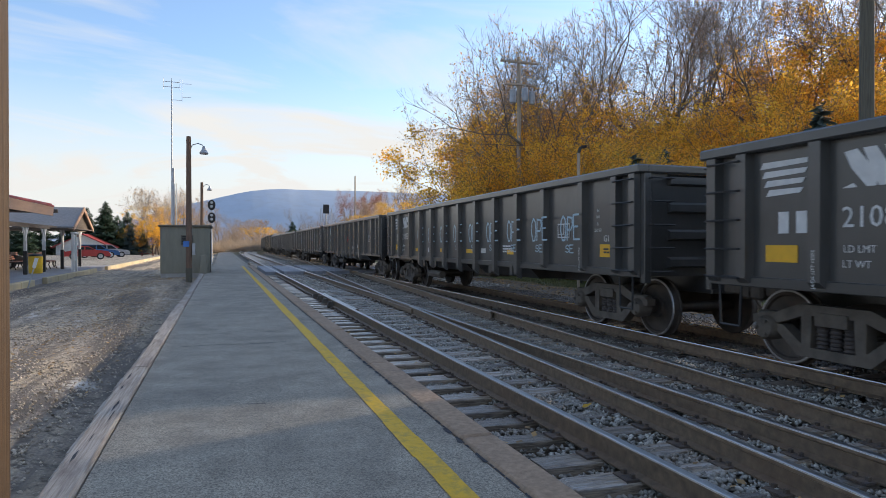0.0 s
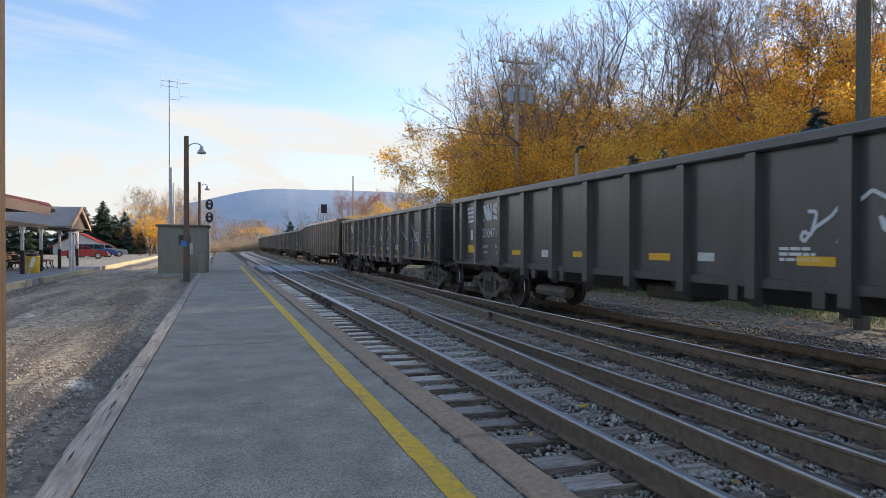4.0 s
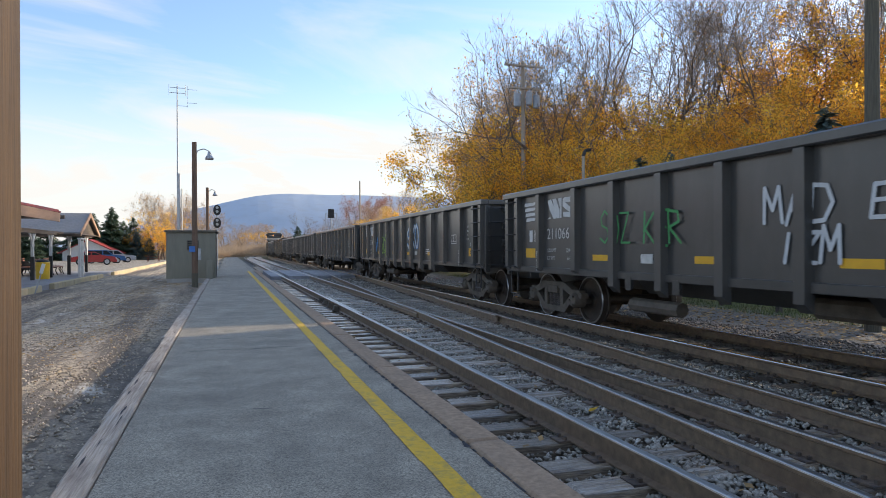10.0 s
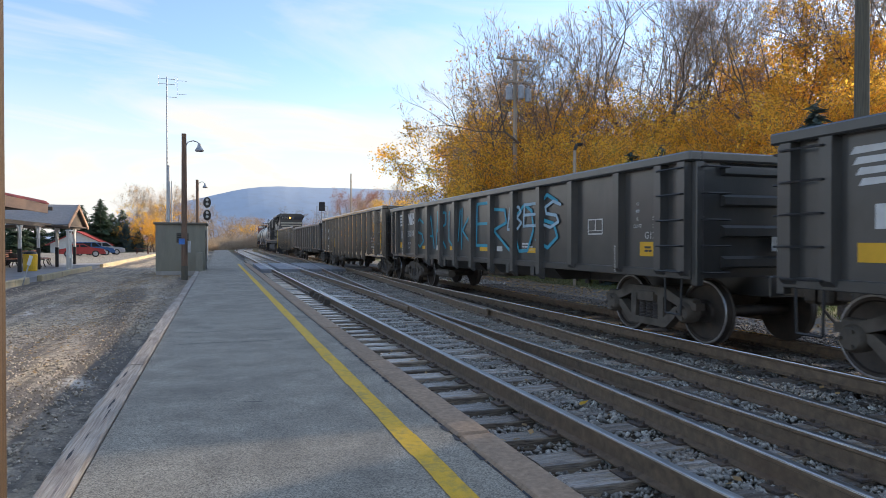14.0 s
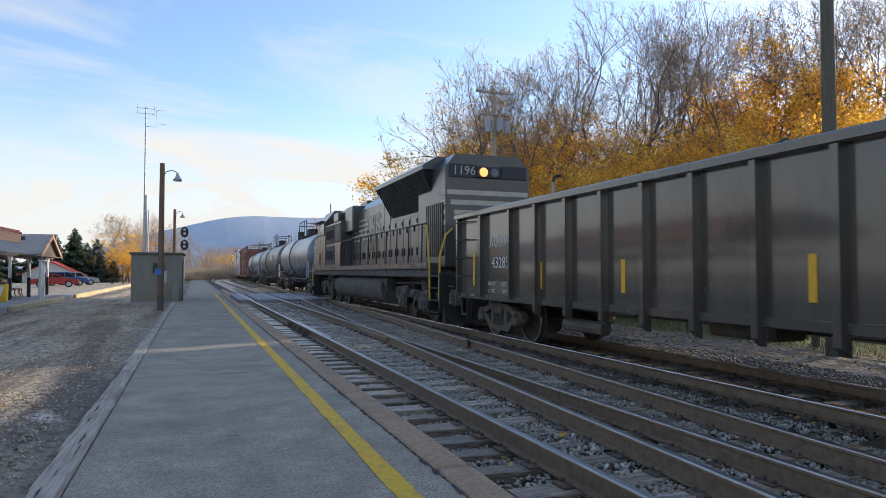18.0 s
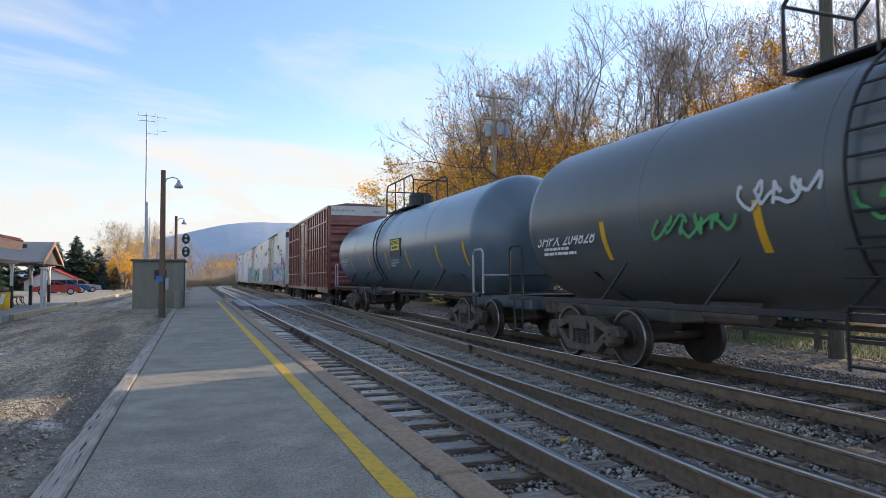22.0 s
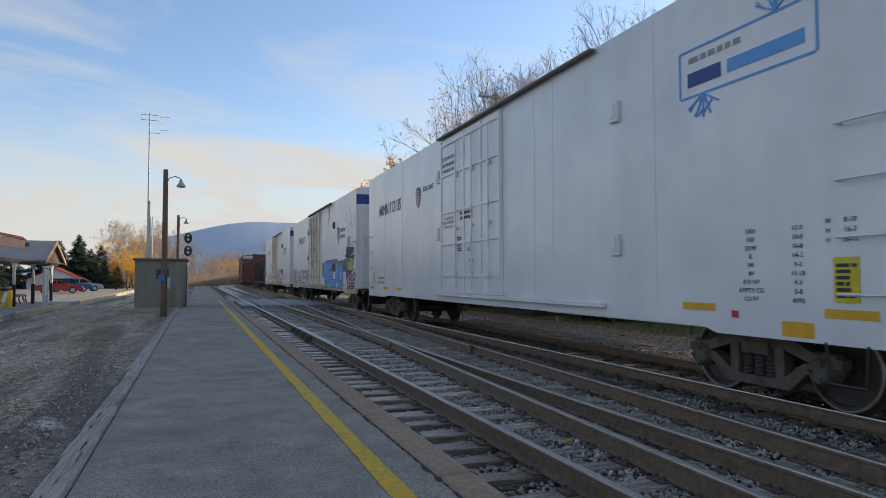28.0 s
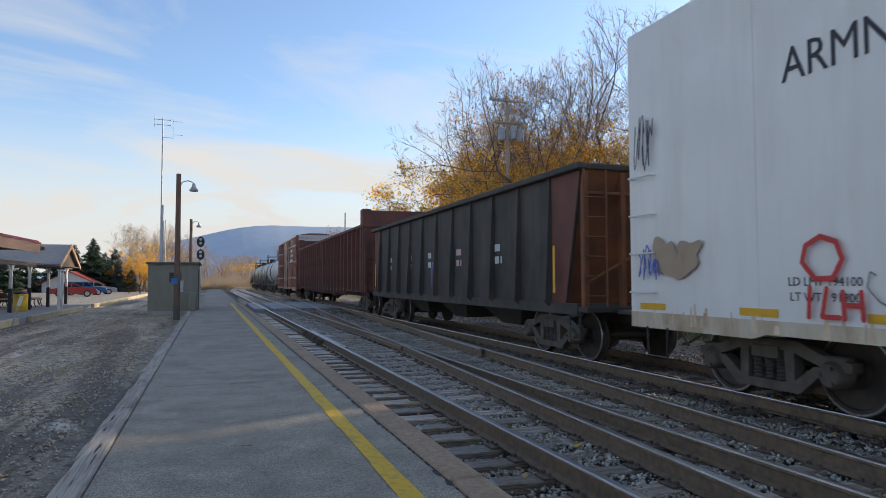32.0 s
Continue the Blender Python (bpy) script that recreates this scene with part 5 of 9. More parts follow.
side_text("LD LMT", .12, M_lettering, aok, XS - .003, ae(1.85), 1.22)
side_text("LT WT", .12, M_lettering, aok, XS - .003, ae(1.83), 1.06)
side_text("215300", .12, M_lettering, aok, XS - .003, ae(2.45), 1.22)
side_text("70700", .12, M_lettering, aok, XS - .003, ae(2.47), 1.06)
side_text("2 INCH HF COMP SHOES", .075, M_lettering, aok, XS - .048, ae(.6), .94)
side_text("2 INCH HF COMP SHOES", .075, M_lettering, aok, XS - .048, an_(.75), .94)
for a, b, c in (("IL", "53-0", 1.60), ("IW", "9-5", 1.48), ("IH", "6-5", 1.36), ("CU FT", "3267", 1.24)):
    side_text(a, .085, M_lettering, aok, XS - .003, an_(2.35), c)
    side_text(b, .085, M_lettering, aok, XS - .003, an_(2.0), c)

def place(car, wheels, u, L):
    TRAIN.append((car, u + L / 2, wheels))
    return car


def again(car, wheels):
    """A copy of a car; its wheel sets are found in the same order."""
    c = copy_thing(car, pose(0, 0, 0))
    ws = [o.name for o in c.children if o.name.startswith("wheelset")]
    ws.sort(key=lambda n: bpy.data.objects[n].location.y)
    return c, ws


U0 = 7.6
SERIAL = {-1: "210851", 0: "210853", 1: "211208", 2: "210865", 3: "210471", 4: "210377", 6: "211193", 7: "211162", 8: "211066", 9: "210676", 10: "210558", 11: "210847", 12: "210345", 14: "211461"}
for k in range(-3, 16):
    base, bw = (aok, aok_w) if k in (5, 13, 15) else (gon, gon_w)
    c, ws = (base, bw) if k in (14, 15) else again(base, bw)
    place(c, ws, U0 + NS_L * k + {15: -.7, 5: .25}.get(k, 0), NS_L)
    if k in (5, 13, 15):
        continue
    side_text(SERIAL.get(k, "210951"), .30, M_lettering, c, XS - .003, fe(2.30), 1.72)
    y9 = lambda i: fe(.60 + 1.23 * i - .7)
    if k == 0:
        for i in range(3, 12):
            strokes(c, XS, y9(i) - .92, y9(i) - .22, 1.52, 1.98, "OPE", "pale_blue", .017, seed=3)
            strokes(c, XS, y9(i) - .72, y9(i) - .42, 1.32, 1.46, "SE", "pale_blue", .010, seed=4)
    elif k == 1:
        tag_(c, XS, -1.0, .6, 1.5, 2.0, "red", 7, 4)
    elif k == 2:
        graffiti(c, XS, 3.7, 4.8, 1.45, 2.1, ("sky_blue",), "pale_blue", 3, 3, .02)
        tag_(c, XS, -3.4, -2.4, 1.5, 2.0, "sky_blue", 4, 3, .03)
        tag_(c, XS, -5.5, -3.9, 1.9, 2.3, "grey", 9, 5)
    elif k == 3:
        tag_(c, XS, -4.8, -3.0, 1.4, 2.0, "white", 4, 4, .02)
    elif k == 4:
        tag_(c, XS, -2.5, 3.5, 1.2, 2.2, "white", 6, 6, .02)
        tag_(c, XS, -6.6, -3.8, 1.0, 2.4, "pale_blue", 8, 2, .035)
    elif k == 6:
        strokes(c, XS, .5, 3.8, 1.3, 2.15, "PICO", "cream", .10, "grey", 12)
        tag_(c, XS, 4.2, 5.0, 1.75, 2.05, "sky_blue", 14, 2, .014)
        tag_(c, XS, 4.15, 5.1, 1.45, 1.75, "grey", 15, 5, .03)
        strokes(c, XS, -4.2, -2.2, 1.45, 2.05, "SAKO", "white", .02, "", 13)
    elif k == 7:
        for z in (1.85, 1.68):
            part("arrow_decal", MB().add([(XS - .004, 4.95, z - .07), (XS - .004, 4.77, z - .07), (XS - .004, 4.86, z + .10)], [(0, 1, 2)]), GRAF["sky_blue"], c, "small blue arrow")
    elif k == 8:
        strokes(c, XS, -.35, .6, 1.72, 2.12, "MAD", "white", .024, "", 21)
        strokes(c, XS, -.45, .4, 1.30, 1.66, "IZM", "white", .024, "", 22)
        strokes(c, XS, -1.95, -.75, 1.72, 2.02, "ESCWH", "white", .022, "", 23)
        strokes(c, XS, 2.0, 2.9, 1.5, 2.0, "KER", "green", .02, "", 24)
        strokes(c, XS, 3.2, 4.1, 1.5, 2.0, "SOZ", "green", .016, "", 25)
    elif k == 9:
        graffiti(c, XS, 2.7, 4.2, 1.1, 2.2, (), "lime", 31, 3, .025)
        strokes(c, XS, -2.0, -.5, 1.5, 2.2, "SKO", "white", .045, "sky_blue", 32)
        tag_(c, XS, 4.4, 5.2, 1.3, 2.0, "sky_blue", 33, 3, .03)
    elif k == 12:
        strokes(c, XS, -4.4, 5.2, 1.3, 2.25, "SARUKEROS", "turquoise", .035, "", 51)
        strokes(c, XS, -4.4, -2.0, 1.75, 2.2, "BES", "pale_blue", .03, "", 52)


# ---- tank cars ----
def tank_car(name, label, L, paint, B, R=1.46, zc=2.47, yl=.9):
    car, wheels = thing(name, label, "tank car", "cars of the train"), []
    h = B / 2
    prof = [(-h, .05)]
    for i in range(1, 9):
        a = math.pi / 2 * i / 8
        prof.append((-h + .85 * (1 - math.cos(a)), R * math.sin(a)))
    prof += [(-h + .86 + k * .001, R) for k in (0,)]
    prof += [(-a, r) for a, r in prof[::-1]]
    part("tank", MB().lathe(prof, "y", 48, (0, 0, zc)), paint, car, smooth=True)
    seams = MB()
    for y in (-h * .52, -h * .17, h * .17, h * .52):
        seams.lathe([(y - .02, R + .002), (y, R + .007), (y + .02, R + .002)], "y", 48, (0, 0, zc))
    stuff("weld_seams", seams, paint, car, smooth=True)
    for s in (-1, 1):
        part("stub_sill", MB().box(-.34, .34, min(s * (L / 2 - .55), s * (h - 3.4)), max(s * (L / 2 - .55), s * (h - 3.4)), .70, 1.08, .03), paint, car)
        part("tank_saddle", MB().sweep([(-1.2, zc - R + .52), (-.35, .95), (.35, .95), (1.2, zc - R + .52), (.6, zc - R + .1), (-.6, zc - R + .1)], "y", s * (h - 2.3) - .22, s * (h - 2.3) + .22), paint, car)
        e = s * (L / 2 - .62)
        part("end_platform", MB().box(-1.5, 1.5, min(e, e - s * .55), max(e, e - s * .55), 1.06, 1.11, .01), M_blacksteel, car)
        rail = MB()
        for x in (-1.48, 1.48):
            rail.path([(x, e, 1.1), (x, e, 2.0), (x, e - s * .1, 2.08), (x, e - s * .45, 2.08), (x, e - s * .55, 1.98), (x, e - s * .55, 1.1)], .025)
        rail.path([(-1.48, e, 1.5), (1.48, e, 1.5)], .02)
        part("end_handrail", rail, M_galv if paint is M_tankblue else M_blacksteel, car)
        part("side_rail", MB().box(min(s * 1.50, s * 1.56), max(s * 1.50, s * 1.56), -L / 2 + .7, L / 2 - .7, 1.02, 1.10, .01), M_blacksteel, car)
        brace = MB()
        for y in (-h * .62, -h * .36, h * .36, h * .62):
            brace.tube((s * 1.53, y, 1.08), (s * 1.30, y - .35, zc - R * .55), .022)
        stuff("side_brace", brace, M_blacksteel, car)
        part("stirrup_step", stirrup(-1.53, s * (L / 2 - 1.1), .45, 1.05), M_blacksteel, car)
    lad = MB()
    for y in (yl - .22, yl + .22):
        pts = [(-1.56, y, .55), (-1.58, y, 1.1)] + [(-(R + .09) * math.cos(a), y, zc + (R + .09) * math.sin(a)) for a in [(-.75 + .16 * i) for i in range(14)]]
        lad.path(pts, .022)
    for i in range(5):
        lad.tube((-1.57, yl - .22, .6 + i * .28), (-1.57, yl + .22, .6 + i * .28), .016, n=6)
    for i in range(12):
        a = -.6 + .17 * i
        lad.tube((-(R + .09) * math.cos(a), yl - .22, zc + (R + .09) * math.sin(a)), (-(R + .09) * math.cos(a), yl + .22, zc + (R + .09) * math.sin(a)), .016, n=6)
    stuff("ladder", lad, M_blacksteel, car)
    top = zc + R
    deck = MB().box(-.62, .62, yl - 1.7, yl + 1.7, top - .02, top + .02, .01)
    deck.box(-.6, .6, yl - .1, yl + .1, top - .3, top - .02)
    part("walkway", deck, M_blacksteel, car)
    stuff("manway", MB().lathe([(top, .42), (top + .45, .42), (top + .48, .38), (top + .52, .38)], "z", 20, (0, yl - .6, 0)).tube((0, yl - 1.5, top - .1), (0, yl - 1.5, top + .32), .16, n=12).tube((0, yl + .7, top - .1), (0, yl + .7, top + .24), .12, n=12), M_blacksteel, car)
    hr = MB()
    for x in (-.62, .62):
        hr.path([(x, yl - 1.7, top), (x, yl - 1.7, top + .85), (x, yl - 1.5, top + 1.05), (x, yl + 1.5, top + 1.05), (x, yl + 1.7, top + .85), (x, yl + 1.7, top)], .028)
        for y in (yl - .6, yl + .5):
            hr.tube((x, y, top - .1), (x, y, top + 1.05), .022)
    for y in (yl - 1.7, yl + 1.7):
        hr.path([(-.62, y, top + .85), (.62, y, top + .85)], .024)
    part("walkway_handrail", hr, M_blacksteel, car)
    for y in (-h + 1.3, -h * .62, -h * .30, -.15, h * .27, h * .63):
        z0_, z1_ = zc - .75, zc - .15
        mb = MB()
        for i in range(4):
            za, zb = z0_ + (z1_ - z0_) * i / 4, z0_ + (z1_ - z0_) * (i + 1) / 4
            xa, xb = -math.sqrt((R + .006) ** 2 - (za - zc) ** 2), -math.sqrt((R + .006) ** 2 - (zb - zc) ** 2)
            mb.add([(xa, y - .06, za), (xa, y + .06, za), (xb, y + .06, zb), (xb, y - .06, zb)], [(0, 1, 2, 3)])
        part("reflector", mb, M_reflect, car, "yellow vertical reflector")
    part("outlet_valve", MB().tube((0, 0, zc - R - .35), (0, 0, zc - R + .1), .14, n=12).box(-.25, .25, -.3, .3, zc - R - .42, zc - R - .3, .03), M_under, car)
    part("brake_gear", MB().tube((-.6, h * .35, .95), (-.6, h * .35 + 1.0, .95), .16, n=12).tube((.3, -h * .5, .8), (.3, h * .5, .8), .04), M_under, car)
    finish_car(car, L, h - 2.0, wheels)
    return car, wheels


def on_tank(txt, size, material, car, y, z, zc=2.47, R=1.46):
    """Lettering laid on the tank's side."""
    x = -math.sqrt((R + .012) ** 2 - (z - zc) ** 2)
    ob = tagged(new("lettering", text_mesh(txt, size, material)), kind="stuff")
    ob.parent = car
    ob.matrix_basis = Matrix.Translation((x - .01, y, z)) @ Matrix.Rotation(-math.asin((z - zc) / R), 4, "Y") @ pose(0, 0, 0, 90, 0, -90)


tk, tw = tank_car("tank_car", "slate-blue tank car with yellow vertical reflectors", 16.4, M_tankblue, 15.0, yl=.6)
place(tk, tw, 307.6, 16.6)
on_tank("25073", .34, M_reflect, tk, 5.3, 2.2)
t2, tw2 = tank_car("tank_car", "black tank car with sprayed graffiti", 18.4, M_tankblack, 17.0)
place(t2, tw2, 324.2, 18.4)
on_tank("SHPX 204828", .33, M_lettering, t2, 6.5, 2.10)
bars(t2, -1.44, 6.6, 1.95, 1.2, .05, 2, M_lettering)
for cc, a, b, sd, nn in (("green", 2.7, 4.1, 5, 5), ("white", 1.5, 2.5, 6, 4), ("green", .2, 1.0, 7, 3)):
    tag_(t2, -1.458, a, b, 1.95 + .25 * (cc == "white"), 2.3 + .25 * (cc == "white"), cc, sd, nn, .022)
tag_(t2, -1.475, -4.2, -2.7, 2.4, 3.1, "white", 10, 7, .05)
t3, tw3 = tank_car("tank_car", "blue-grey tank car with a yellow notice panel", 18.4, M_tankblue, 17.2)
place(t3, tw3, 342.6, 18.6)
on_tank("TEIX 25078", .30, M_lettering, t3, 6.6, 2.20)
bars(t3, -1.44, 6.5, 2.02, 1.1, .05, 2, M_greyletter)
part("notice_backing", MB().box(-1.475, -1.45, -2.05, -.85, 2.12, 2.72), M_blackletter, t3, "black notice backing")
part("notice", MB().box(-1.482, -1.476, -1.92, -1.0, 2.34, 2.68), M_placard, t3, "yellow notice panel")
bars(t3, -1.483, -1.46, 2.63, .8, .025, 3, M_blackletter)
bars(t3, -1.483, -1.46, 2.43, .6, .07, 1, M_blackletter, 0)
bars(t3, -1.455, -1.46, 2.02, .9, .05, 3, M_greyletter)
for u, L, mtl, lab in ((548.0, 16.6, M_tankwhite, "pale grey tank car with grimy saddles"), (564.6, 17, M_tankblack, "plain black tank car with top walkway"), (581.6, 17, M_tankblack, "plain black tank car with top walkway"), (598.6, 17, M_tankblack, "plain black tank car with top walkway"), (615.6, 17, M_tankblack, "plain black tank car with top walkway")):
    if mtl is M_tankwhite:
        cx, wx = tank_car("tank_car", lab, L, mtl, L - 1.4)
    else:
        cx, wx = again(t2, tw2)
        cx["label"] = lab
    place(cx, wx, u, L)


# ---- boxcars ----
def boxcar(name, label, L, B, z0, z1, paint, ribs, door=True):
    car, wheels = thing(name, label, "boxcar", "cars of the train"), []
    h, x = B / 2, 1.48
    part("body", MB().sweep([(-x, z0), (x, z0), (x, z1), (.6, z1 + .16), (-.6, z1 + .16), (-x, z1)], "y", -h, h), paint, car)
    part("side_sill", MB().box(-x - .04, -x + .02, -h, h, z0 - .12, z0 + .06, .01).box(x - .02, x + .04, -h, h, z0 - .12, z0 + .06, .01).box(-.3, .3, -L / 2 + .5, L / 2 - .5, .72, z0), paint, car)
    part("roof_eave", MB().box(-x - .06, -x + .02, -h, h, z1 - .10, z1 + .02, .01).box(x - .02, x + .06, -h, h, z1 - .10, z1 + .02, .01), paint, car)
    d0, d1 = (-1.02, 1.90)
    rib = {(s, w): MB().box(min(s * (x - .002), s * (x + .07)), max(s * (x - .002), s * (x + .07)), -w, w, z0 + .04, z1 - .1, .012).mesh("rib", paint) for s in (-1, 1) for w in (.045, .075)}
    for y in ribs:
        for s in (-1, 1):
            part("rib", rib[s, .075 if y < 0 else .045], None, car).location = (0, y, 0)
    for y in (d0 - .22, d1 + .15):
        part("door_post", MB().box(-x - .09, -x, y - .07, y + .07, z0 + .02, z1 - .05, .012), paint, car)
    if door:
        dr = part("door", MB().box(-x - .05, -x + .01, d0, d1, z0 + .12, z1 - .15, .015), paint, car)
        bars_ = MB()
        for z in (z0 + .22, z0 + .80, z0 + 1.48, z0 + 2.45, z0 + 3.75):
            bars_.box(-x - .09, -x - .045, d0 + .06, d1 - .06, z, z + .09, .01)
        for y in (d0 + .05, d0 + 1.25, d1 - .14):
            bars_.box(-x - .085, -x - .045, y, y + .07, z0 + .15, z1 - .2, .01)
        part("door_frame", bars_, paint, dr)
        for y in (d0 + .51, d1 - .26):
            lock = MB()
            lock.tube((-x - .12, y, z0 + .2), (-x - .12, y, z1 - .25), .026)
            for z in (z0 + .3, z0 + 1.5, z0 + 2.5, z0 + 3.8):
                lock.box(-x - .15, -x - .05, y - .05, y + .05, z, z + .10, .01)
            part("door_rod", lock, paint, dr)
        part("door_latch", MB().box(-x - .13, -x - .05, .40, .56, z0 + .95, z0 + 1.4, .03).tube((-x - .11, .5, z0 + .5), (-x - .11, .52, z0 + 1.0), .025), M_galv, dr, "worn grey door latch")
        part("door_pocket", MB().box(-x - .075, -x - .045, d0 + .15, .30, z0 + .85, z0 + 1.45, .01), paint, dr)
        part("door_track", MB().box(-x - .12, -x - .03, d0 - 3.4, d1 + .1, z0 - .10, z0 + .01, .01), paint, car)
        part("door_track", MB().box(-x - .11, -x - .03, d0 - 3.2, d1 + .1, z1 - .14, z1 - .05, .01), paint, car)
    for a, b, zs in ((-h + .1, d0 - .28, (1.68, 2.98, 4.23)), (d1 + .22, h - .1, (1.66, 2.85, 3.93))):
        for z in zs:
            part("side_band", MB().box(-x - .078, -x - .0, a, b, z, z + .065, .008), paint, car)
    gaps = sorted(ribs)
    for a, b in zip(gaps, gaps[1:]):
        if b - a < 1.5:
            part("seam", MB().box(-x - .012, -x + .002, (a + b) / 2 - .02, (a + b) / 2 + .02, z0 + .06, z1 - .12), paint, car)
    for s in (-1, 1):
        for k in range(8):
            z = z0 + .15 + (z1 - z0 - .75) * k / 8
            part("end_rib", MB().sweep([(s * (h - .001), z), (s * (h + .10), z + .10), (s * (h + .10), z + .22), (s * (h - .001), z + .34)], "x", -x + .1, x - .1), paint, car)
        part("end_panel", MB().box(-x + .02, x - .02, min(s * h, s * (h + .03)), max(s * h, s * (h + .03)), z1 - .45, z1 + .02), M_whitewood if s < 0 else paint, car, "pale top panel")
        part("corner_post", MB().box(-x - .03, -x + .12, min(s * h, s * (h + .05)), max(s * h, s * (h + .05)), z0, z1, .01), paint, car)
        zs = [z0 + .25 + .38 * k for k in range(5)]
        stuff("ladder", ladder(-x - .02, s * (h - .12), s * (h - .58), zs, -.12), M_blacksteel, car)
        part("stirrup_step", stirrup(-x - .03, s * (h - .35), .5, z0 - .1), M_blacksteel, car)
    finish_car(car, L, h - 2.0, wheels)
    return car, wheels


bx, bxw = boxcar("boxcar", "tall brown ribbed boxcar with a plug door and pale end panel", 17.0, 15.5, .90, 5.02, M_boxbrown, (7.55, 7.1, 6.38, 5.5, 4.62, 3.74, 2.89, -2.26, -3.09, -3.76, -4.41, -5.17, -5.95, -6.72, -7.45))
place(bx, bxw, 361.4, 17.2)
end_text("EXCESS HEIGHT CAR", .12, M_blackletter, bx, -.75, -7.785, 4.80)
end_text("156650", .16, M_blackletter, bx, .95, -7.785, 4.77)
part("sill_panel", MB().box(-1.535, -1.46, -7.7, -4.9, .70, .98, .01), M_boxbrown, bx)
side_text("EMPTY LOAD", .125, M_lettering, bx, -1.538, -5.28, .90)
side_text("1-4 ADJ BLOCK", .125, M_lettering, bx, -1.538, -5.34, .77)
bars(bx, -1.485, -5.6, 1.55, .35, .04, 1, M_lettering)
for yk, zk, wk, hk in ((7.3, 2.4, .30, .22), (6.75, 2.4, .35, .22), (7.3, 2.08, .30, .22), (6.75, 2.08, .35, .22), (5.95, 2.1, .25, .2)):
    bars(bx, -1.487, yk, zk, wk, hk, 1, M_lettering)
for yk in (7.3, 6.7, 5.1):
    bars(bx, -1.487, yk, 1.45, .3, .03, 5, M_lettering)
for yk, zk in ((.55, 1.62), (-.45, 1.6), (.1, 2.9)):
    bars(bx, -1.534, yk, zk, .4, .04, 2, M_lettering)
part("hinge_box", MB().box(-1.58, -1.47, -4.72, -4.50, 1.62, 1.84, .02), M_shedtrim, bx, "dark hinge box")
for yk, zk, wk in ((-2.02, 1.02, .18), (-4.19, 1.02, .21), (.18, .80, .16), (2.45, 1.06, .17), (4.62, 1.06, .15), (7.3, 1.1, .1)):
    strip(bx, -1.525 if zk < .9 else -1.485, yk - wk, yk + wk, zk - .055, zk + .055, M_reflect)
b2, b2w = again(bx, bxw)
b2["label"] = "brown ribbed boxcar with faded white lettering"
place(b2, b2w, 530.7, 17.2)
bars(b2, -1.56, -5.0, 3.9, 2.2, .22, 3, M_lettering)

# long ribbed bulkhead car beyond the hopper
wg, wgw = gondola("bulkhead_car", "long oxide-red bulkhead car with closely set side posts", 24.4, 22.8, 1.0, 3.72, tuple(.20 + .95 * i for i in range(13)), M_boxred, .14, .14, tub=False)
for s in (-1, 1):
    part("bulkhead", MB().box(-1.5, 1.5, min(s * 11.4, s * 11.15), max(s * 11.4, s * 11.15), 3.6, 4.45, .02).box(-1.56, -1.2, min(s * 11.42, s * 10.9), max(s * 11.42, s * 10.9), 1.0, 4.5, .02), M_boxred, wg)
place(wg, wgw, 506.2, 24.4)


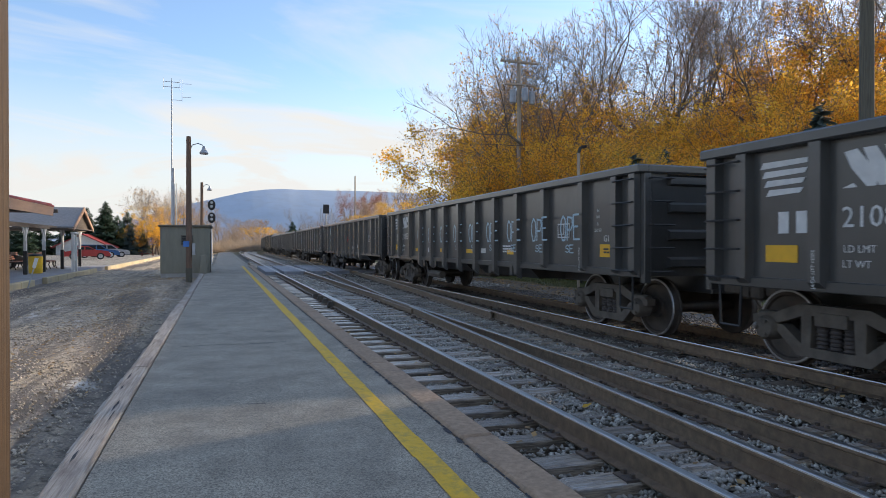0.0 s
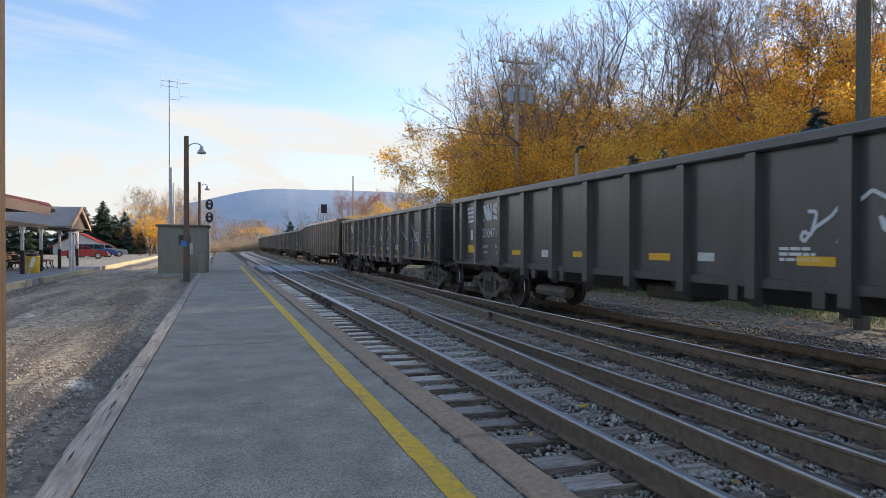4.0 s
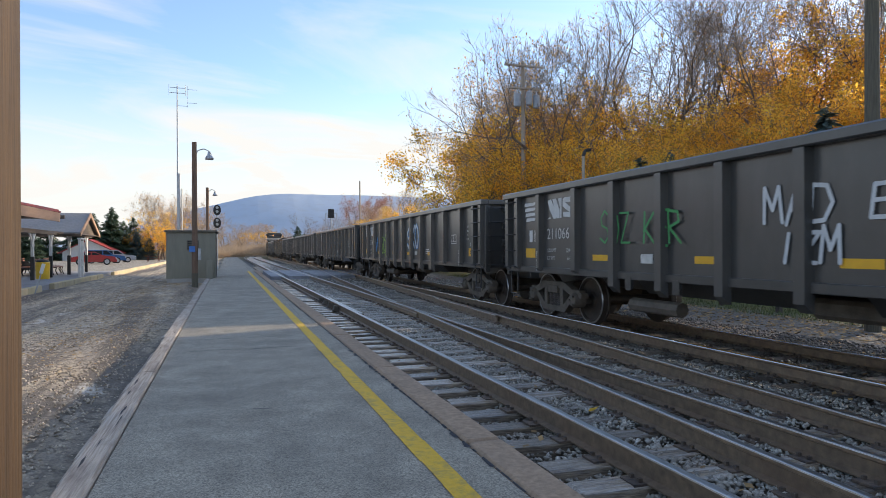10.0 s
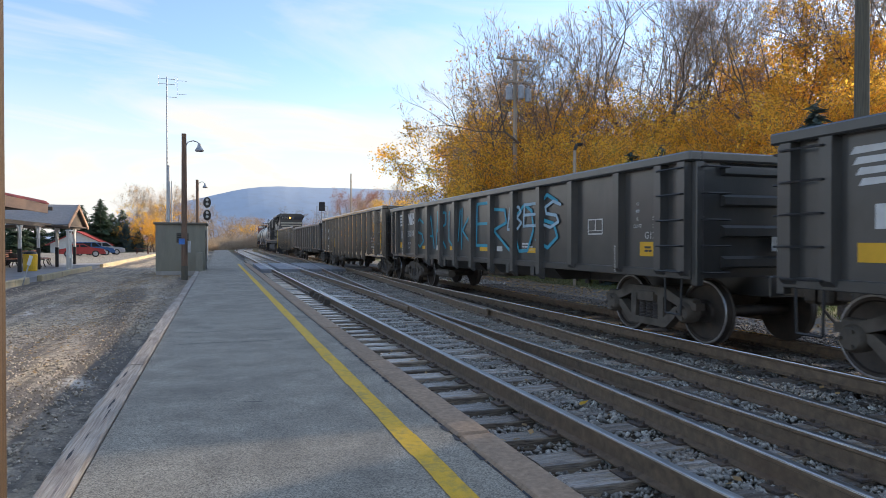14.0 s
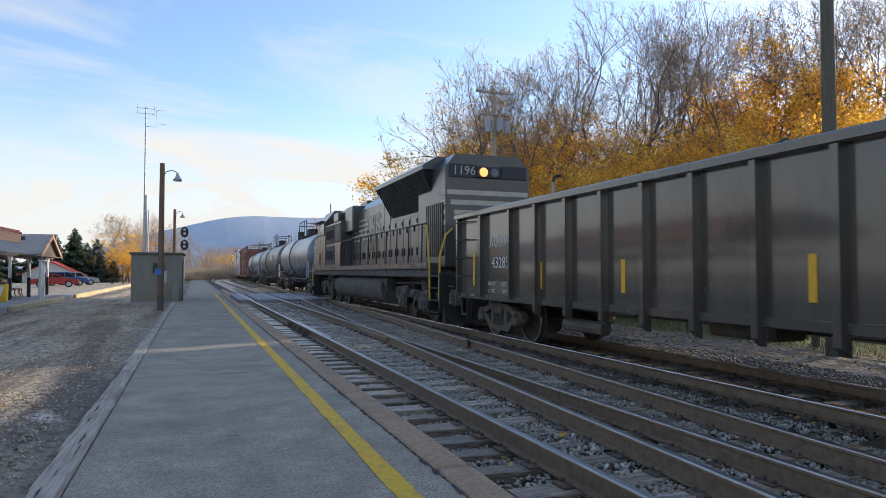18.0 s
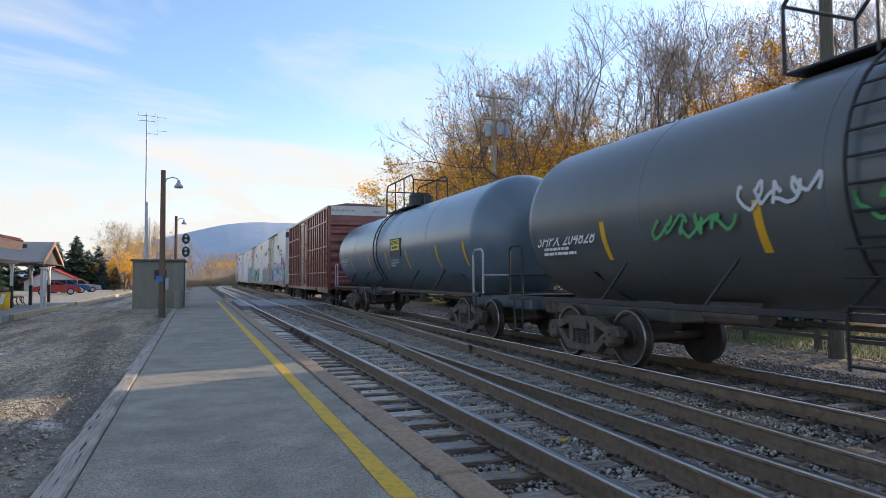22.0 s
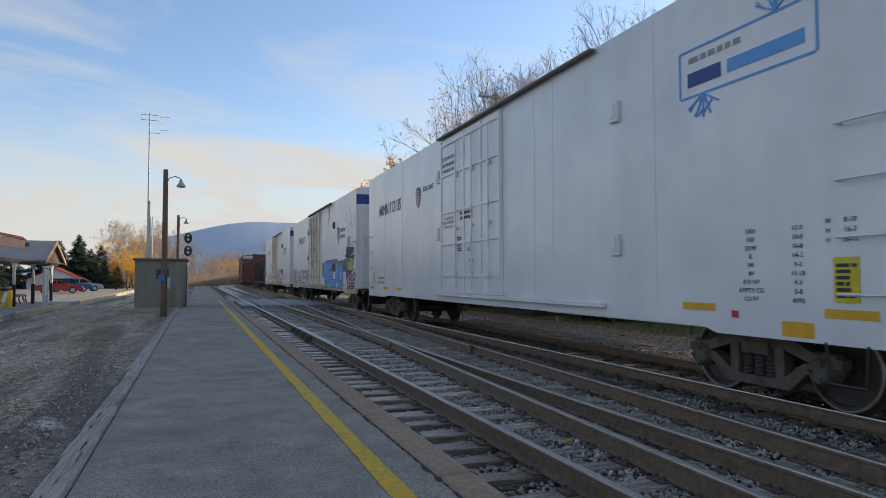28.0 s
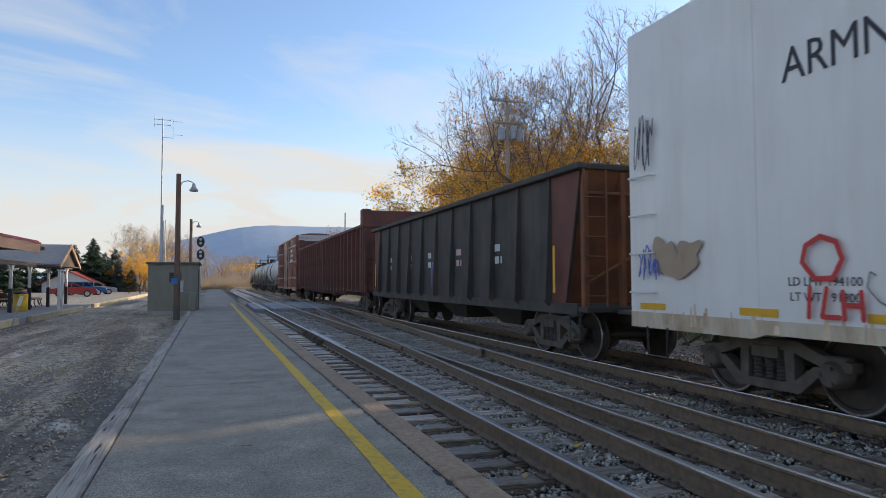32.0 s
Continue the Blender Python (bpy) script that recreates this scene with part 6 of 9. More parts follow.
# ---- refrigerator cars ----
def reefer(name, label, L, B, paint, dirty):
    car, wheels = thing(name, label, "refrigerator car", "cars of the train"), []
    h, x, z0, z1 = B / 2, 1.525, 1.02, 5.11
    part("body", MB().sweep([(-x, z0), (x, z0), (x, z1), (x - .12, z1 + .05), (.5, z1 + .16), (-.5, z1 + .16), (-x + .12, z1 + .05), (-x, z1)], "y", -h, h), paint, car)
    sill = MB()
    for s in (-1, 1):
        pts = [(-h, z0), (-h, .80), (-h + 2.3, .80), (-h + 2.5, .86), (h - 2.5, .86), (h - 2.3, .80), (h, .80), (h, z0)]
        sill.sweep(pts, "x", min(s * (x - .06), s * (x + .003)), max(s * (x - .06), s * (x + .003)))
    sill.box(-.32, .32, -L / 2 + .5, L / 2 - .5, .72, z0)
    part("side_sill", sill, M_rustwhite if dirty else paint, car)
    d0, d1 = (-1.22, 2.55) if dirty else (-1.72, 1.95)          # the plug door, near the middle
    dr = part("door", MB().box(-x - .045, -x + .005, d0, d1, z0 + .10, z1 - .12, .012), M_reeferdoor if dirty else paint, car)
    fr = MB()
    for z in (z0 + .45, z0 + 1.25, z0 + 2.05, z0 + 3.0, z1 - .30):
        fr.box(-x - .075, -x - .04, d0 + .05, d1 - .05, z, z + .07, .008)
    for y in (d0 + .02, d0 + 1.0, d0 + 2.02, d1 - .10):
        fr.box(-x - .075, -x - .04, y, y + .08, z0 + .12, z1 - .14, .008)
    part("door_frame", fr, M_rustwhite if dirty else paint, dr)
    rod = MB()
    for y in (d0 + .55, d0 + 1.5, d0 + 2.5):
        rod.tube((-x - .10, y, z0 + .2), (-x - .10, y, z1 - .3), .02)
        for z in (z0 + .5, z0 + 1.6, z0 + 2.9):
            rod.box(-x - .12, -x - .06, y - .05, y + .05, z, z + .08)
    part("door_rod", rod, M_rustwhite if dirty else paint, dr)
    part("door_track", MB().box(-x - .13, -x - .02, d0 - 3.5, d1 + .1, z1 - .08, z1 - .02, .01), M_shedtrim, car)
    part("lower_track", MB().box(-x - .12, -x - .02, d0 - 3.7, d1 + .2, z0 - .02, z0 + .06, .01).box(-x - .06, -x + .01, d0 - .1, d1 + .1, z0 + .07, z0 + .10), M_rustwhite if dirty else paint, car)
    if dirty:
        rr, rust = random.Random(5), MB()
        for k in range(60):
            y, w, dn = rr.uniform(d0 - 3.7, d0), rr.uniform(.003, .016), rr.expovariate(1.6) + .08
            rust.add([(-x - .002, y - w, z1 - .11), (-x - .002, y + w, z1 - .11), (-x - .002, y + w * .4, z1 - .11 - dn), (-x - .002, y - w * .4, z1 - .11 - dn)], [(0, 1, 2, 3)])
        for k in range(60):
            y, w, dn = rr.uniform(d0, d1), rr.uniform(.005, .03), rr.expovariate(3) + .08
            z = rr.choice((z0 + .45, z0 + 1.25, z0 + 2.05, z0 + 3.0, z1 - .3))
            rust.add([(-x - .048, y - w, z), (-x - .048, y + w, z), (-x - .048, y + w * .4, z - dn), (-x - .048, y - w * .4, z - dn)], [(0, 1, 2, 3)])
        for k in range(120):
            y, w, dn = rr.uniform(-h + .2, h - .2), rr.uniform(.006, .05), rr.uniform(.05, .3)
            rust.add([(-x - .0035, y - w, z0 - .15), (-x - .0035, y + w, z0 - .15), (-x - .0035, y + w * .5, z0 - .15 + dn), (-x - .0035, y - w * .5, z0 - .15 + dn)], [(0, 1, 2, 3)])
        stuff("rust_streak", rust, M_streak, car, "rust streaks")
    seam = MB()
    for y in (-h + 3.4, -h + 6.2, -h + 6.9, -1.2, 5.6, 7.6):
        seam.box(-x - .006, -x + .002, y - .008, y + .008, z0 + .05, z1 - .05)
    stuff("panel_seam", seam, paint, car)
    for y, z in ((d0 - 4.0, 3.95), (d0 - 4.0, 1.95), (d1 + .25, 4.1), (d1 + .25, 2.6)):
        part("hinge_box", MB().box(-x - .07, -x, y - .10, y + .10, z - .16, z + .16, .01).box(-x - .09, -x - .06, y - .05, y + .05, z - .1, z + .1), M_shedtrim if dirty else paint, car, "dark hinge box" if dirty else "white hinge box")
    for y in (-h + .55, -h + 2.6, -1.5, 1.0, 6.0, h - 2.4, h - .5):
        strip(car, -x - .004, y - .28, y + .28, 1.06, 1.15, M_reflect)
    part("placard", MB().box(-x - .006, -x, -h + .95, -h + 1.35, .84, 1.0), M_reflect, car, "yellow placard")
    for s in (-1, 1):
        zs = [1.3 + .55 * k for k in range(4)]
        stuff("ladder", ladder(-x - .005, s * (h - .12), s * (h - .60), zs, -.10, .016), paint, car)
        e = s * h
        part("end_ladder", ladder(0, 0, 0, (), 0).path([(-x + .25, e + s * .03, .8), (-x + .25, e + s * .12, 3.2), (-x + .72, e + s * .12, 3.2), (-x + .72, e + s * .03, .8)], .018), paint, car)
        rung = MB()
        for k in range(7):
            rung.tube((-x + .25, e + s * .12, .95 + k * .36), (-x + .72, e + s * .12, .95 + k * .36), .014, n=6)
        stuff("end_rung", rung, paint, car)
        post = MB()
        for xx in (.15, .85):
            post.box(xx - .06, xx + .06, min(e + s * .35, e + s * .47), max(e + s * .35, e + s * .47), .9, 3.4, .01)
        for z in (1.7, 2.5, 3.2):
            post.box(.15, .85, min(e + s * .37, e + s * .44), max(e + s * .37, e + s * .44), z, z + .08)
        part("end_guard", post, M_blacksteel, car, "black steel end guard")
        part("crossover_platform", MB().box(-x + .1, x - .1, min(e, e + s * .5), max(e, e + s * .5), .95, 1.0), M_blacksteel, car)
        part("brake_wheel", MB().lathe([(e + s * .16, .26), (e + s * .18, .29), (e + s * .20, .26)], "y", 20, (-.15, 0, 2.35)).tube((-.15, e, 2.35), (-.15, e + s * .18, 2.35), .05), paint, car)
        part("stirrup_step", stirrup(-x - .01, s * (h - .6), .42, .82, .44), M_blacksteel, car)
    part("equipment_box", MB().box(-.7, .9, -1.4, .4, .62, .82, .03), M_under, car)
    finish_car(car, L, h - 2.1, wheels)
    return car, wheels


RF_B = 20.0
r1_, r1w = reefer("refrigerator_car", "white insulated refrigerator car, clean and glossy", 21.8, RF_B, M_reefer, False)
r2_, r2w = reefer("refrigerator_car", "dirty white refrigerator car with rust streaks and graffiti", 22.0, RF_B, M_reeferdirty, True)
XR = -1.529


def shield(car, y, z, s=.42):
    pts = [(-.5, .5), (0, .62), (.5, .5), (.56, .1), (.40, -.45), (0, -.76), (-.40, -.45), (-.56, .1)]
    part("emblem_shield", MB().add([(XR - .003, y - a * s, z + b * s * 1.1) for a, b in pts], [tuple(range(8))]), M_navy, car, "blue shield emblem")
    low = [(-.50, .08), (.50, .08), (.36, -.42), (0, -.68), (-.36, -.42)]
    part("emblem_field", MB().add([(XR - .005, y - a * s, z + b * s * 1.1) for a, b in low], [tuple(range(5))]), M_reflectw, car, "white lower field")
    for k in range(5):
        a = -.36 + k * .18
        lo = -.42 - .24 * (1 - abs(a) / .36)
        part("emblem_stripe", MB().add([(XR - .007, y - (a + .045) * s, z + .06 * s), (XR - .007, y - (a - .045) * s, z + .06 * s), (XR - .007, y - (a - .04) * s, z + lo * s), (XR - .007, y - (a + .04) * s, z + lo * s)], [(0, 1, 2, 3)]), GRAF["red"], car, "red stripe")
    bars(car, XR - .004, y, z + .40 * s, .75 * s, .10 * s, 2, M_reflectw, 0)


def reefer_marks(car, serial, building=True, band=M_navy, letters=M_blackletter, excess=True):
    off = .5 if building else 0          # the door stands farther along on the older cars
    side_text("ARMN " + serial, .53, letters, car, XR - .003, 7.15 if band is M_reflect else 5.8, 3.77, .86)
    if building:
        shield(car, -6.2, 3.45, .52)
        side_text("BUILDING", .26, M_navy, car, XR - .003, -7.22, 3.60)
        side_text("AMERICA", .26, M_navy, car, XR - .003, -7.22, 3.30)
    if band:
        part("end_band", MB().box(-1.525, 1.525, -RF_B / 2 - .006, -RF_B / 2, 4.48, 4.88), band, car, "coloured band across the end")
    end_text(("ARMN " + serial), .15, M_lettering if band is M_navy else M_blackletter, car, .95, -RF_B / 2 - .008, 4.68)
    if excess:
        end_text("EXCESS HEIGHT CAR", .19, M_blackletter, car, .15, -RF_B / 2 - .003, 4.12)
    for txt, z in (("LD LMT 194100", 1.45), ("LT WT   91900", 1.29)):
        side_text(txt, .13, letters, car, XR - .003, 8.2 if band is M_reflect else 6.75, z)
    for c_, txt in ((4.48, "CLOSE AND LOCK"), (4.31, "DOORS BEFORE"), (4.16, "MOVING CAR")):
        side_text(txt, .125, M_blackletter, car, XR - .05, 1.36 + off, c_)
    for c_, txt in ((2.95, "CLOSE BOTH"), (2.84, "DOORS BEFORE"), (2.73, "MOVING CAR")):
        side_text(txt, .10, M_greyletter, car, XR - .05, 1.38 + off, c_)
    side_text("SEAL", .13, M_blackletter, car, XR - .05, -.1 + off, 1.85)
    side_text("ASD", .13, M_blackletter, car, XR - .05, .0 + off, 2.12)
    bars(car, XR - .05, .1 + off, 3.0, .9, .07, 2, M_blackletter)
    part("door_notice", MB().box(XR - .052, XR - .046, .42 + off, .78 + off, 2.0, 2.5), M_whitewood, car, "white notice on the door")
    bars(car, XR - .054, .6 + off, 2.42, .28, .03, 7, M_blackletter)


def dims(car, y):
    rows_ = (("EXH", "17-0"), ("EW", "10-0"), ("EXW", "10-8"), ("IL", "64-2"), ("IW", "9-2"), ("IH", "11-10"), ("FLR HT", "4-3"), ("EMPTY CG", "5-8"), ("CU FT", "6990"))
    for k, (a, b) in enumerate(rows_):
        side_text(a, .075, M_blackletter, car, XR - .003, y, 1.98 - k * .095)
        side_text(b, .075, M_blackletter, car, XR - .003, y - .62, 1.98 - k * .095)
    for k, (a, b) in enumerate((("W", "8-10"), ("H", "16-7"), ("H", "15-11"))):
        side_text(a, .075, M_blackletter, car, XR - .003, y - .98, 2.02 - k * .095)
        side_text(b, .075, M_blackletter, car, XR - .003, y - 1.22, 2.02 - k * .095)


ca, wa = again(r2_, r2w)
cb, wb = again(r2_, r2w)
ce, we = again(r2_, r2w)
cd, wd = r2_, r2w
place(ca, wa, 378.7, 22.1)
reefer_marks(ca, "110437")
XD = XR - .052
graffiti(ca, XR, 2.2, 9.7, 1.0, 2.5, ("coral", "rose"), "coral", 60, 6, .02)
graffiti(ca, XR, 2.3, 9.4, 1.0, 2.3, ("mint", "sage", "pale_blue", "sage"), "cobalt", 63, 7, .018)
graffiti(ca, XR, 2.2, 9.6, .88, 1.35, ("sage", "tan", "mint"), "sage", 66, 9, .012)
graffiti(ca, XD, .55, 1.95, 1.05, 2.5, ("magenta",), "magenta", 67, 1, .02)
graffiti(ca, XD, -1.7, .4, 1.1, 2.1, ("turquoise", "sky_blue"), "turquoise", 68, 2, .02)
tag_(ca, XD, -.6, .35, 1.7, 2.5, "cobalt", 69, 3, .014)
tag_(ca, XD, .4, 1.7, 3.75, 4.1, "black", 70, 5, .014)
graffiti(ca, XR, -9.7, -7.0, 1.5, 2.95, ("magenta", "pink"), "magenta", 65, 2, .012)
graffiti(ca, XR, -4.4, -1.8, 1.5, 2.75, ("magenta", "pink"), "purple", 62, 2, .015)
graffiti(ca, XR, -9.75, -8.4, 1.3, 2.3, ("lime", "cream"), "lime", 58, 1, .012)
graffiti(ca, XR, -9.6, -1.8, .9, 1.6, ("orange", "cream", "coral", "rose", "purple"), "coral", 64, 9, .014)
graffiti(ca, XR, -6.9, -5.2, 1.2, 2.3, ("turquoise", "sky_blue"), "cobalt", 57, 2, .02)
strokes(ca, XR, -8.9, -2.1, 1.35, 2.45, "BENUSK", "white", .17, "cobalt", 61)
dots = MB()
for k in range(26):
    yk, zk, rk = -2.2 - abs(random.gauss(0, .6)), 2.3 + random.gauss(0, .22) - (.9 if k % 4 == 0 else 0), random.uniform(.02, .075)
    dots.add([(XR - .06, yk + rk * math.cos(j * .785), zk + rk * math.sin(j * .785)) for j in range(8)], [tuple(range(8))])
stuff("graffiti_dots", dots, GRAF["black"], ca, "black sprayed dots")
tag_(ca, XR, -9.1, -8.5, 2.95, 3.3, "black", 64, 2, .02)
place(cb, wb, 400.9, 22.2)
reefer_marks(cb, "112022", band=M_reflect, excess=False)
graffiti(cb, XR, 3.4, 9.5, 1.0, 2.9, ("green",), "lime", 72, 6, .02)
strokes(cb, XR, 3.2, 8.0, 1.25, 2.45, "BEN", "sky_blue", .24, "black", 71)
strokes(cb, XR, 8.5, 9.5, 3.05, 3.55, "HOM", "red", .035, "", 73)
graffiti(cb, XR, -8.5, 1.5, 1.1, 2.4, ("teal", "green", "pale_blue"), "grey", 74, 7, .03)
cc, wc = r1_, r1w
place(cc, wc, 423.1, 21.8)
reefer_marks(cc, "112135", building=False, band=M_reflect, excess=False)
shield(cc, 4.0, 3.80)
side_text("BUILDING", .20, M_navy, cc, XR - .003, 3.1, 3.95)
dims(cc, -8.25)
part("yellow_label", MB().box(XR - .006, XR, 9.18, 9.40, 1.28, 1.62), M_placard, cc, "yellow label")
part("red_label", MB().box(XR - .006, XR, -8.05, -7.95, 1.0, 1.08), GRAF["red"], cc, "small red label")
# the train service's name panel, as an outline and plain bars
mb = MB()
for a, b, c, d in ((-9.15, -7.15, 4.34, 4.37), (-9.15, -7.15, 3.74, 3.77), (-9.18, -9.15, 3.76, 4.36), (-7.15, -7.12, 3.76, 4.36)):
    mb.box(XR - .004, XR, a, b, c, d)
for yb, zb, sg in ((-7.55, 3.75, -1), (-8.65, 4.37, 1)):
    for a in (-60, -25, 0, 25, 60):
        q = radians(a)
        mb.tube((XR - .003, yb, zb), (XR - .003, yb + .30 * math.sin(q), zb + sg * .30 * math.cos(q)), .014, n=4)
        mb.tube((XR - .003, yb + .18 * math.sin(q), zb + sg * .18 * math.cos(q)), (XR - .003, yb + .18 * math.sin(q) + .08, zb + sg * (.18 * math.cos(q) + .09)), .011, n=4)
part("panel_outline", mb, GRAF["sky_blue"], cc, "light blue outlined panel")
bars(cc, XR, -7.75, 4.22, .9, .07, 1, M_greyletter, 0)
strip(cc, XR, -7.85, -7.28, 3.88, 4.06, M_navy, "panel_word", "blue bar of lettering size")
strip(cc, XR, -9.02, -7.95, 3.89, 4.05, GRAF["sky_blue"], "panel_word", "light blue bar of lettering size")
part("notice", MB().box(XR - .005, XR, -9.55, -9.28, 1.22, 1.66), M_placard, cc, "yellow notice panel")
bars(cc, XR - .006, -9.42, 1.58, .22, .035, 6, M_blackletter)
place(cd, wd, 445.25, 22.0)
reefer_marks(cd, "110777")
part("grey_patch", MB().box(XR - .0025, XR, -8.4, -1.8, 1.72, 2.24).box(XR - .0022, XR, -6.1, -3.2, 2.2, 2.34).box(XR - .0028, XR, -9.0, -7.6, 1.9, 2.3).box(XR - .002, XR, -3.6, -1.9, 1.5, 1.75), GRAF["grey"], cd, "grey painted-over patch")["kind"] = "stuff"
strokes(cd, XR, -7.3, -2.7, 1.15, 2.1, "BELAO", "sky_blue", .16, "cobalt", 81)
graffiti(cd, XR, -9.5, -8.3, 1.75, 2.4, ("lime",), "black", 82, 1, .03)
graffiti(cd, XR, -9.7, -8.2, 1.0, 1.8, ("purple", "rose"), "black", 86, 2, .03)
graffiti(cd, XR, -9.6, -8.0, 2.35, 2.75, ("black",), "black", 87, 1, .03)
tag_(cd, XR, -9.7, -8.3, 3.4, 4.4, "grey", 88, 3, .010)
tag_(cd, XR, -8.3, -7.5, 1.7, 2.3, "black", 89, 3, .014)
bars(cd, XR, -8.7, 3.2, .9, .05, 9, M_greyletter)
strokes(cd, XR, 3.0, 7.4, 1.15, 1.9, "SOZER", "grey", .05, "", 83)
tag_(cd, XR, 2.8, 4.6, 1.2, 2.0, "sage", 85, 4, .03)
strokes(cd, XR, 7.9, 9.7, 1.15, 1.9, "UNK", "rose", .08, "red", 84)
place(ce, we, 467.25, 22.0)
reefer_marks(ce, "110714")
strokes(ce, XR, -5.7, -1.5, 1.1, 1.95, "OSUCP", "rose", .16, "black", 91)
tag_(ce, XR, -7.2, -6.2, 1.15, 1.9, "sage", 92, 5, .02)
tag_(ce, XR, -9.4, -7.4, 1.45, 1.85, "coral", 93, 6, .008)
tag_(ce, XR, -9.6, -7.0, 1.2, 1.6, "pale_blue", 100, 8, .009)
tag_(ce, XR, 4.4, 6.2, 1.2, 1.6, "grey", 94, 6, .009)
tag_(ce, XR, 2.6, 5.0, 1.2, 1.9, "black", 97, 6, .02)
graffiti(ce, XR, 8.55, 9.35, 1.5, 2.0, ("tan",), "tan", 95, 2, .012)
strokes(ce, XR, 6.45, 7.0, 1.45, 1.90, "O", "red", .028, "", 96)
strokes(ce, XR, 6.25, 7.0, 1.10, 1.38, "ILH", "red", .026, "", 101)
tag_(ce, XR, 9.3, 9.75, 1.4, 2.0, "cobalt", 98, 4, .012)
tag_(ce, XR, 9.4, 9.8, 3.0, 3.9, "black", 99, 4, .010)
part("brown_patch", MB().box(XR - .003, XR, 2.3, 5.6, .86, 1.05), GRAF["tan"], ce, "brown painted patch")


# ---- open hopper ----
def hopper(L, B):
    car, wheels = thing("open_hopper", "dusty black open hopper with rust-orange ends and slanted floor", "hopper car", "cars of the train"), []
    h, x, z0, z1 = B / 2, 1.42, 1.05, 3.38
    body = MB()
    for s in (-1, 1):
        pts = [(-h + .2, z1), (h - .2, z1), (h - .75, z0), (-h + .75, z0)]
        body.sweep(pts, "x", min(s * x, s * (x - .05)), max(s * x, s * (x - .05)))
    part("body", body, M_hopper, car)
    for s in (-1, 1):
        part("slope_sheet", MB().add([(-x, s * (h - .2), z1), (x, s * (h - .2), z1), (x, s * (h - 1.0), z0), (-x, s * (h - 1.0), z0), (-x, s * (h - .25), z1), (x, s * (h - .25), z1), (x, s * (h - 1.05), z0), (-x, s * (h - 1.05), z0)],
                                     [(0, 1, 2, 3), (4, 5, 6, 7), (0, 1, 5, 4), (2, 3, 7, 6)]), M_orangerust, car, "rust-orange end sheet")
        for xx in (-1.35, -.6, .6, 1.35):
            part("end_strut", MB().box(xx - .05, xx + .05, min(s * (h - .28), s * (h - .16)), max(s * (h - .28), s * (h - .16)), 1.0, z1 - .03, .01), M_orangerust, car)
        part("end_brace", MB().tube((-1.35, s * (h - .2), z1 - .4), (1.35, s * (h - .2), z1 - .4), .035).tube((-1.35, s * (h - .2), 1.4), (.6, s * (h - .2), 2.4), .035), M_orangerust, car)
        part("end_platform", MB().box(-1.45, 1.45, min(s * h, s * (h - 1.1)), max(s * h, s * (h - 1.1)), .92, 1.02, .01), M_hopper, car)
        zs = [1.2 + .34 * k for k in range(6)]
        mb = MB()
        for z in zs:
            mb.tube((-1.42, s * (h - .12), z), (-.98, s * (h - .12), z), .014, n=5)
        mb.tube((-1.42, s * (h - .12), 1.0), (-1.42, s * (h - .12), z1), .022).tube((-.98, s * (h - .12), 1.0), (-.98, s * (h - .12), z1), .022)
        stuff("ladder", mb, M_orangerust, car)
        strip(car, -x - .13, s * (h - .95) - .04, s * (h - .95) + .04, 1.25, 2.1, M_reflect)
        part("stirrup_step", stirrup(-1.45, s * (h - .4), .45, .95), M_hopper, car)
        part("side_end_panel", MB().add([(-x - .012, s * (h - .22), z1), (-x - .012, s * (h - 1.25), z1), (-x - .012, s * (h - 1.25), z0 - .1), (-x - .012, s * (h - .78), z0 - .1), (-x + .02, s * (h - .22), z1), (-x + .02, s * (h - 1.25), z1), (-x + .02, s * (h - 1.25), z0 - .1), (-x + .02, s * (h - .78), z0 - .1)],
                                        [(0, 1, 2, 3), (4, 5, 6, 7), (0, 1, 5, 4), (1, 2, 6, 5), (2, 3, 7, 6), (3, 0, 4, 7)]), M_boxred, car, "rust-red end panel of the side")
    rim = MB()
    for s in (-1, 1):
        rim.box(min(s * (x - .06), s * (x + .12)), max(s * (x - .06), s * (x + .12)), -h + .1, h - .1, z1, z1 + .12, .02)
        rim.box(-x + .06, x - .06, min(s * (h - .3), s * (h - .14)), max(s * (h - .3), s * (h - .14)), z1 + .003, z1 + .117, .02)
    part("top_rail", rim, M_hopper, car)
    part("sill", MB().box(-x - .05, -x + .05, -h + .3, h - .3, z0 - .18, z0 + .02, .01).box(x - .05, x + .05, -h + .3, h - .3, z0 - .18, z0 + .02, .01).box(-.32, .32, -L / 2 + .6, L / 2 - .6, .7, 1.0), M_hopper, car)
    n = 11
    for i in range(n):
        y = -h + 1.3 + (B - 2.6) * i / (n - 1)
        for s in (-1, 1):
            part("rib", MB().add([(s * x, y - .06, z1), (s * (x + .05), y - .05, z1), (s * (x + .05), y + .05, z1), (s * x, y + .06, z1), (s * x, y - .06, z0 - .1), (s * (x + .15), y - .05, z0 + .05), (s * (x + .15), y + .05, z0 + .05), (s * x, y + .06, z0 - .1)],
                                 [(0, 1, 2, 3), (4, 5, 6, 7), (0, 1, 5, 4), (1, 2, 6, 5), (2, 3, 7, 6), (3, 0, 4, 7)]), M_hopper, car)
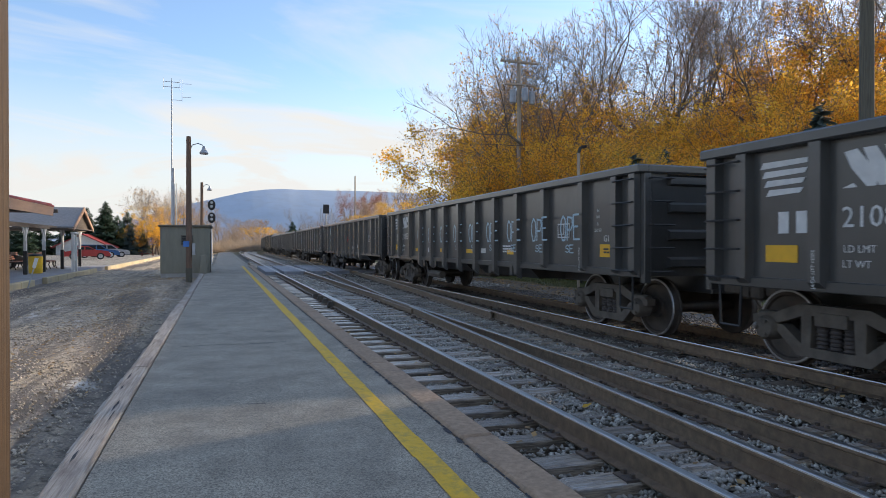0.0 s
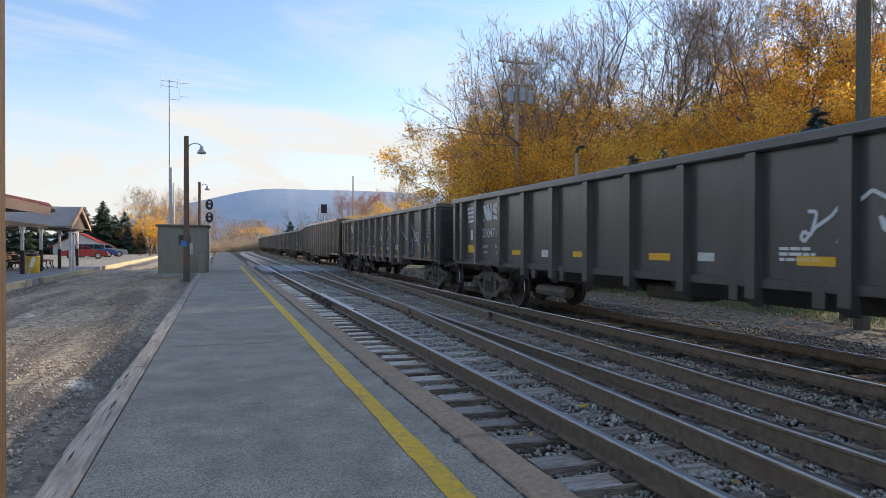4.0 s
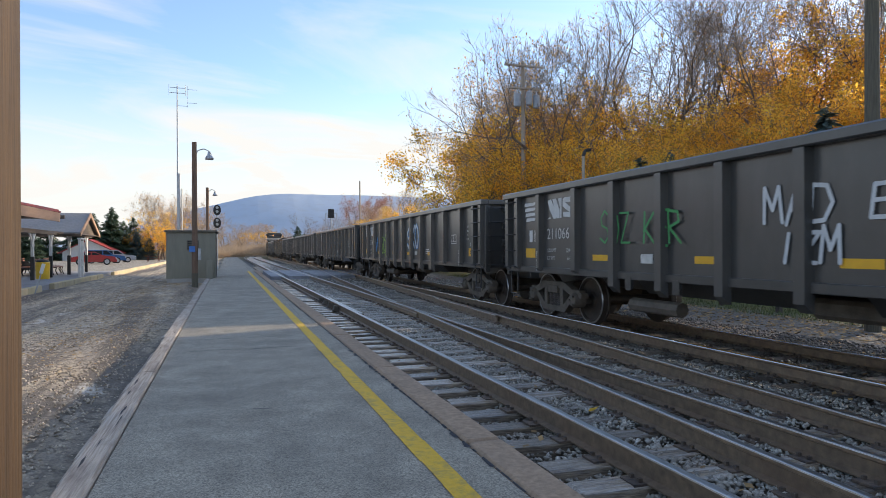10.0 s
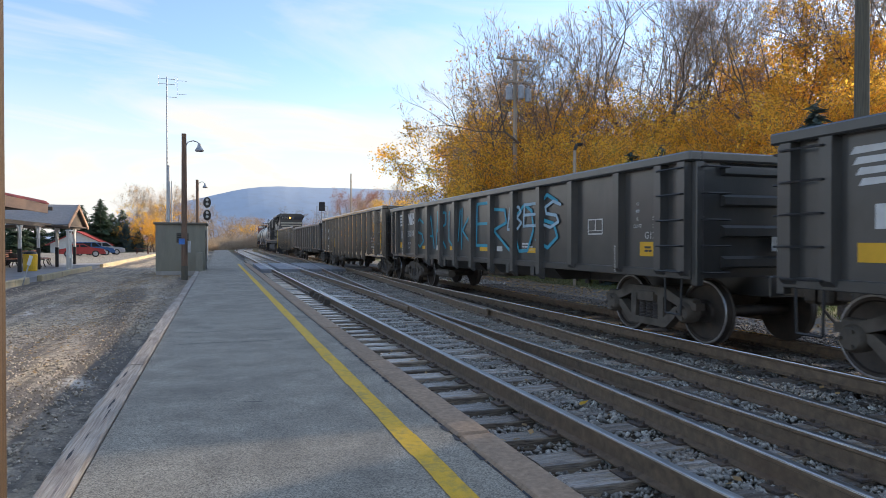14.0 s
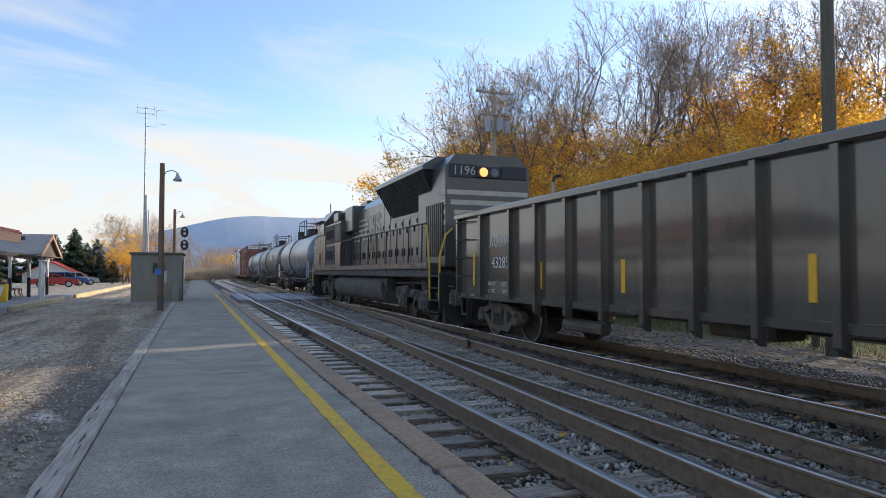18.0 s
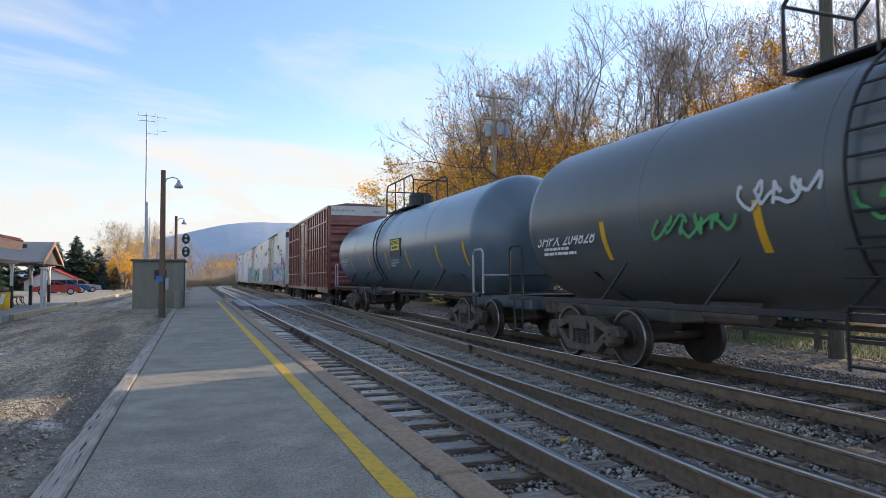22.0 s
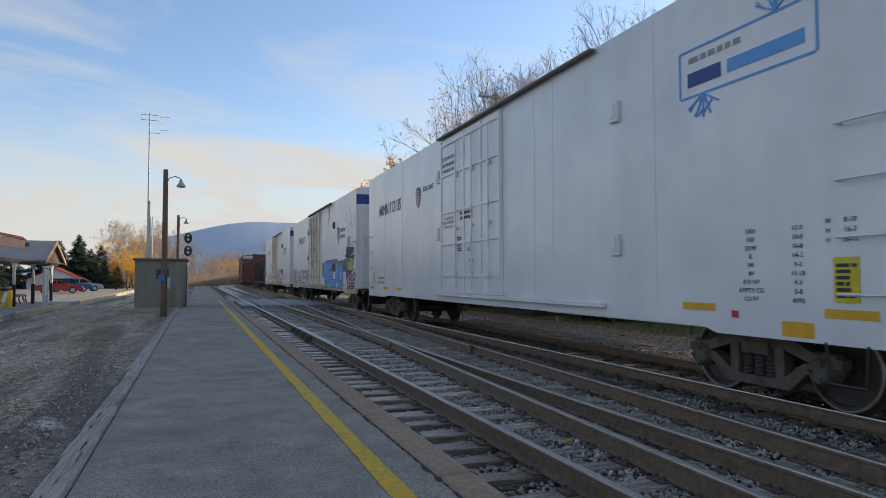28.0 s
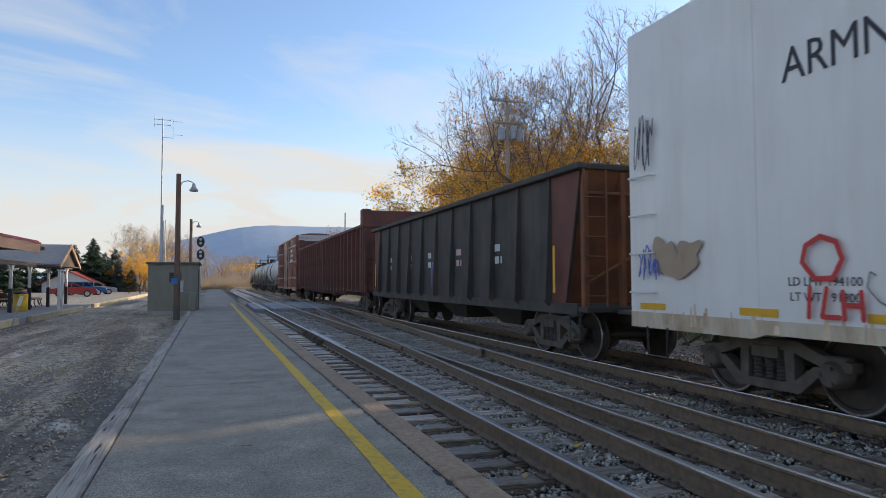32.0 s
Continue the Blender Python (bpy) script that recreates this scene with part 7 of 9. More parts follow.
    for k in range(3):
        y = -3.4 + 3.4 * k
        part("hopper_bay", MB().add([(-1.1, y - 1.4, z0), (1.1, y - 1.4, z0), (1.1, y + 1.4, z0), (-1.1, y + 1.4, z0), (-.7, y - .5, .45), (.7, y - .5, .45), (.7, y + .5, .45), (-.7, y + .5, .45)],
                                    [(0, 1, 2, 3), (4, 5, 6, 7), (0, 1, 5, 4), (1, 2, 6, 5), (2, 3, 7, 6), (3, 0, 4, 7)]), M_hopper, car)
    for y, c_, w in ((5.2, M_lettering, .5), (2.6, GRAF["rose"], .5), (.6, M_lettering, .4), (-1.9, GRAF["rose"], .6), (-4.3, M_lettering, .4)):
        bars(car, -x - .004, y, 2.2, w, .16, 2, c_)
    strip(car, -x - .004, .2, .55, 1.3, 1.9, GRAF["cobalt"], "blue_panel", "blue panel")
    finish_car(car, L, h - 1.9, wheels)
    return car, wheels


hp, hpw = hopper(17.0, 16.0)
place(hp, hpw, 489.0, 17.2)

# ---- locomotive, running with its long hood first ----
def locomotive():
    L = 22.2
    car, wheels = thing("locomotive", "black diesel locomotive with cream stripes, long hood leading", "locomotive", "cars of the train"), []
    h = L / 2 - .6
    part("frame", MB().box(-1.50, 1.50, -h + .9, h - .9, 1.32, 1.55, .02).box(-.6, .6, -h, h, .95, 1.34, .03), M_locodust, car, "dusty underframe")
    part("walkway", MB().box(-1.55, 1.55, -h + .9, h - .9, 1.55, 1.72, .01), M_loco, car)
    part("walkway_edge", MB().box(-1.57, -1.552, -h + .9, h - .9, 1.60, 1.73).box(1.552, 1.57, -h + .9, h - .9, 1.60, 1.73), M_locosill, car, "rust-tan walkway edge")
    hx = 1.0
    part("hood", MB().sweep([(-hx, 1.62), (hx, 1.62), (hx, 4.05), (.62, 4.42), (-.62, 4.42), (-hx, 4.05)], "y", -h + .8, 2.5), M_loco, car)
    part("rear_hood", MB().sweep([(-1.25, 1.62), (1.25, 1.62), (1.25, 4.30), (.95, 4.66), (-.95, 4.66), (-1.25, 4.30)], "y", -h + .32, -h + 2.6), M_loco, car)
    # flared radiator section over the hood
    part("radiator", MB().add([(-1.02, -8.9, 3.35), (1.02, -8.9, 3.35), (1.56, -9.2, 4.36), (-1.56, -9.2, 4.36), (-1.02, -4.3, 3.35), (1.02, -4.3, 3.35), (1.56, -3.95, 4.36), (-1.56, -3.95, 4.36)],
                              [(0, 1, 2, 3), (4, 5, 6, 7), (0, 4, 7, 3), (1, 5, 6, 2), (0, 1, 5, 4), (3, 2, 6, 7)]), M_grille, car, "dark sloping radiator screen")
    part("radiator_cap", MB().sweep([(-1.58, 4.34), (1.58, 4.34), (1.58, 4.46), (1.15, 4.72), (-1.15, 4.72), (-1.58, 4.46)], "y", -9.25, -3.9), M_loco, car)
    grid = MB()
    for k in range(22):
        y = -9.0 + k * .228
        grid.add([(-1.05, y, 3.36), (-1.05, y + .03, 3.36), (-1.585, y + .03, 4.34), (-1.585, y, 4.34), (-1.02, y, 3.36), (-1.02, y + .03, 3.36), (-1.555, y + .03, 4.34), (-1.555, y, 4.34)],
                 [(0, 1, 2, 3), (0, 1, 5, 4), (0, 3, 7, 4), (1, 2, 6, 5)])
    stuff("radiator_slats", grid, M_loco, car)
    # hood doors with latches
    for i in range(12):
        y = -7.2 + i * .80
        d = part("hood_door", MB().box(-hx - .022, -hx + .002, y + .02, y + .78, 1.75, 3.25 if y < -4.0 else 3.95, .008), M_loco, car)
        stuff("latch", MB().box(-hx - .05, -hx - .02, y + .10, y + .16, 2.0, 2.25).box(-hx - .05, -hx - .02, y + .62, y + .68, 2.0, 2.25).box(-hx - .05, -hx - .02, y + .38, y + .44, 2.75, 2.95).box(-hx - .045, -hx - .02, y + .1, y + .15, 3.0, 3.15), M_blacksteel, d)
    part("intake_grille", MB().box(-1.275, -1.245, -h + .45, -h + 1.85, 1.9, 3.35), M_grille, car, "dark barred grille")
    gb = MB()
    for k in range(9):
        gb.box(-1.29, -1.27, -h + .5 + k * .16, -h + .54 + k * .16, 1.9, 3.35)
    stuff("grille_bar", gb, M_loco, car)
    # rear face: stripes, number boards and headlight
    e = -h + .32
    for k in range(4):
        z = 3.55 - k * .27
        part("stripe", MB().box(-1.20 + .1 * k, 1.20 - .1 * k, e - .008, e, z, z + .13), M_cream, car, "cream stripe")
        part("stripe", MB().box(-1.258, -1.25, e, e + .5 - .1 * k, z, z + .13), M_cream, car, "cream stripe")
    part("headlight_housing", MB().box(-.36, .36, e - .07, e + .02, 4.02, 4.34, .02), M_blacksteel, car)
    for x in (-.16, .16):
        part("headlight", MB().lathe([(e - .10, .03), (e - .095, .115), (e - .06, .13)], "y", 16, (x, 0, 4.18)), M_amber if x < 0 else M_winglass, car, "lit amber headlight" if x < 0 else "")
    for a in (-1.15, .38):
        part("number_board", MB().box(a, a + .78, e - .034, e, 4.02, 4.38, .01), M_blackletter, car)
    end_text("1196", .34, M_cream, car, -.72, e - .037, 4.20)
    # cab, nose and the wide equipment body behind the cab
    part("equipment_body", MB().box(-1.5, 1.5, 2.4, 6.2, 1.62, 3.76, .02), M_loco, car)
    part("upper_body", MB().sweep([(-1.12, 3.75), (1.12, 3.75), (1.12, 4.2), (.9, 4.42), (-.9, 4.42), (-1.12, 4.2)], "y", 2.4, 6.2), M_loco, car)
    part("cooling_unit", MB().box(-1.48, -1.1, 3.15, 4.25, 3.77, 4.20, .05), M_loco, car)
    for a, b in ((4.5, 5.3), (5.4, 6.1)):
        part("upper_panel", MB().box(-1.14, -1.118, a, b, 3.82, 4.16, .01), M_blacksteel, car)
    for z in (1.82, 2.80):
        part("filter_panel", MB().box(-1.53, -1.498, 3.75, 6.05, z, z + .88, .012), M_locodust, car, "dusty panel")
        part("filter_grille", MB().box(-1.54, -1.528, 4.0, 5.8, z + .22, z + .64), M_grille, car, "black filter grille")
        fb = MB()
        for k in range(18):
            fb.box(-1.546, -1.538, 4.03 + k * .1, 4.055 + k * .1, z + .22, z + .64)
        stuff("filter_bar", fb, M_grille, car)
    part("side_panel", MB().box(-1.52, -1.498, 2.50, 3.66, 1.80, 2.72, .012), M_loco, car)
    part("ribbed_grille", MB().box(-1.515, -1.498, 2.50, 3.60, 2.82, 3.66), M_grille, car, "dark ribbed grille")
    gb = MB()
    for k in range(14):
        gb.box(-1.53, -1.514, 2.53 + k * .078, 2.56 + k * .078, 2.84, 3.64)
    stuff("grille_bar", gb, M_loco, car)
    cab = part("cab", MB().sweep([(-1.52, 1.62), (1.52, 1.62), (1.52, 3.95), (1.05, 4.55), (-1.05, 4.55), (-1.52, 3.95)], "y", 6.2, 8.5), M_loco, car)
    part("window_frame", MB().box(-1.545, -1.515, 6.35, 8.35, 3.30, 3.95, .01), M_blacksteel, cab)
    for a, b in ((6.45, 7.05), (7.11, 7.65), (7.71, 8.25)):
        part("window_pane", MB().box(-1.552, -1.543, a, b, 3.36, 3.89), M_winglass, cab)
    part("sun_visor", MB().box(-1.75, -1.5, 6.3, 8.4, 3.98, 4.02, .01), M_blacksteel, cab)
    part("cab_door", MB().box(-1.532, -1.518, 7.0, 8.3, 1.72, 2.55, .01), M_loco, cab)
    lou = MB()
    for k in range(5):
        lou.box(-1.545, -1.53, 7.35, 7.8, 1.85 + k * .12, 1.95 + k * .12)
    stuff("louvre", lou, M_grille, cab)
    side_text("1196", .44, M_cream, cab, -1.524, 7.5, 3.08)
    part("nose", MB().sweep([(8.5, 1.62), (9.65, 1.62), (9.65, 2.9), (9.35, 3.25), (8.5, 3.30)], "x", -1.5, 1.5), M_loco, car)
    for k in range(5):
        part("stripe", MB().box(-1.512, -1.50, 9.1 + .06 * k, 9.64, 2.72 - k * .2, 2.82 - k * .2), M_cream, car, "cream stripe")
    part("blower_housing", MB().box(-1.32, 1.32, .9, 2.4, 3.2, 4.3, .05), M_loco, car)
    part("exhaust_stack", MB().box(-.5, .5, -.9, .3, 4.4, 4.62, .03), M_loco, car)
    part("roof_hatch", MB().box(-.62, .62, 1.2, 2.4, 4.4, 4.56, .03), M_loco, car)
    part("horn", MB().lathe([(-1.4, .03), (-1.2, .035), (-1.05, .10)], "y", 10, (-.3, 0, 4.72)).lathe([(-1.4, .03), (-1.2, .035), (-1.0, .08)], "y", 10, (-.1, 0, 4.72)).lathe([(-1.4, .03), (-1.55, .035), (-1.75, .09)], "y", 10, (-.2, 0, 4.72)).tube((-.2, -1.4, 4.4), (-.2, -1.4, 4.75), .03), M_blacksteel, car)
    # side emblem as plain angular shapes
    mb = MB()
    xs = -hx - .03
    for k in range(5):
        z = 3.62 - k * .2
        mb.add([(xs - .004, 2.0 - .05 * k, z), (xs - .004, -.55 - .12 * k, z + .03), (xs - .004, -.55 - .12 * k, z - .05), (xs - .004, 2.0 - .05 * k, z - .06)], [(0, 1, 2, 3)])
    part("emblem_stripes", mb, M_cream, car, "cream slanted stripes")
    block_emblem(car, xs, -.75, 2.92, 1.95, .78, M_cream)
    bars(car, xs, -1.42, 2.66, 2.0, .17, 2, M_locosill, 0)
    # fuel tank, air tank, trucks
    part("fuel_tank", MB().sweep([(-1.48, .72), (-1.50, .95), (-1.44, 1.15), (-1.28, 1.26), (1.28, 1.26), (1.44, 1.15), (1.50, .95), (1.48, .72), (1.38, .52), (1.12, .38), (.8, .34), (-.8, .34), (-1.12, .38), (-1.38, .52)], "y", -4.5, 3.8), M_locodust, car, "dust-coated fuel tank", True)
    part("air_reservoir", MB().tube((-1.25, -4.9, 1.12), (-1.25, -4.5, 1.12), .16, n=14).path([(-1.4, -5.0, 1.2), (-1.42, -4.9, .8), (-1.4, -4.7, .55), (-1.38, -4.4, .55)], .03), M_locodust, car)
    wr = .533
    ws = MB()
    for s in (-1, 1):
        x = s * .7525
        ws.lathe([(x - s * .085, .30), (x - s * .085, .555), (x - s * .05, .56), (x - s * .04, wr), (x + s * .06, wr - .008), (x + s * .06, .45), (x + s * .03, .43), (x + s * .02, .2), (x + s * .07, .17), (x + s * .07, .1)], "x", 32)
    ws.lathe([(-1.15, .08), (-1.15, .09), (1.15, .09), (1.15, .08)], "x", 12)
    wsm = ws.mesh("wheelset", M_wheel, True)
    for c in (-1, 1):
        yc = -8.1 if c < 0 else 6.05
        t = part("truck", MB().box(-.8, .8, yc - .5, yc + .5, .62, 1.2, .05), M_locodust, car, "dusty three-axle truck")
        for s in (-1, 1):
            fr = MB()
            x0, x1 = s * 1.10 - .09, s * 1.10 + .09
            fr.sweep([(yc - 2.75, .62), (yc - 2.75, .98), (yc - 1.6, 1.05), (yc - 1.2, .90), (yc + 1.2, .90), (yc + 1.6, 1.05), (yc + 2.75, .98), (yc + 2.75, .62), (yc + 2.3, .55), (yc + 1.4, .70), (yc - 1.4, .70), (yc - 2.3, .55)], "x", x0, x1)
            for k in (-1, 0, 1):
                ya = yc + k * 2.05
                fr.box(min(s * 1.02, s * 1.25), max(s * 1.02, s * 1.25), ya - .24, ya + .24, .34, .72, .04)
                fr.lathe([(s * 1.2, .16), (s * 1.28, .15), (s * 1.30, .08)], "x", 14, (0, ya, wr))
                for q in (-.42, .42):
                    fr.lathe([(.62 + .05 * j, .10 + .015 * (j % 2)) for j in range(7)], "z", 10, (s * 1.18, ya + q, 0))
            part("side_frame", fr, M_locodust, t)
            gear = MB()
            for k in (-1.45, -.6, .6, 1.45):
                gear.tube((s * 1.22, yc + k - .2, .86), (s * 1.22, yc + k + .2, .86), .10, n=12)
                gear.path([(s * 1.2, yc + k, .8), (s * 1.24, yc + k + .1, .45), (s * 1.2, yc + k + .05, .32)], .035)
            gear.path([(s * 1.22, yc - 2.6, 1.1), (s * 1.25, yc - .9, 1.12), (s * 1.25, yc + .9, 1.14), (s * 1.22, yc + 2.6, 1.1)], .022)
            part("brake_cylinder", gear, M_locodust, t)
            part("secondary_spring", MB().lathe([(.92 + .04 * j, .15 + .02 * (j % 2)) for j in range(10)], "z", 12, (s * 1.05, yc, 0)), M_locodust, t)
        for k in (-1, 0, 1):
            w = part("wheelset", wsm, None, car)
            w.location = (0, yc + k * 2.05, wr)
            wheels.append(w.name)
    # ends: step wells, handrails, coupler, plow
    for s in (-1, 1):
        e = s * (h - .9)
        for x in (-1, 1):
            st = MB()
            st.box(min(x * 1.10, x * 1.14), max(x * 1.10, x * 1.14), min(e, e + s * .74), max(e, e + s * .74), .3, 1.5)
            st.box(min(x * 1.12, x * 1.52), max(x * 1.12, x * 1.52), min(e - s * .03, e), max(e - s * .03, e), .3, 1.5)
            well = part("step_well", st, M_blacksteel, car)
            for k in range(4):
                part("step", MB().box(min(x * 1.14, x * 1.5), max(x * 1.14, x * 1.5), min(e, e + s * .72), max(e, e + s * .72), .38 + k * .32, .42 + k * .32), M_blacksteel, well)
            part("grab_rail", MB().path([(x * 1.5, e + s * .05, .7), (x * 1.5, e + s * .02, 1.6), (x * 1.48, e - s * .25, 2.75), (x * 1.45, e - s * .55, 2.80)], .026), M_yellowrail, car, "yellow grab rail")
            part("grab_rail", MB().path([(x * 1.48, e + s * .72, .75), (x * 1.46, e + s * .74, 1.9), (x * 1.30, e + s * .74, 2.45), (x * 1.1, e + s * .7, 2.62)], .026), M_yellowrail, car, "yellow grab rail")
        part("end_plate", MB().box(-1.5, 1.5, min(e + s * .74, e + s * .80), max(e + s * .74, e + s * .80), .45, 1.45, .02), M_blacksteel, car)
        part("plow", MB().sweep([(e + s * .8, .18), (e + s * 1.02, .14), (e + s * .86, .75), (e + s * .8, .75)], "x", -1.4, 1.4), M_blacksteel, car)
        part("coupler", coupler_mesh(s, L), None, car)
    rail = MB()
    pts = [(-1.5, -h + 1.2, 2.82), (-1.5, 2.4, 2.82)]
    rail.path(pts, .022)
    rail.path([(1.5, -h + 1.5, 2.72), (1.5, 2.4, 2.72)], .022)
    part("handrail", rail, M_blacksteel, car)
    for k in range(10):
        y = -h + 1.5 + k * 1.26
        part("stanchion", MB().tube((-1.53, y, 1.5), (-1.5, y, 2.82), .02, n=6), M_blacksteel, car)
    return car, wheels


lc, lcw = locomotive()
place(lc, lcw, 285.3, 22.3)

# ---- surroundings ----
def post_lamp(x, y, ztop, zlamp, reach, label):
    t = thing("platform_lamp", label, "lamp post", "lamps along the platform", pose(x, y, 0))
    part("pole", MB().tube((0, 0, -.35), (0, 0, ztop), .135, .10, 12), M_polebrown, t)
    part("arm", MB().path([(0.05, 0, zlamp - .05), (.15, 0, zlamp + .16), (reach * .6, 0, zlamp + .24), (reach * .9, 0, zlamp + .18), (reach, 0, zlamp + .08)], .022), M_galv, t)
    part("head", MB().lathe([(zlamp - .22, .17), (zlamp - .16, .19), (zlamp - .02, .09), (zlamp + .10, .06), (zlamp + .14, .02)], "z", 14, (reach, 0, 0)), M_galv, t, "grey metal lamp head")
    return t


l1 = post_lamp(-4.38, 30.5, 6.14, 5.62, .62, "dark wooden pole carrying a small grey lamp")
part("pole_foot", MB().tube((0, 0, -.34), (0, 0, .42), .14, .137, 12), M_poledark, l1, "dark creosoted foot")
part("conduit_box", MB().box(.14, .26, -.2, 0, 1.0, 1.5, .01), M_galv, l1)
part("notice", MB().box(-.22, .02, -.16, -.14, 1.35, 1.60), M_blueplate, l1, "small blue sign")
post_lamp(-4.61, 52, 6.08, 5.70, .55, "distant wooden pole with a small grey lamp")

post = solid("shelter_post", MB().box(-3.37, -3.205, 1.45, 1.61, -.3, 4.2, .012), M_woodpost, "brown grained wooden shelter post", "post")

shed = thing("shed", "olive-grey metal equipment shed with a flat roof", "shed")
part("wall", MB().box(-5.86, -3.62, 34.1, 37.4, .05, 2.30), M_shed, shed)
seam = MB()
for k in range(9):
    x = -5.80 + k * .26
    seam.box(x - .012, x + .012, 34.09, 34.1, .05, 2.28)
part("siding_seam", seam, M_shed, shed)
part("roof", MB().box(-5.96, -3.52, 33.98, 37.5, 2.30, 2.40, .02), M_shedtrim, shed)
part("base", MB().box(-5.84, -3.60, 34.12, 37.38, -.3, .05), M_concrete, shed, "pale concrete base")
vent = part("vent", MB().box(-4.93, -4.37, 34.06, 34.1, 1.42, 1.90, .01), M_shedtrim, shed, "dark louvred vent")
for k in range(5):
    part("slat", MB().box(-4.89, -4.41, 34.03, 34.06, 1.48 + k * .085, 1.52 + k * .085), M_blacksteel, vent)
part("door", MB().box(-3.62, -3.58, 34.6, 35.5, .08, 2.05, .01), M_shedtrim, shed)
solid("utility_cabinet", MB().box(-4.02, -3.72, 33.2, 33.7, -.2, .95, .02), M_shed, "small olive utility cabinet beside the shed", "cabinet")

mast = thing("antenna_mast", "tall slim radio mast with yagi antennas", "antenna", m=pose(-6.9, 55, 0))
part("lower_mast", MB().path([(.10, 0, -.3), (.10, 0, 7.4)], .10, 8).path([(.32, 0, -.3), (.32, 0, 6.2)], .05, 6), M_galv, mast)
part("upper_mast", MB().tube((0, 0, -.3), (0, 0, 14.2), .07, .045, 8), M_galv, mast)
an = MB()
for z in (14.1, 13.7):
    an.tube((-.6, 0, z), (.6, 0, z - .03), .02)
for x in (-.6, 0, .6):
    an.tube((x, 0, 13.5), (x, 0, 14.35), .016)
an.tube((0, 0, 12.7), (.75, 0, 12.68), .016).tube((.75, 0, 12.6), (.75, 0, 14.3), .012)
for z in (14.0, 12.95):
    an.tube((.75, 0, z), (1.45, 0, z), .014)
part("antenna", an, M_galv, mast)["kind"] = "stuff"

sig = thing("signal", "black two-headed railway signal on a slim mast", "signal", m=pose(-4.1, 60, 0))
part("mast", MB().tube((0, 0, -.3), (0, 0, 5.3), .07, .06), M_galv, sig)
for z in (4.85, 3.75):
    hd = part("signal_head", MB().sweep([(.32 * math.cos(a), z + .46 * math.sin(a)) for a in [2 * math.pi * i / 16 for i in range(16)]], "y", -.12, -.04), M_blacksteel, sig)
    for dz in (.22, -.12):
        part("hood", MB().lathe([(-.34, .11), (-.12, .12)], "y", 12, (0, 0, z + dz)), M_galv, hd)
part("ladder", MB().path([(-.25, .1, 0), (-.25, .1, 5)], .015).path([(-.5, .1, 0), (-.5, .1, 5)], .015), M_galv, sig)
sig2 = thing("signal", "grey signal mast with caged heads beyond the train", "signal", m=pose(12.8, 110, 0))
part("mast", MB().tube((0, 0, -.3), (0, 0, 8.2), .12, .10), M_galv, sig2)
part("signal_head", MB().box(-.5, .5, -.3, 0, 6.6, 8.1, .05), M_blacksteel, sig2)
part("cage", MB().path([(-.9, -.2, 4.5), (-.9, -.2, 7.4), (.9, -.2, 7.4), (.9, -.2, 4.5)], .05).path([(-.9, -.2, 5.6), (.9, -.2, 5.6)], .05), M_galv, sig2)


def utility_pole(x, y, top, arms, trans, label, r=.16, wood=M_pole):
    t = thing("utility_pole", label, "utility pole", "", pose(x, y, 0))
    part("pole", MB().tube((0, 0, ground_z(x, y) - .5), (0, 0, top), r, r * .7, 12), wood, t)
    for z, w in arms:
        arm = part("crossarm", MB().box(-w, w, -.22, -.10, z - .06, z + .06, .01), M_pole, t)
        ins = MB()
        for q in (-.95, -.5, .5, .95):
            ins.lathe([(z + .06, .03), (z + .12, .06), (z + .18, .035)], "z", 8, (q * w, -.16, 0))
        part("insulators", ins, M_galv, arm)
    for q in trans:
        tr = part("transformer", MB().lathe([(q[1] - .42, .18), (q[1] - .38, .20), (q[1] + .34, .20), (q[1] + .38, .15)], "z", 14, (q[0], -.35, 0)), M_transformer, t, "grey cylindrical transformer")
        part("bushing", MB().tube((q[0], -.35, q[1] + .36), (q[0], -.35, q[1] + .55), .04), M_galv, tr)
    return t


utility_pole(14.0, 36.3, 12.75, ((12.45, 1.28), (11.1, 1.05)), ((-.55, 10.35), (.23, 10.48), (.70, 10.32)), "grey wooden utility pole with crossarms and three transformers")
utility_pole(10.72, 10.9, 13.0, (), (), "thick dark mossy wooden utility pole", .17, M_poledark)
utility_pole(17.7, 110, 13.0, (), (), "bare wooden utility pole", .15)
sm = thing("yard_lamp", "small bent-neck lamp on a slim post", "lamp post", m=pose(11.6, 25, 0))
part("post", MB().tube((0, 0, -.6), (0, 0, 5.4), .07), M_pole, sm)
part("head", MB().path([(0, 0, 5.4), (.1, 0, 5.65), (.32, -.1, 5.68)], .07), M_blacksteel, sm)

# far ridge; its haze is only in its colour
rb = MB()
pts = []
for i in range(121):
    a = i / 120
    x = -900 + 3400 * a
    hgt = 20 + 212 * sstep(-800, 260, x) - 25 * sstep(500, 1500, x) + 8 * noise.noise((x * .004, 0, 3)) + 1.5 * noise.noise((x * .02, 0, 5))
    pts.append((x, hgt))
for (a, b), (c, d) in zip(pts, pts[1:]):
    rb.add([(a, 2500, -30), (c, 2500, -30), (c, 2620, d * .55), (a, 2620, b * .55), (c, 2800, d), (a, 2800, b), (c, 3100, -30), (a, 3100, -30)], [(0, 1, 2, 3), (3, 2, 4, 5), (5, 4, 6, 7)])
solid("backdrop", rb, M_hillfar, "wooded ridge far away, blue haze painted into its colour", "hill", kind="structure", smooth=True)


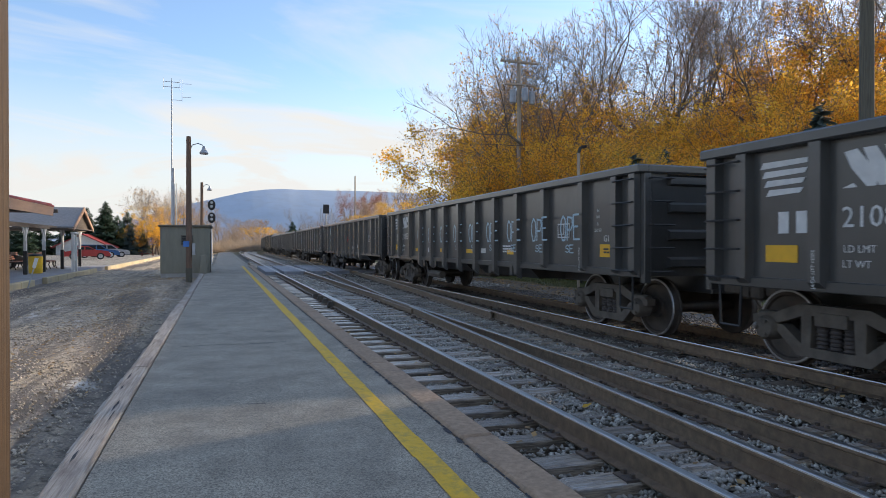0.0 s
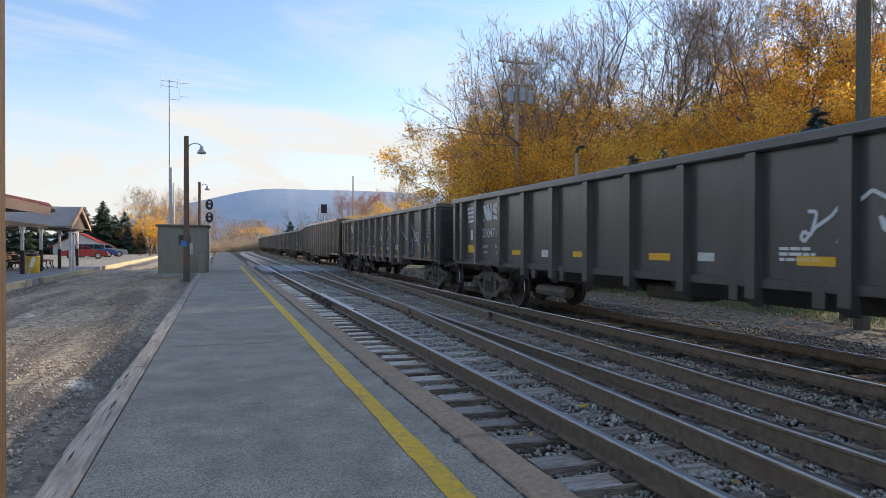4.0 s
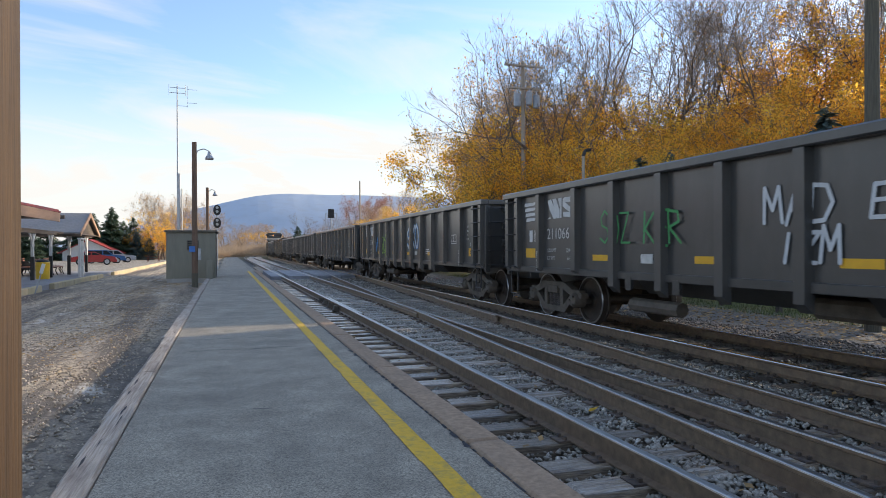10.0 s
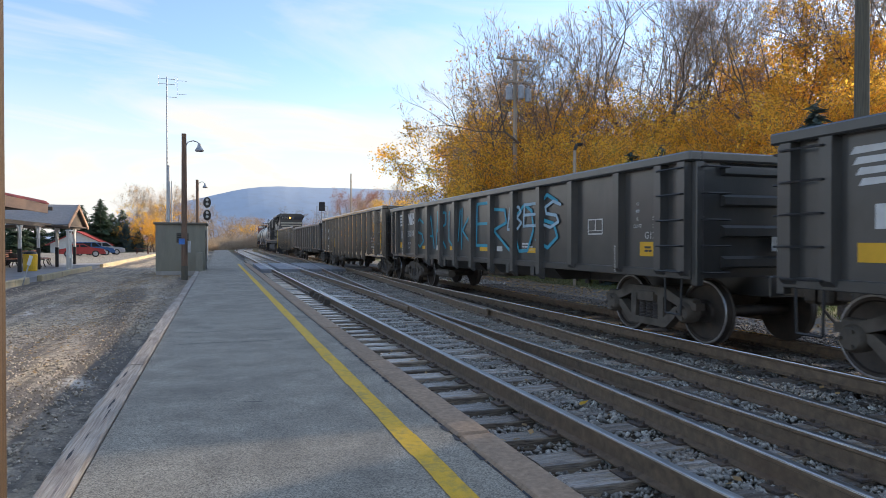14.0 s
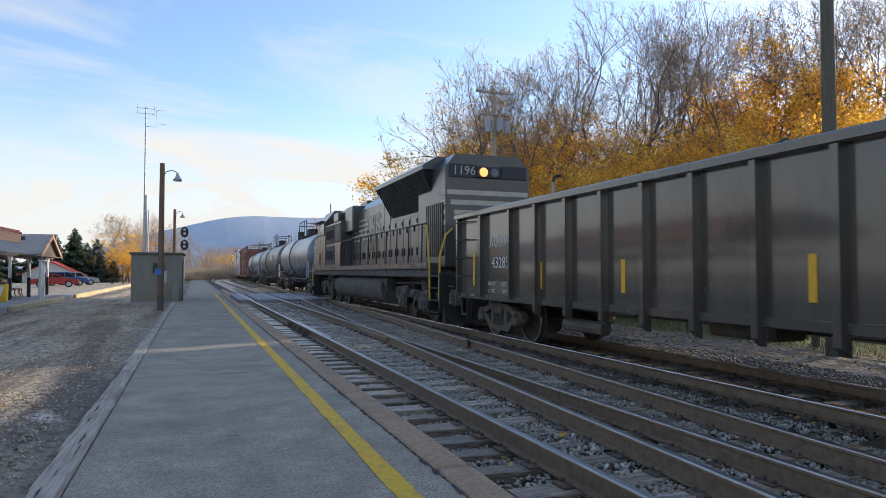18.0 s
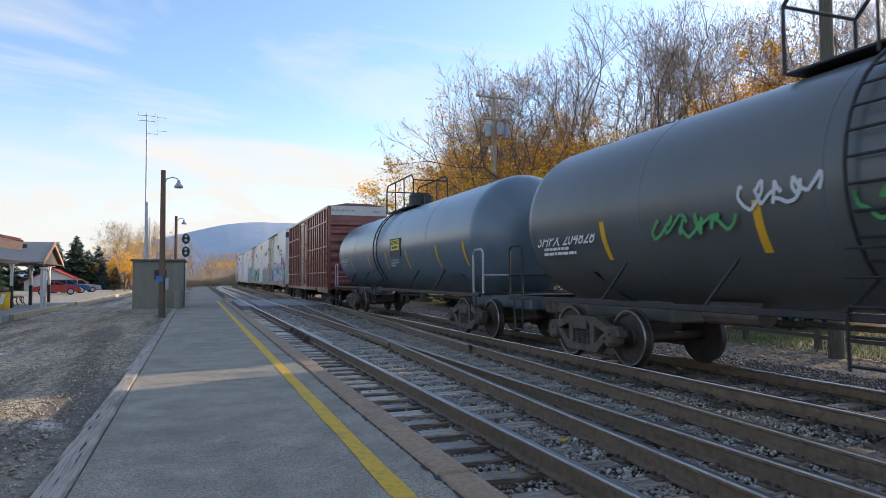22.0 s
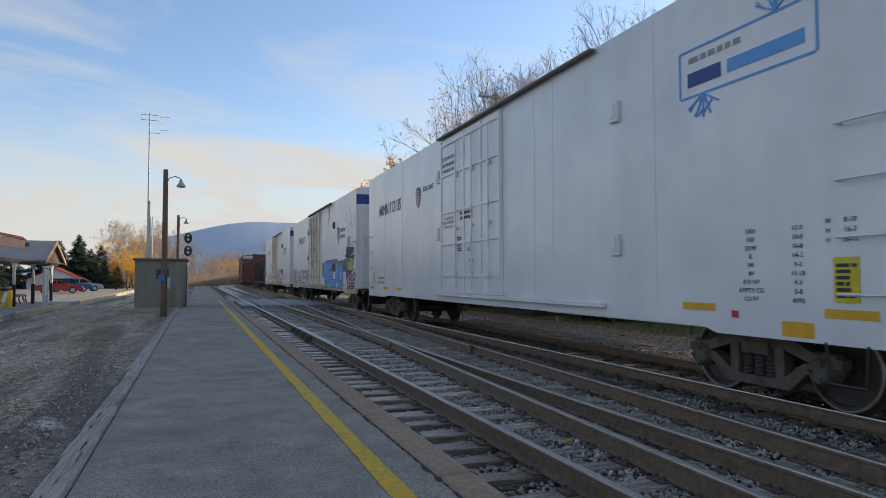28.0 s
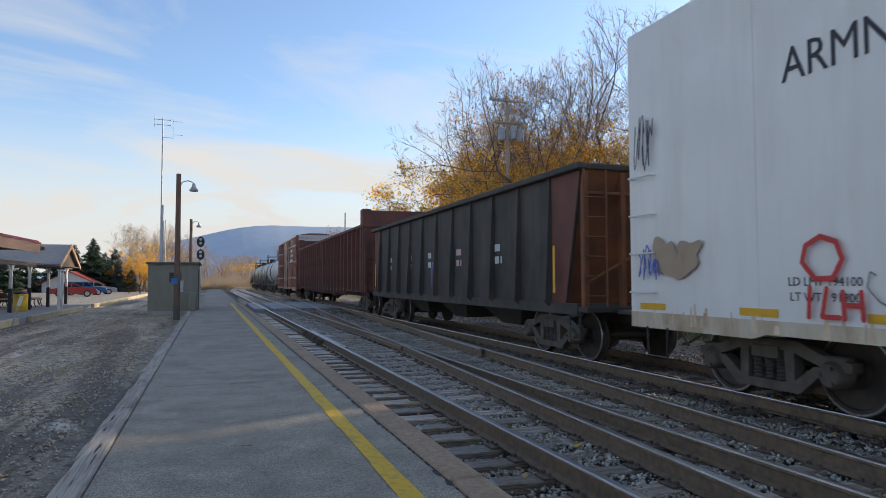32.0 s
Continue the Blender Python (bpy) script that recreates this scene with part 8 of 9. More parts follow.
# ---- trees ----
def tree_mesh(seed, height, spread, limbs, r0, bole=.30, curve=.16):
    """A trunk with forking, winding limbs, and the places and directions of its outer branches."""
    rr = random.Random(seed)
    mb, tips = MB(), []

    def turned(d, angle):
        axis = d.cross(Vector((rr.uniform(-1, 1), rr.uniform(-1, 1), rr.uniform(-1, 1)))).normalized()
        return (Matrix.Rotation(radians(angle), 3, axis) @ d + Vector((0, 0, .10))).normalized()

    def grow(p, d, length, r, depth):
        n = (6, 5, 4, 3)[depth]
        bend = Vector((rr.uniform(-1, 1), rr.uniform(-1, 1), rr.uniform(-.2, .5))) * (.04 if depth == 0 else curve * .7)
        for i in range(n):
            d = (d + bend + Vector((rr.uniform(-1, 1), rr.uniform(-1, 1), rr.uniform(-.6, .8))) * (.05 if depth == 0 else curve)).normalized()
            q = p + d * (length / n)
            r2 = max(.010, r * (.94 if depth == 0 else .86))
            mb.tube(p, q, r, r2, (8, 6, 4, 3)[depth], caps=False)
            p, r = q, r2
            if depth == 3 and i:
                tips.append((p.copy(), d.copy()))
            elif (depth and i and rr.random() < .55) or (depth == 0 and i > 2 and rr.random() < .45):
                grow(p, turned(d, rr.uniform(35, 65) * spread), height * (.20, .15, .10)[depth], r * .5, depth + 1)
        if depth < 3:
            for _ in range(limbs if depth == 0 else 2):
                grow(p, turned(d, rr.uniform(16, 42) * spread), height * (.26, .18, .12)[depth] * rr.uniform(.8, 1.2), r * rr.uniform(.62, .8), depth + 1)

    grow(Vector((0, 0, -.6)), Vector((rr.uniform(-.06, .06), rr.uniform(-.06, .06), 1)).normalized(), height * bole, r0, 0)
    k = height / (max(v[2] for v in mb.v) + height * .06)
    mb.v = [(x * k, y * k, z * k) for x, y, z in mb.v]
    return mb, [(t * k, d) for t, d in tips]


def unit(v):
    return v / np.linalg.norm(v, axis=1)[:, None]


def twig_mesh(tips, height, seed, material, gens=((3, .050, .009), (3, .036, .007), (2, .024, .0055))):
    """Fine twigs that fork from the branch ends again and again; also gives their ends and directions."""
    rs = np.random.RandomState(seed)
    p = np.array([t.to_tuple() for t, d in tips])
    d = np.array([e.to_tuple() for t, e in tips])
    quads, ends, ways = [], [], []
    for k, length, width in gens:
        p, d = np.repeat(p, k, 0), np.repeat(d, k, 0)
        n = len(p)
        d = unit(d + rs.normal(0, .40, (n, 3)) + (0, 0, .10))
        q = p + d * (height * length * rs.uniform(.5, 1.35, n)[:, None])
        w = unit(np.cross(d, rs.normal(0, 1, (n, 3)))) * width
        quads.append(np.stack((p - w, p + w, q + w * .7, q - w * .7), 1))
        p = p + (q - p) * rs.uniform(.55, 1, n)[:, None]
        ends.append(q)
        ways.append(d)
    v = np.concatenate(quads).reshape(-1, 3)
    e, w = np.concatenate(ends[-2:]), np.concatenate(ways[-2:])
    return fast_mesh("twig_haze", v, np.arange(len(v)).reshape(-1, 4), material), [(Vector(a), Vector(b)) for a, b in zip(e, w)]


def tangle_mesh(stems, n, length, width, material, seed):
    """Bent stems that fan out from the ground."""
    rs = np.random.RandomState(seed)
    t, dd = np.array([p.to_tuple() for p, d in stems]), np.array([d.to_tuple() for p, d in stems])
    i = rs.randint(0, len(t), n)
    p = t[i]
    d1 = unit(dd[i] + rs.normal(0, .55, (n, 3)) + (0, 0, .15))
    d2 = unit(d1 + rs.normal(0, .35, (n, 3)) + (0, 0, .15))
    L = length * rs.uniform(.5, 1.4, n)[:, None]
    m = p + d1 * L * .5
    e = m + d2 * L * .5
    w = unit(np.cross(d1, rs.normal(0, 1, (n, 3)))) * width
    v = np.stack((p - w, p + w, m + w * .75, m - w * .75, m - w * .75, m + w * .75, e + w * .3, e - w * .3), 1).reshape(-1, 3)
    return fast_mesh("stem_tangle", v, np.arange(n * 8).reshape(-1, 4), material)


def leaf_mesh(tips, n, size, radius, material, seed, zmin=0.0, keep=1.0, asp=.6, zmax=99.0):
    rs = np.random.RandomState(seed)
    t = np.array([p.to_tuple() for p, d in tips])
    t = t[(rs.rand(len(t)) < keep) & (t[:, 2] < zmax)]
    c_ = t[rs.randint(0, len(t), n)] + rs.normal(0, radius, (n, 3))
    c_ = c_[c_[:, 2] > zmin]
    n = len(c_)
    u = rs.normal(0, 1, (n, 3))
    if asp < .2:
        u[:, 2] = np.abs(u[:, 2]) + .6
    u /= np.linalg.norm(u, axis=1)[:, None]
    w = np.cross(u, rs.normal(0, 1, (n, 3)))
    w /= np.linalg.norm(w, axis=1)[:, None]
    s = size * rs.uniform(.6, 1.4, n)[:, None]
    v = np.stack((c_ - u * s, c_ - w * s * asp, c_ + u * s, c_ + w * s * asp), 1).reshape(-1, 3)
    return fast_mesh("crown", v, np.arange(n * 4).reshape(-1, 4), material)


KINDS = {}


def tree_kind(key, label, seed, height, spread, limbs, r0, leaves, bole=.30, curve=.16, twig=M_greytwig, gens=None):
    t = thing("tree", label, "tree")
    mb, tips = tree_mesh(seed, height, spread, limbs, r0, bole, curve)
    part("trunk", mb, M_bark, t)
    me, ends = twig_mesh(tips, height, seed + 50, twig, *((gens,) if gens else ()))
    stuff("twig_haze", me, None, t, "fine grey twigs")
    for i, (n, size, radius, material, keep, zmax) in enumerate(leaves):
        part("crown", leaf_mesh(ends, n, size, radius, material, seed + i, height * .10, keep, .6, height * zmax), None, t, "loose crown of autumn leaves")
    KINDS[key] = [t, False]


LEAFY = ((2, .070, .010), (2, .055, .0075))
tree_kind("gold", "autumn tree with thinning golden leaves", 1, 12, 1.1, 3, .17, [(7600, .085, .22, M_gold, .9, .95), (1200, .08, .2, M_ochre, .4, 1), (900, .08, .2, M_olive, .35, .9)], .20, .18, gens=LEAFY)
tree_kind("gold_b", "autumn tree with dense golden leaves", 2, 10, 1.2, 4, .15, [(9000, .085, .26, M_gold, .95, 1), (1200, .08, .25, M_ochre, .3, .8), (700, .08, .25, M_olive, .3, .8)], .14, .18, gens=LEAFY)
tree_kind("ochre", "autumn tree with sparse ochre leaves", 3, 13, .95, 3, .18, [(1500, .07, .12, M_ochre, .5, .95), (4200, .08, .2, M_gold, .6, .68)], .20, .22)
tree_kind("bare", "tall grey tree with a rounded lacy bare crown", 4, 17, .95, 3, .24, [(420, .06, .08, M_ochre, .3, 1)], .34, .17)
tree_kind("bare_b", "tall slender bare tree with fine twigs", 15, 17, .60, 3, .19, [(300, .06, .08, M_rust, .3, 1)], .46, .12)
tree_kind("bare_c", "tall forked bare tree with a few brown leaves", 26, 17, 1.05, 4, .26, [(900, .06, .1, M_ochre, .5, 1)], .26, .22)
tree_kind("rust", "small tree with rusty red leaves", 6, 9, 1.1, 3, .15, [(2800, .075, .2, M_rust, .9, 1)], .2, gens=LEAFY)
tree_kind("tan", "pale tan tree losing its leaves", 7, 11, .9, 3, .13, [(1300, .07, .2, M_twig, 1, 1), (700, .07, .3, M_ochre, .6, .8)], .16, .16, M_twig)


def conifer(key, label, height, width, material, seed):
    rr = random.Random(seed)
    t = thing("conifer", label, "conifer")
    part("trunk", MB().tube((0, 0, -.4), (0, 0, height * .95), height * .018, .02, 8), M_bark, t)
    rs = np.random.RandomState(seed)
    n = 7000
    z = height * (.06 + .94 * (1 - np.sqrt(rs.rand(n))))
    tier = .75 + .25 * np.sin(z / height * 46)
    rad = width * (1 - z / height) ** .7 * np.sqrt(rs.uniform(.15, 1, n)) * tier + .04
    a = rs.uniform(0, 6.28, n)
    rad *= 1 + .22 * np.sin(a * 5 + z * 3)
    c_ = np.stack((rad * np.cos(a), rad * np.sin(a), z - rad * .30), -1)
    u = np.stack((np.cos(a), np.sin(a), rs.uniform(-.6, .1, n)), -1)
    w = np.stack((-np.sin(a), np.cos(a), rs.uniform(-.5, .5, n)), -1)
    s = height * .030 * rs.uniform(.6, 1.4, n)[:, None]
    v = np.stack((c_ - u * s, c_ - w * s * .35, c_ + u * s, c_ + w * s * .35), 1).reshape(-1, 3)
    part("crown", fast_mesh("crown", v, np.arange(n * 4).reshape(-1, 4), material), None, t, "layered needle boughs")
    KINDS[key] = [t, False]


conifer("fir", "dark green conifer with dense layered boughs", 8, 3.3, M_needle, 21)
conifer("spruce", "blue-grey young spruce with layered boughs", 7, 2.5, M_bluespruce, 22)


def plant(key, x, y, s=1.0, turn=0.0, sink=0.0):
    t, used = KINDS[key]
    m = pose(x, y, ground_z(x, y) - sink, 0, 0, turn) @ Matrix.Scale(s, 4)
    if not used:
        t.matrix_basis = m
        KINDS[key][1] = True
        return t
    t = copy_thing(t, Matrix.Identity(4))
    t.matrix_basis = m
    return t


random.seed(77)


def by_bearing(az, dist):
    return -2.76 + dist * math.sin(radians(az)), dist * math.cos(radians(az))


# the wooded slope behind the train: a golden understorey, taller thin trees above it
for a0, a1, step_, d0, d1, kinds, s0, s1 in (
        (28, 54, 3.2, 30, 34, ("gold_b", "gold", "gold_b"), .50, .60),
        (23.4, 54, 2.0, 37, 42, ("gold", "gold_b", "gold_b"), .74, .92),
        (23.0, 54, 2.0, 47, 53, ("gold_b", "gold", "gold_b", "ochre"), .95, 1.12),
        (39.5, 54, 4.2, 44, 50, ("bare_b", "bare", "bare_b"), .95, 1.15),
        (37.5, 54, 3.8, 55, 62, ("bare_b", "bare_b", "bare"), 1.15, 1.35),
        (46.0, 55, 3.4, 50, 56, ("gold", "ochre", "gold"), 1.2, 1.5),
        # added out of view, only to filter the sun on lot and platform
        (57.0, 80, 3.6, 38, 52, ("bare", "bare_c", "ochre"), .95, 1.15)):
    az = a0
    while az < a1:
        x, y = by_bearing(az + random.uniform(-.4, .4), random.uniform(d0, d1))
        if x > 12.5:
            k = random.choice(kinds)
            plant(k, x, y, random.uniform(s0, s1), random.uniform(0, 360))
        az += step_ * random.uniform(.75, 1.25)
# the wood's corner, with rounded bare crowns along its skyline
for k, az, dist, s, turn in (("ochre", 22.0, 51, 1.18, 200), ("ochre", 23.2, 50, 1.33, 100), ("gold_b", 22.8, 54, .95, 20), ("gold_b", 22.4, 60, 1.05, 60),
                             ("bare", 26.4, 48, 1.14, 70), ("bare_c", 29.8, 49, 1.10, 10), ("bare", 31.9, 50, 1.10, 190), ("ochre", 25.0, 56, 1.3, 310),
                             ("bare_c", 25.4, 43, .86, 140), ("bare_c", 28.0, 42, .88, 220), ("bare", 33.2, 43, .90, 80), ("bare_c", 35.9, 49, 1.20, 120), ("bare", 38.4, 52, 1.2, 20), ("bare_b", 33.9, 55, 1.2, 20)):
    plant(k, *by_bearing(az, dist), s, turn)
# farther line towards the bend
for k in range(22):
    y = 80 + k * 5
    plant(random.choice(("tan", "tan", "ochre", "tan")), 18.5 + random.uniform(-2, 5) + max(0, y - 112) ** 2 / 1040, y, random.uniform(.50, .62) + .22 * (1 - sstep(92, 116, y)), random.uniform(0, 360))
plant("rust", 16.3, 120, 1.3, 30)
plant("rust", 18.0, 124, 1.2, 80)
for x, y, s in ((13.5, 39.8, .96), (14.0, 24.3, .85), (15.0, 23.7, .87), (17.0, 17.7, .98), (13.2, 50, .6), (14.6, 33, .62)):
    plant("spruce", x, y, s, random.uniform(0, 360))
for x, y, s, k in ((11, 150, .9, "fir"), (13, 155, .7, "fir"), (-19.7, 106, 1.0, "fir"), (-22.5, 108, .9, "fir"), (-16.4, 106, .66, "spruce"), (-18.4, 108, .75, "fir"), (-14.8, 107, .5, "spruce"), (-17.6, 112, .85, "fir"), (-20.6, 112, .95, "fir"), (-15.6, 111, .6, "fir"), (-23, 104, .7, "fir"), (-27, 94, .7, "fir"), (-31, 90, .8, "fir"), (-35, 95, .8, "fir"), (-26, 112, .9, "fir"), (-30, 114, .95, "fir"), (-33, 110, .9, "fir"), (-37, 115, 1.0, "fir"), (-41, 112, .9, "fir"), (-45, 116, 1.0, "fir"), (-25, 120, .8, "fir"), (-39, 122, .9, "fir")):
    plant(k, x, y, s, random.uniform(0, 360))
for x, y, s, k in ((-14, 115, .98, "tan"), (-11.5, 118, 1.02, "tan"), (-12.6, 106, .50, "gold_b"), (-11.4, 107, .42, "gold_b"), (-13.6, 108, .62, "gold_b"), (-9.5, 122, .95, "tan"), (-8, 130, .9, "tan"), (-16, 125, .9, "ochre"), (-12, 128, 1.1, "tan")):
    plant(k, x, y, s, random.uniform(0, 360))
for k in range(46):
    plant(random.choice(("tan", "tan", "bare", "tan", "ochre")), -14 + k * 1.05 + random.uniform(-1, 1), 190 + random.uniform(0, 60) + abs(k - 8), random.uniform(.55, .9), random.uniform(0, 360))
# low brush that closes the view along the line
KINDS["brush"] = [thing("brush", "low tangle of dry tan brush", "brush"), False]
bt = [(Vector((random.gauss(0, 1.6), random.gauss(0, 1.2), abs(random.gauss(0, .5)))), Vector((random.uniform(-1, 1), random.uniform(-1, 1), .5))) for _ in range(160)]
part("stem_tangle", tangle_mesh(bt, 1500, 1.5, .016, M_twig, 70), None, KINDS["brush"][0])["kind"] = "stuff"
part("leaf_litter", leaf_mesh(bt, 1300, .10, .35, M_twig, 71), None, KINDS["brush"][0])["kind"] = "stuff"
for x0, x1, n, y0, y1, s0, s1 in ((-13, -5, 9, 108, 130, .6, .9), (-12, 2, 16, 150, 190, .8, 1.3), (14, 18, 9, 70, 110, .5, .8), (12, 34, 14, 180, 230, 1.3, 2.2), (-4, 20, 16, 190, 215, 1.2, 2.0)):
    for _ in range(n):
        plant("brush", random.uniform(x0, x1), random.uniform(y0, y1), random.uniform(s0, s1), random.uniform(0, 360))

# ---- station side ----
slab = solid("station_pavement", MB().box(-40, -10.05, 20, 48, -.4, .06, .02), M_slab, "grey station paving", "pavement", kind="structure")
solid("parking", MB().box(-40, -10.6, 48.2, 100, -.4, -.02, .01), M_asphalt, "asphalt parking area beyond the station", "road", kind="structure")
kb = tagged(new("station_kerb"), "faded yellow kerb stones along the station paving", "kerb", kind="structure")
y = 20
while y < 95:
    if not 29 < y < 30.5 and not 41.5 < y < 44:
        part("kerb_stone", MB().box(-10.05 - .06 * max(0, y - 48) ** .8 * .3, -9.85 - .06 * max(0, y - 48) ** .8 * .3, y, y + 1.75, -.4, .09, .03), M_kerbyellow, kb)
    y += 1.8


canopy = thing("station_canopy", "timber station canopy with red roof edge and grey cross gable", "canopy")
EX, EZ = -11.0, 3.28
part("roof", MB().add([(EX, 21, EZ), (EX, 36.7, EZ + .12), (EX - 4, 36.7, EZ + 1.0), (EX - 4, 21, EZ + .9), (EX, 21, EZ + .06), (EX, 36.7, EZ + .18), (EX - 4, 36.7, EZ + 1.06), (EX - 4, 21, EZ + .96)],
                      [(0, 1, 2, 3), (4, 5, 6, 7), (0, 1, 5, 4), (1, 2, 6, 5), (2, 3, 7, 6), (3, 0, 4, 7)]), M_redroof, canopy, "red metal roof")
part("roof", MB().add([(EX - 4, 21, EZ + .9), (EX - 4, 36.7, EZ + 1.0), (EX - 9, 36.7, EZ), (EX - 9, 21, EZ), (EX - 4, 21, EZ + .96), (EX - 4, 36.7, EZ + 1.06), (EX - 9, 36.7, EZ + .06), (EX - 9, 21, EZ + .06)],
                      [(0, 1, 2, 3), (4, 5, 6, 7), (0, 1, 5, 4), (1, 2, 6, 5), (2, 3, 7, 6), (3, 0, 4, 7)]), M_redroof, canopy, "red metal roof")
part("fascia", MB().box(EX - .02, EX + .05, 21, 36.7, EZ - .42, EZ + .02, .01), M_fascia, canopy, "tan fascia board")
part("gutter", MB().box(EX + .05, EX + .10, 21, 36.7, EZ + .02, EZ + .10, .01), M_redroof, canopy, "red roof edge")
part("fascia", MB().box(EX - 9, EX + .05, 36.7, 36.76, EZ - .22, EZ + .1, .01), M_fascia, canopy, "tan fascia board")
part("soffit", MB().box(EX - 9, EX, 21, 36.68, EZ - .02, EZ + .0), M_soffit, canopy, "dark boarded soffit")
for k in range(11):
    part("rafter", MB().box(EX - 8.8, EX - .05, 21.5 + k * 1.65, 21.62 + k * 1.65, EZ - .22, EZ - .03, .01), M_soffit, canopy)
part("beam", MB().box(EX - .75, EX - .55, 21, 47.6, 2.24, 2.44, .01), M_soffit, canopy)
part("beam", MB().box(EX - 5.1, EX - 4.9, 21, 47.6, 2.24, 2.44, .01), M_soffit, canopy)
# cross gable beyond, its gable end towards the tracks
GY, GZ, GH = 42.7, 2.34, 3.52
part("gable_roof", MB().add([(EX + .25, GY - 2.6, GZ), (EX + .25, GY, GH), (EX - 9, GY, GH), (EX - 9, GY - 2.6, GZ), (EX + .25, GY - 2.6, GZ + .08), (EX + .25, GY, GH + .08), (EX - 9, GY, GH + .08), (EX - 9, GY - 2.6, GZ + .08)],
                            [(0, 1, 2, 3), (4, 5, 6, 7), (0, 1, 5, 4), (2, 3, 7, 6), (3, 0, 4, 7)]), M_roofgrey, canopy, "grey shingle roof slope")
part("gable_roof", MB().add([(EX + .25, GY + 2.6, GZ), (EX + .25, GY, GH), (EX - 9, GY, GH), (EX - 9, GY + 2.6, GZ), (EX + .25, GY + 2.6, GZ + .08), (EX + .25, GY, GH + .08), (EX - 9, GY, GH + .08), (EX - 9, GY + 2.6, GZ + .08)],
                            [(0, 1, 2, 3), (4, 5, 6, 7), (0, 1, 5, 4), (2, 3, 7, 6), (3, 0, 4, 7)]), M_roofgrey, canopy, "grey shingle roof slope")
for s in (-1, 1):
    part("bargeboard", MB().add([(EX + .26, GY, GH + .10), (EX + .26, GY + s * 2.7, GZ + .06), (EX + .26, GY + s * 2.7, GZ - .14), (EX + .26, GY, GH - .16), (EX + .32, GY, GH + .10), (EX + .32, GY + s * 2.7, GZ + .06), (EX + .32, GY + s * 2.7, GZ - .14), (EX + .32, GY, GH - .16)],
                                [(0, 1, 2, 3), (4, 5, 6, 7), (0, 1, 5, 4), (1, 2, 6, 5), (2, 3, 7, 6)]), M_fascia, canopy, "tan bargeboard")
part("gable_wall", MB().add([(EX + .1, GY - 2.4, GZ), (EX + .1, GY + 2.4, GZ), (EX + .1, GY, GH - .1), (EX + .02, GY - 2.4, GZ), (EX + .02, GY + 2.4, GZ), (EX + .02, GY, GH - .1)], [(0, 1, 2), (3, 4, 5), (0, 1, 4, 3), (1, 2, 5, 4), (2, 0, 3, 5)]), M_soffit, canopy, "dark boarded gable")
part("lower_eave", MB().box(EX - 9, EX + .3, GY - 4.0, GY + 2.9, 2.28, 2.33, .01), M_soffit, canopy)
for y in (27.6, 31.2, 34.7, 37.9, 41.8, 46.4):
    for x in (EX - .65, EX - 5.0):
        c = part("column", MB().box(x - .065, x + .065, y - .065, y + .065, 1.15, 2.4, .015), M_whitewood, canopy, "white painted column")
        part("column_base", MB().box(x - .08, x + .08, y - .08, y + .08, .06, 1.15, .015), M_blacksteel, c, "black painted base")
        for s in (-1, 1):
            part("bracket", MB().path([(x, y + s * .05, 1.62), (x, y + s * .16, 1.95), (x, y + s * .42, 2.22), (x, y + s * .80, 2.38)], .045, 6), M_whitewood, c)
for k in range(4):
    solid("hanging_lamp", MB().lathe([(2.55, .02), (2.52, .07), (2.40, .15), (2.36, .15)], "z", 12, (EX - 2.5, 24 + 5 * k, 0)).tube((EX - 2.5, 24 + 5 * k, 2.5), (EX - 2.5, 24 + 5 * k, 3.14), .012), M_white, "small white shade hanging under the canopy", "lamp", "lamps under the canopy")

bin_ = thing("waste_bin", "yellow round waste bin", "bin", m=pose(-11.55, 36, .06))
part("drum", MB().lathe([(0, .27), (.02, .29), (.78, .31), (.82, .29)], "z", 20), M_binyellow, bin_)
part("lid", MB().lathe([(.82, .30), (.90, .26), (.95, .10)], "z", 20), M_blacksteel, bin_)
bench = thing("bench", "dark slatted bench under the canopy", "bench", "benches under the canopy", pose(-12.5, 40.4, .06))
for k in range(4):
    part("seat_slat", MB().box(-.28 + k * .13, -.18 + k * .13, -.8, .8, .42, .45, .006), M_benchwood, bench)
for k in range(4):
    part("back_slat", MB().box(-.38 - k * .03, -.35 - k * .03, -.8, .8, .52 + k * .11, .60 + k * .11, .006), M_benchwood, bench)
for y in (-.7, .7):
    part("leg", MB().path([(.25, y, 0), (.15, y, .25), (.2, y, .42), (-.3, y, .42), (-.48, y, .95)], .03, 6).path([(-.3, y, .42), (-.4, y, 0)], .03, 6), M_blacksteel, bench)
for x, y, r in ((-12.5, 42.6, 0), (-13.0, 45, 15), (-13.9, 41.5, 0), (-14.2, 44, 0)):
    copy_thing(bench, pose(x, y, .06, 0, 0, r))
board = thing("timetable_board", "white framed notice board on two posts", "sign", m=pose(-10.35, 38.3, .06))
for y in (-.35, .35):
    part("post", MB().box(-.06, .06, y - .06, y + .06, -.1, 1.95, .01), M_whitewood, board)
part("panel", MB().box(-.03, .03, -.29, .29, .55, 1.85, .008), mat("pale_notice", (0.58, 0.62, 0.60), 0.3, scale=4, bump=0), board, "pale glazed panel")
part("panel_cap", MB().box(-.10, .10, -.45, .45, 1.95, 2.02, .01), M_whitewood, board)
ls = thing("leaning_sign", "small white sign on a leaning post by the kerb", "sign", m=pose(-9.75, 27.6, -.13, 0, 15, 0))
part("post", MB().tube((0, 0, -.1), (0, 0, 1.1), .025), M_galv, ls)
part("plate", MB().box(-.06, .06, -.03, -.02, .75, 1.12), M_white, ls, "white plate")


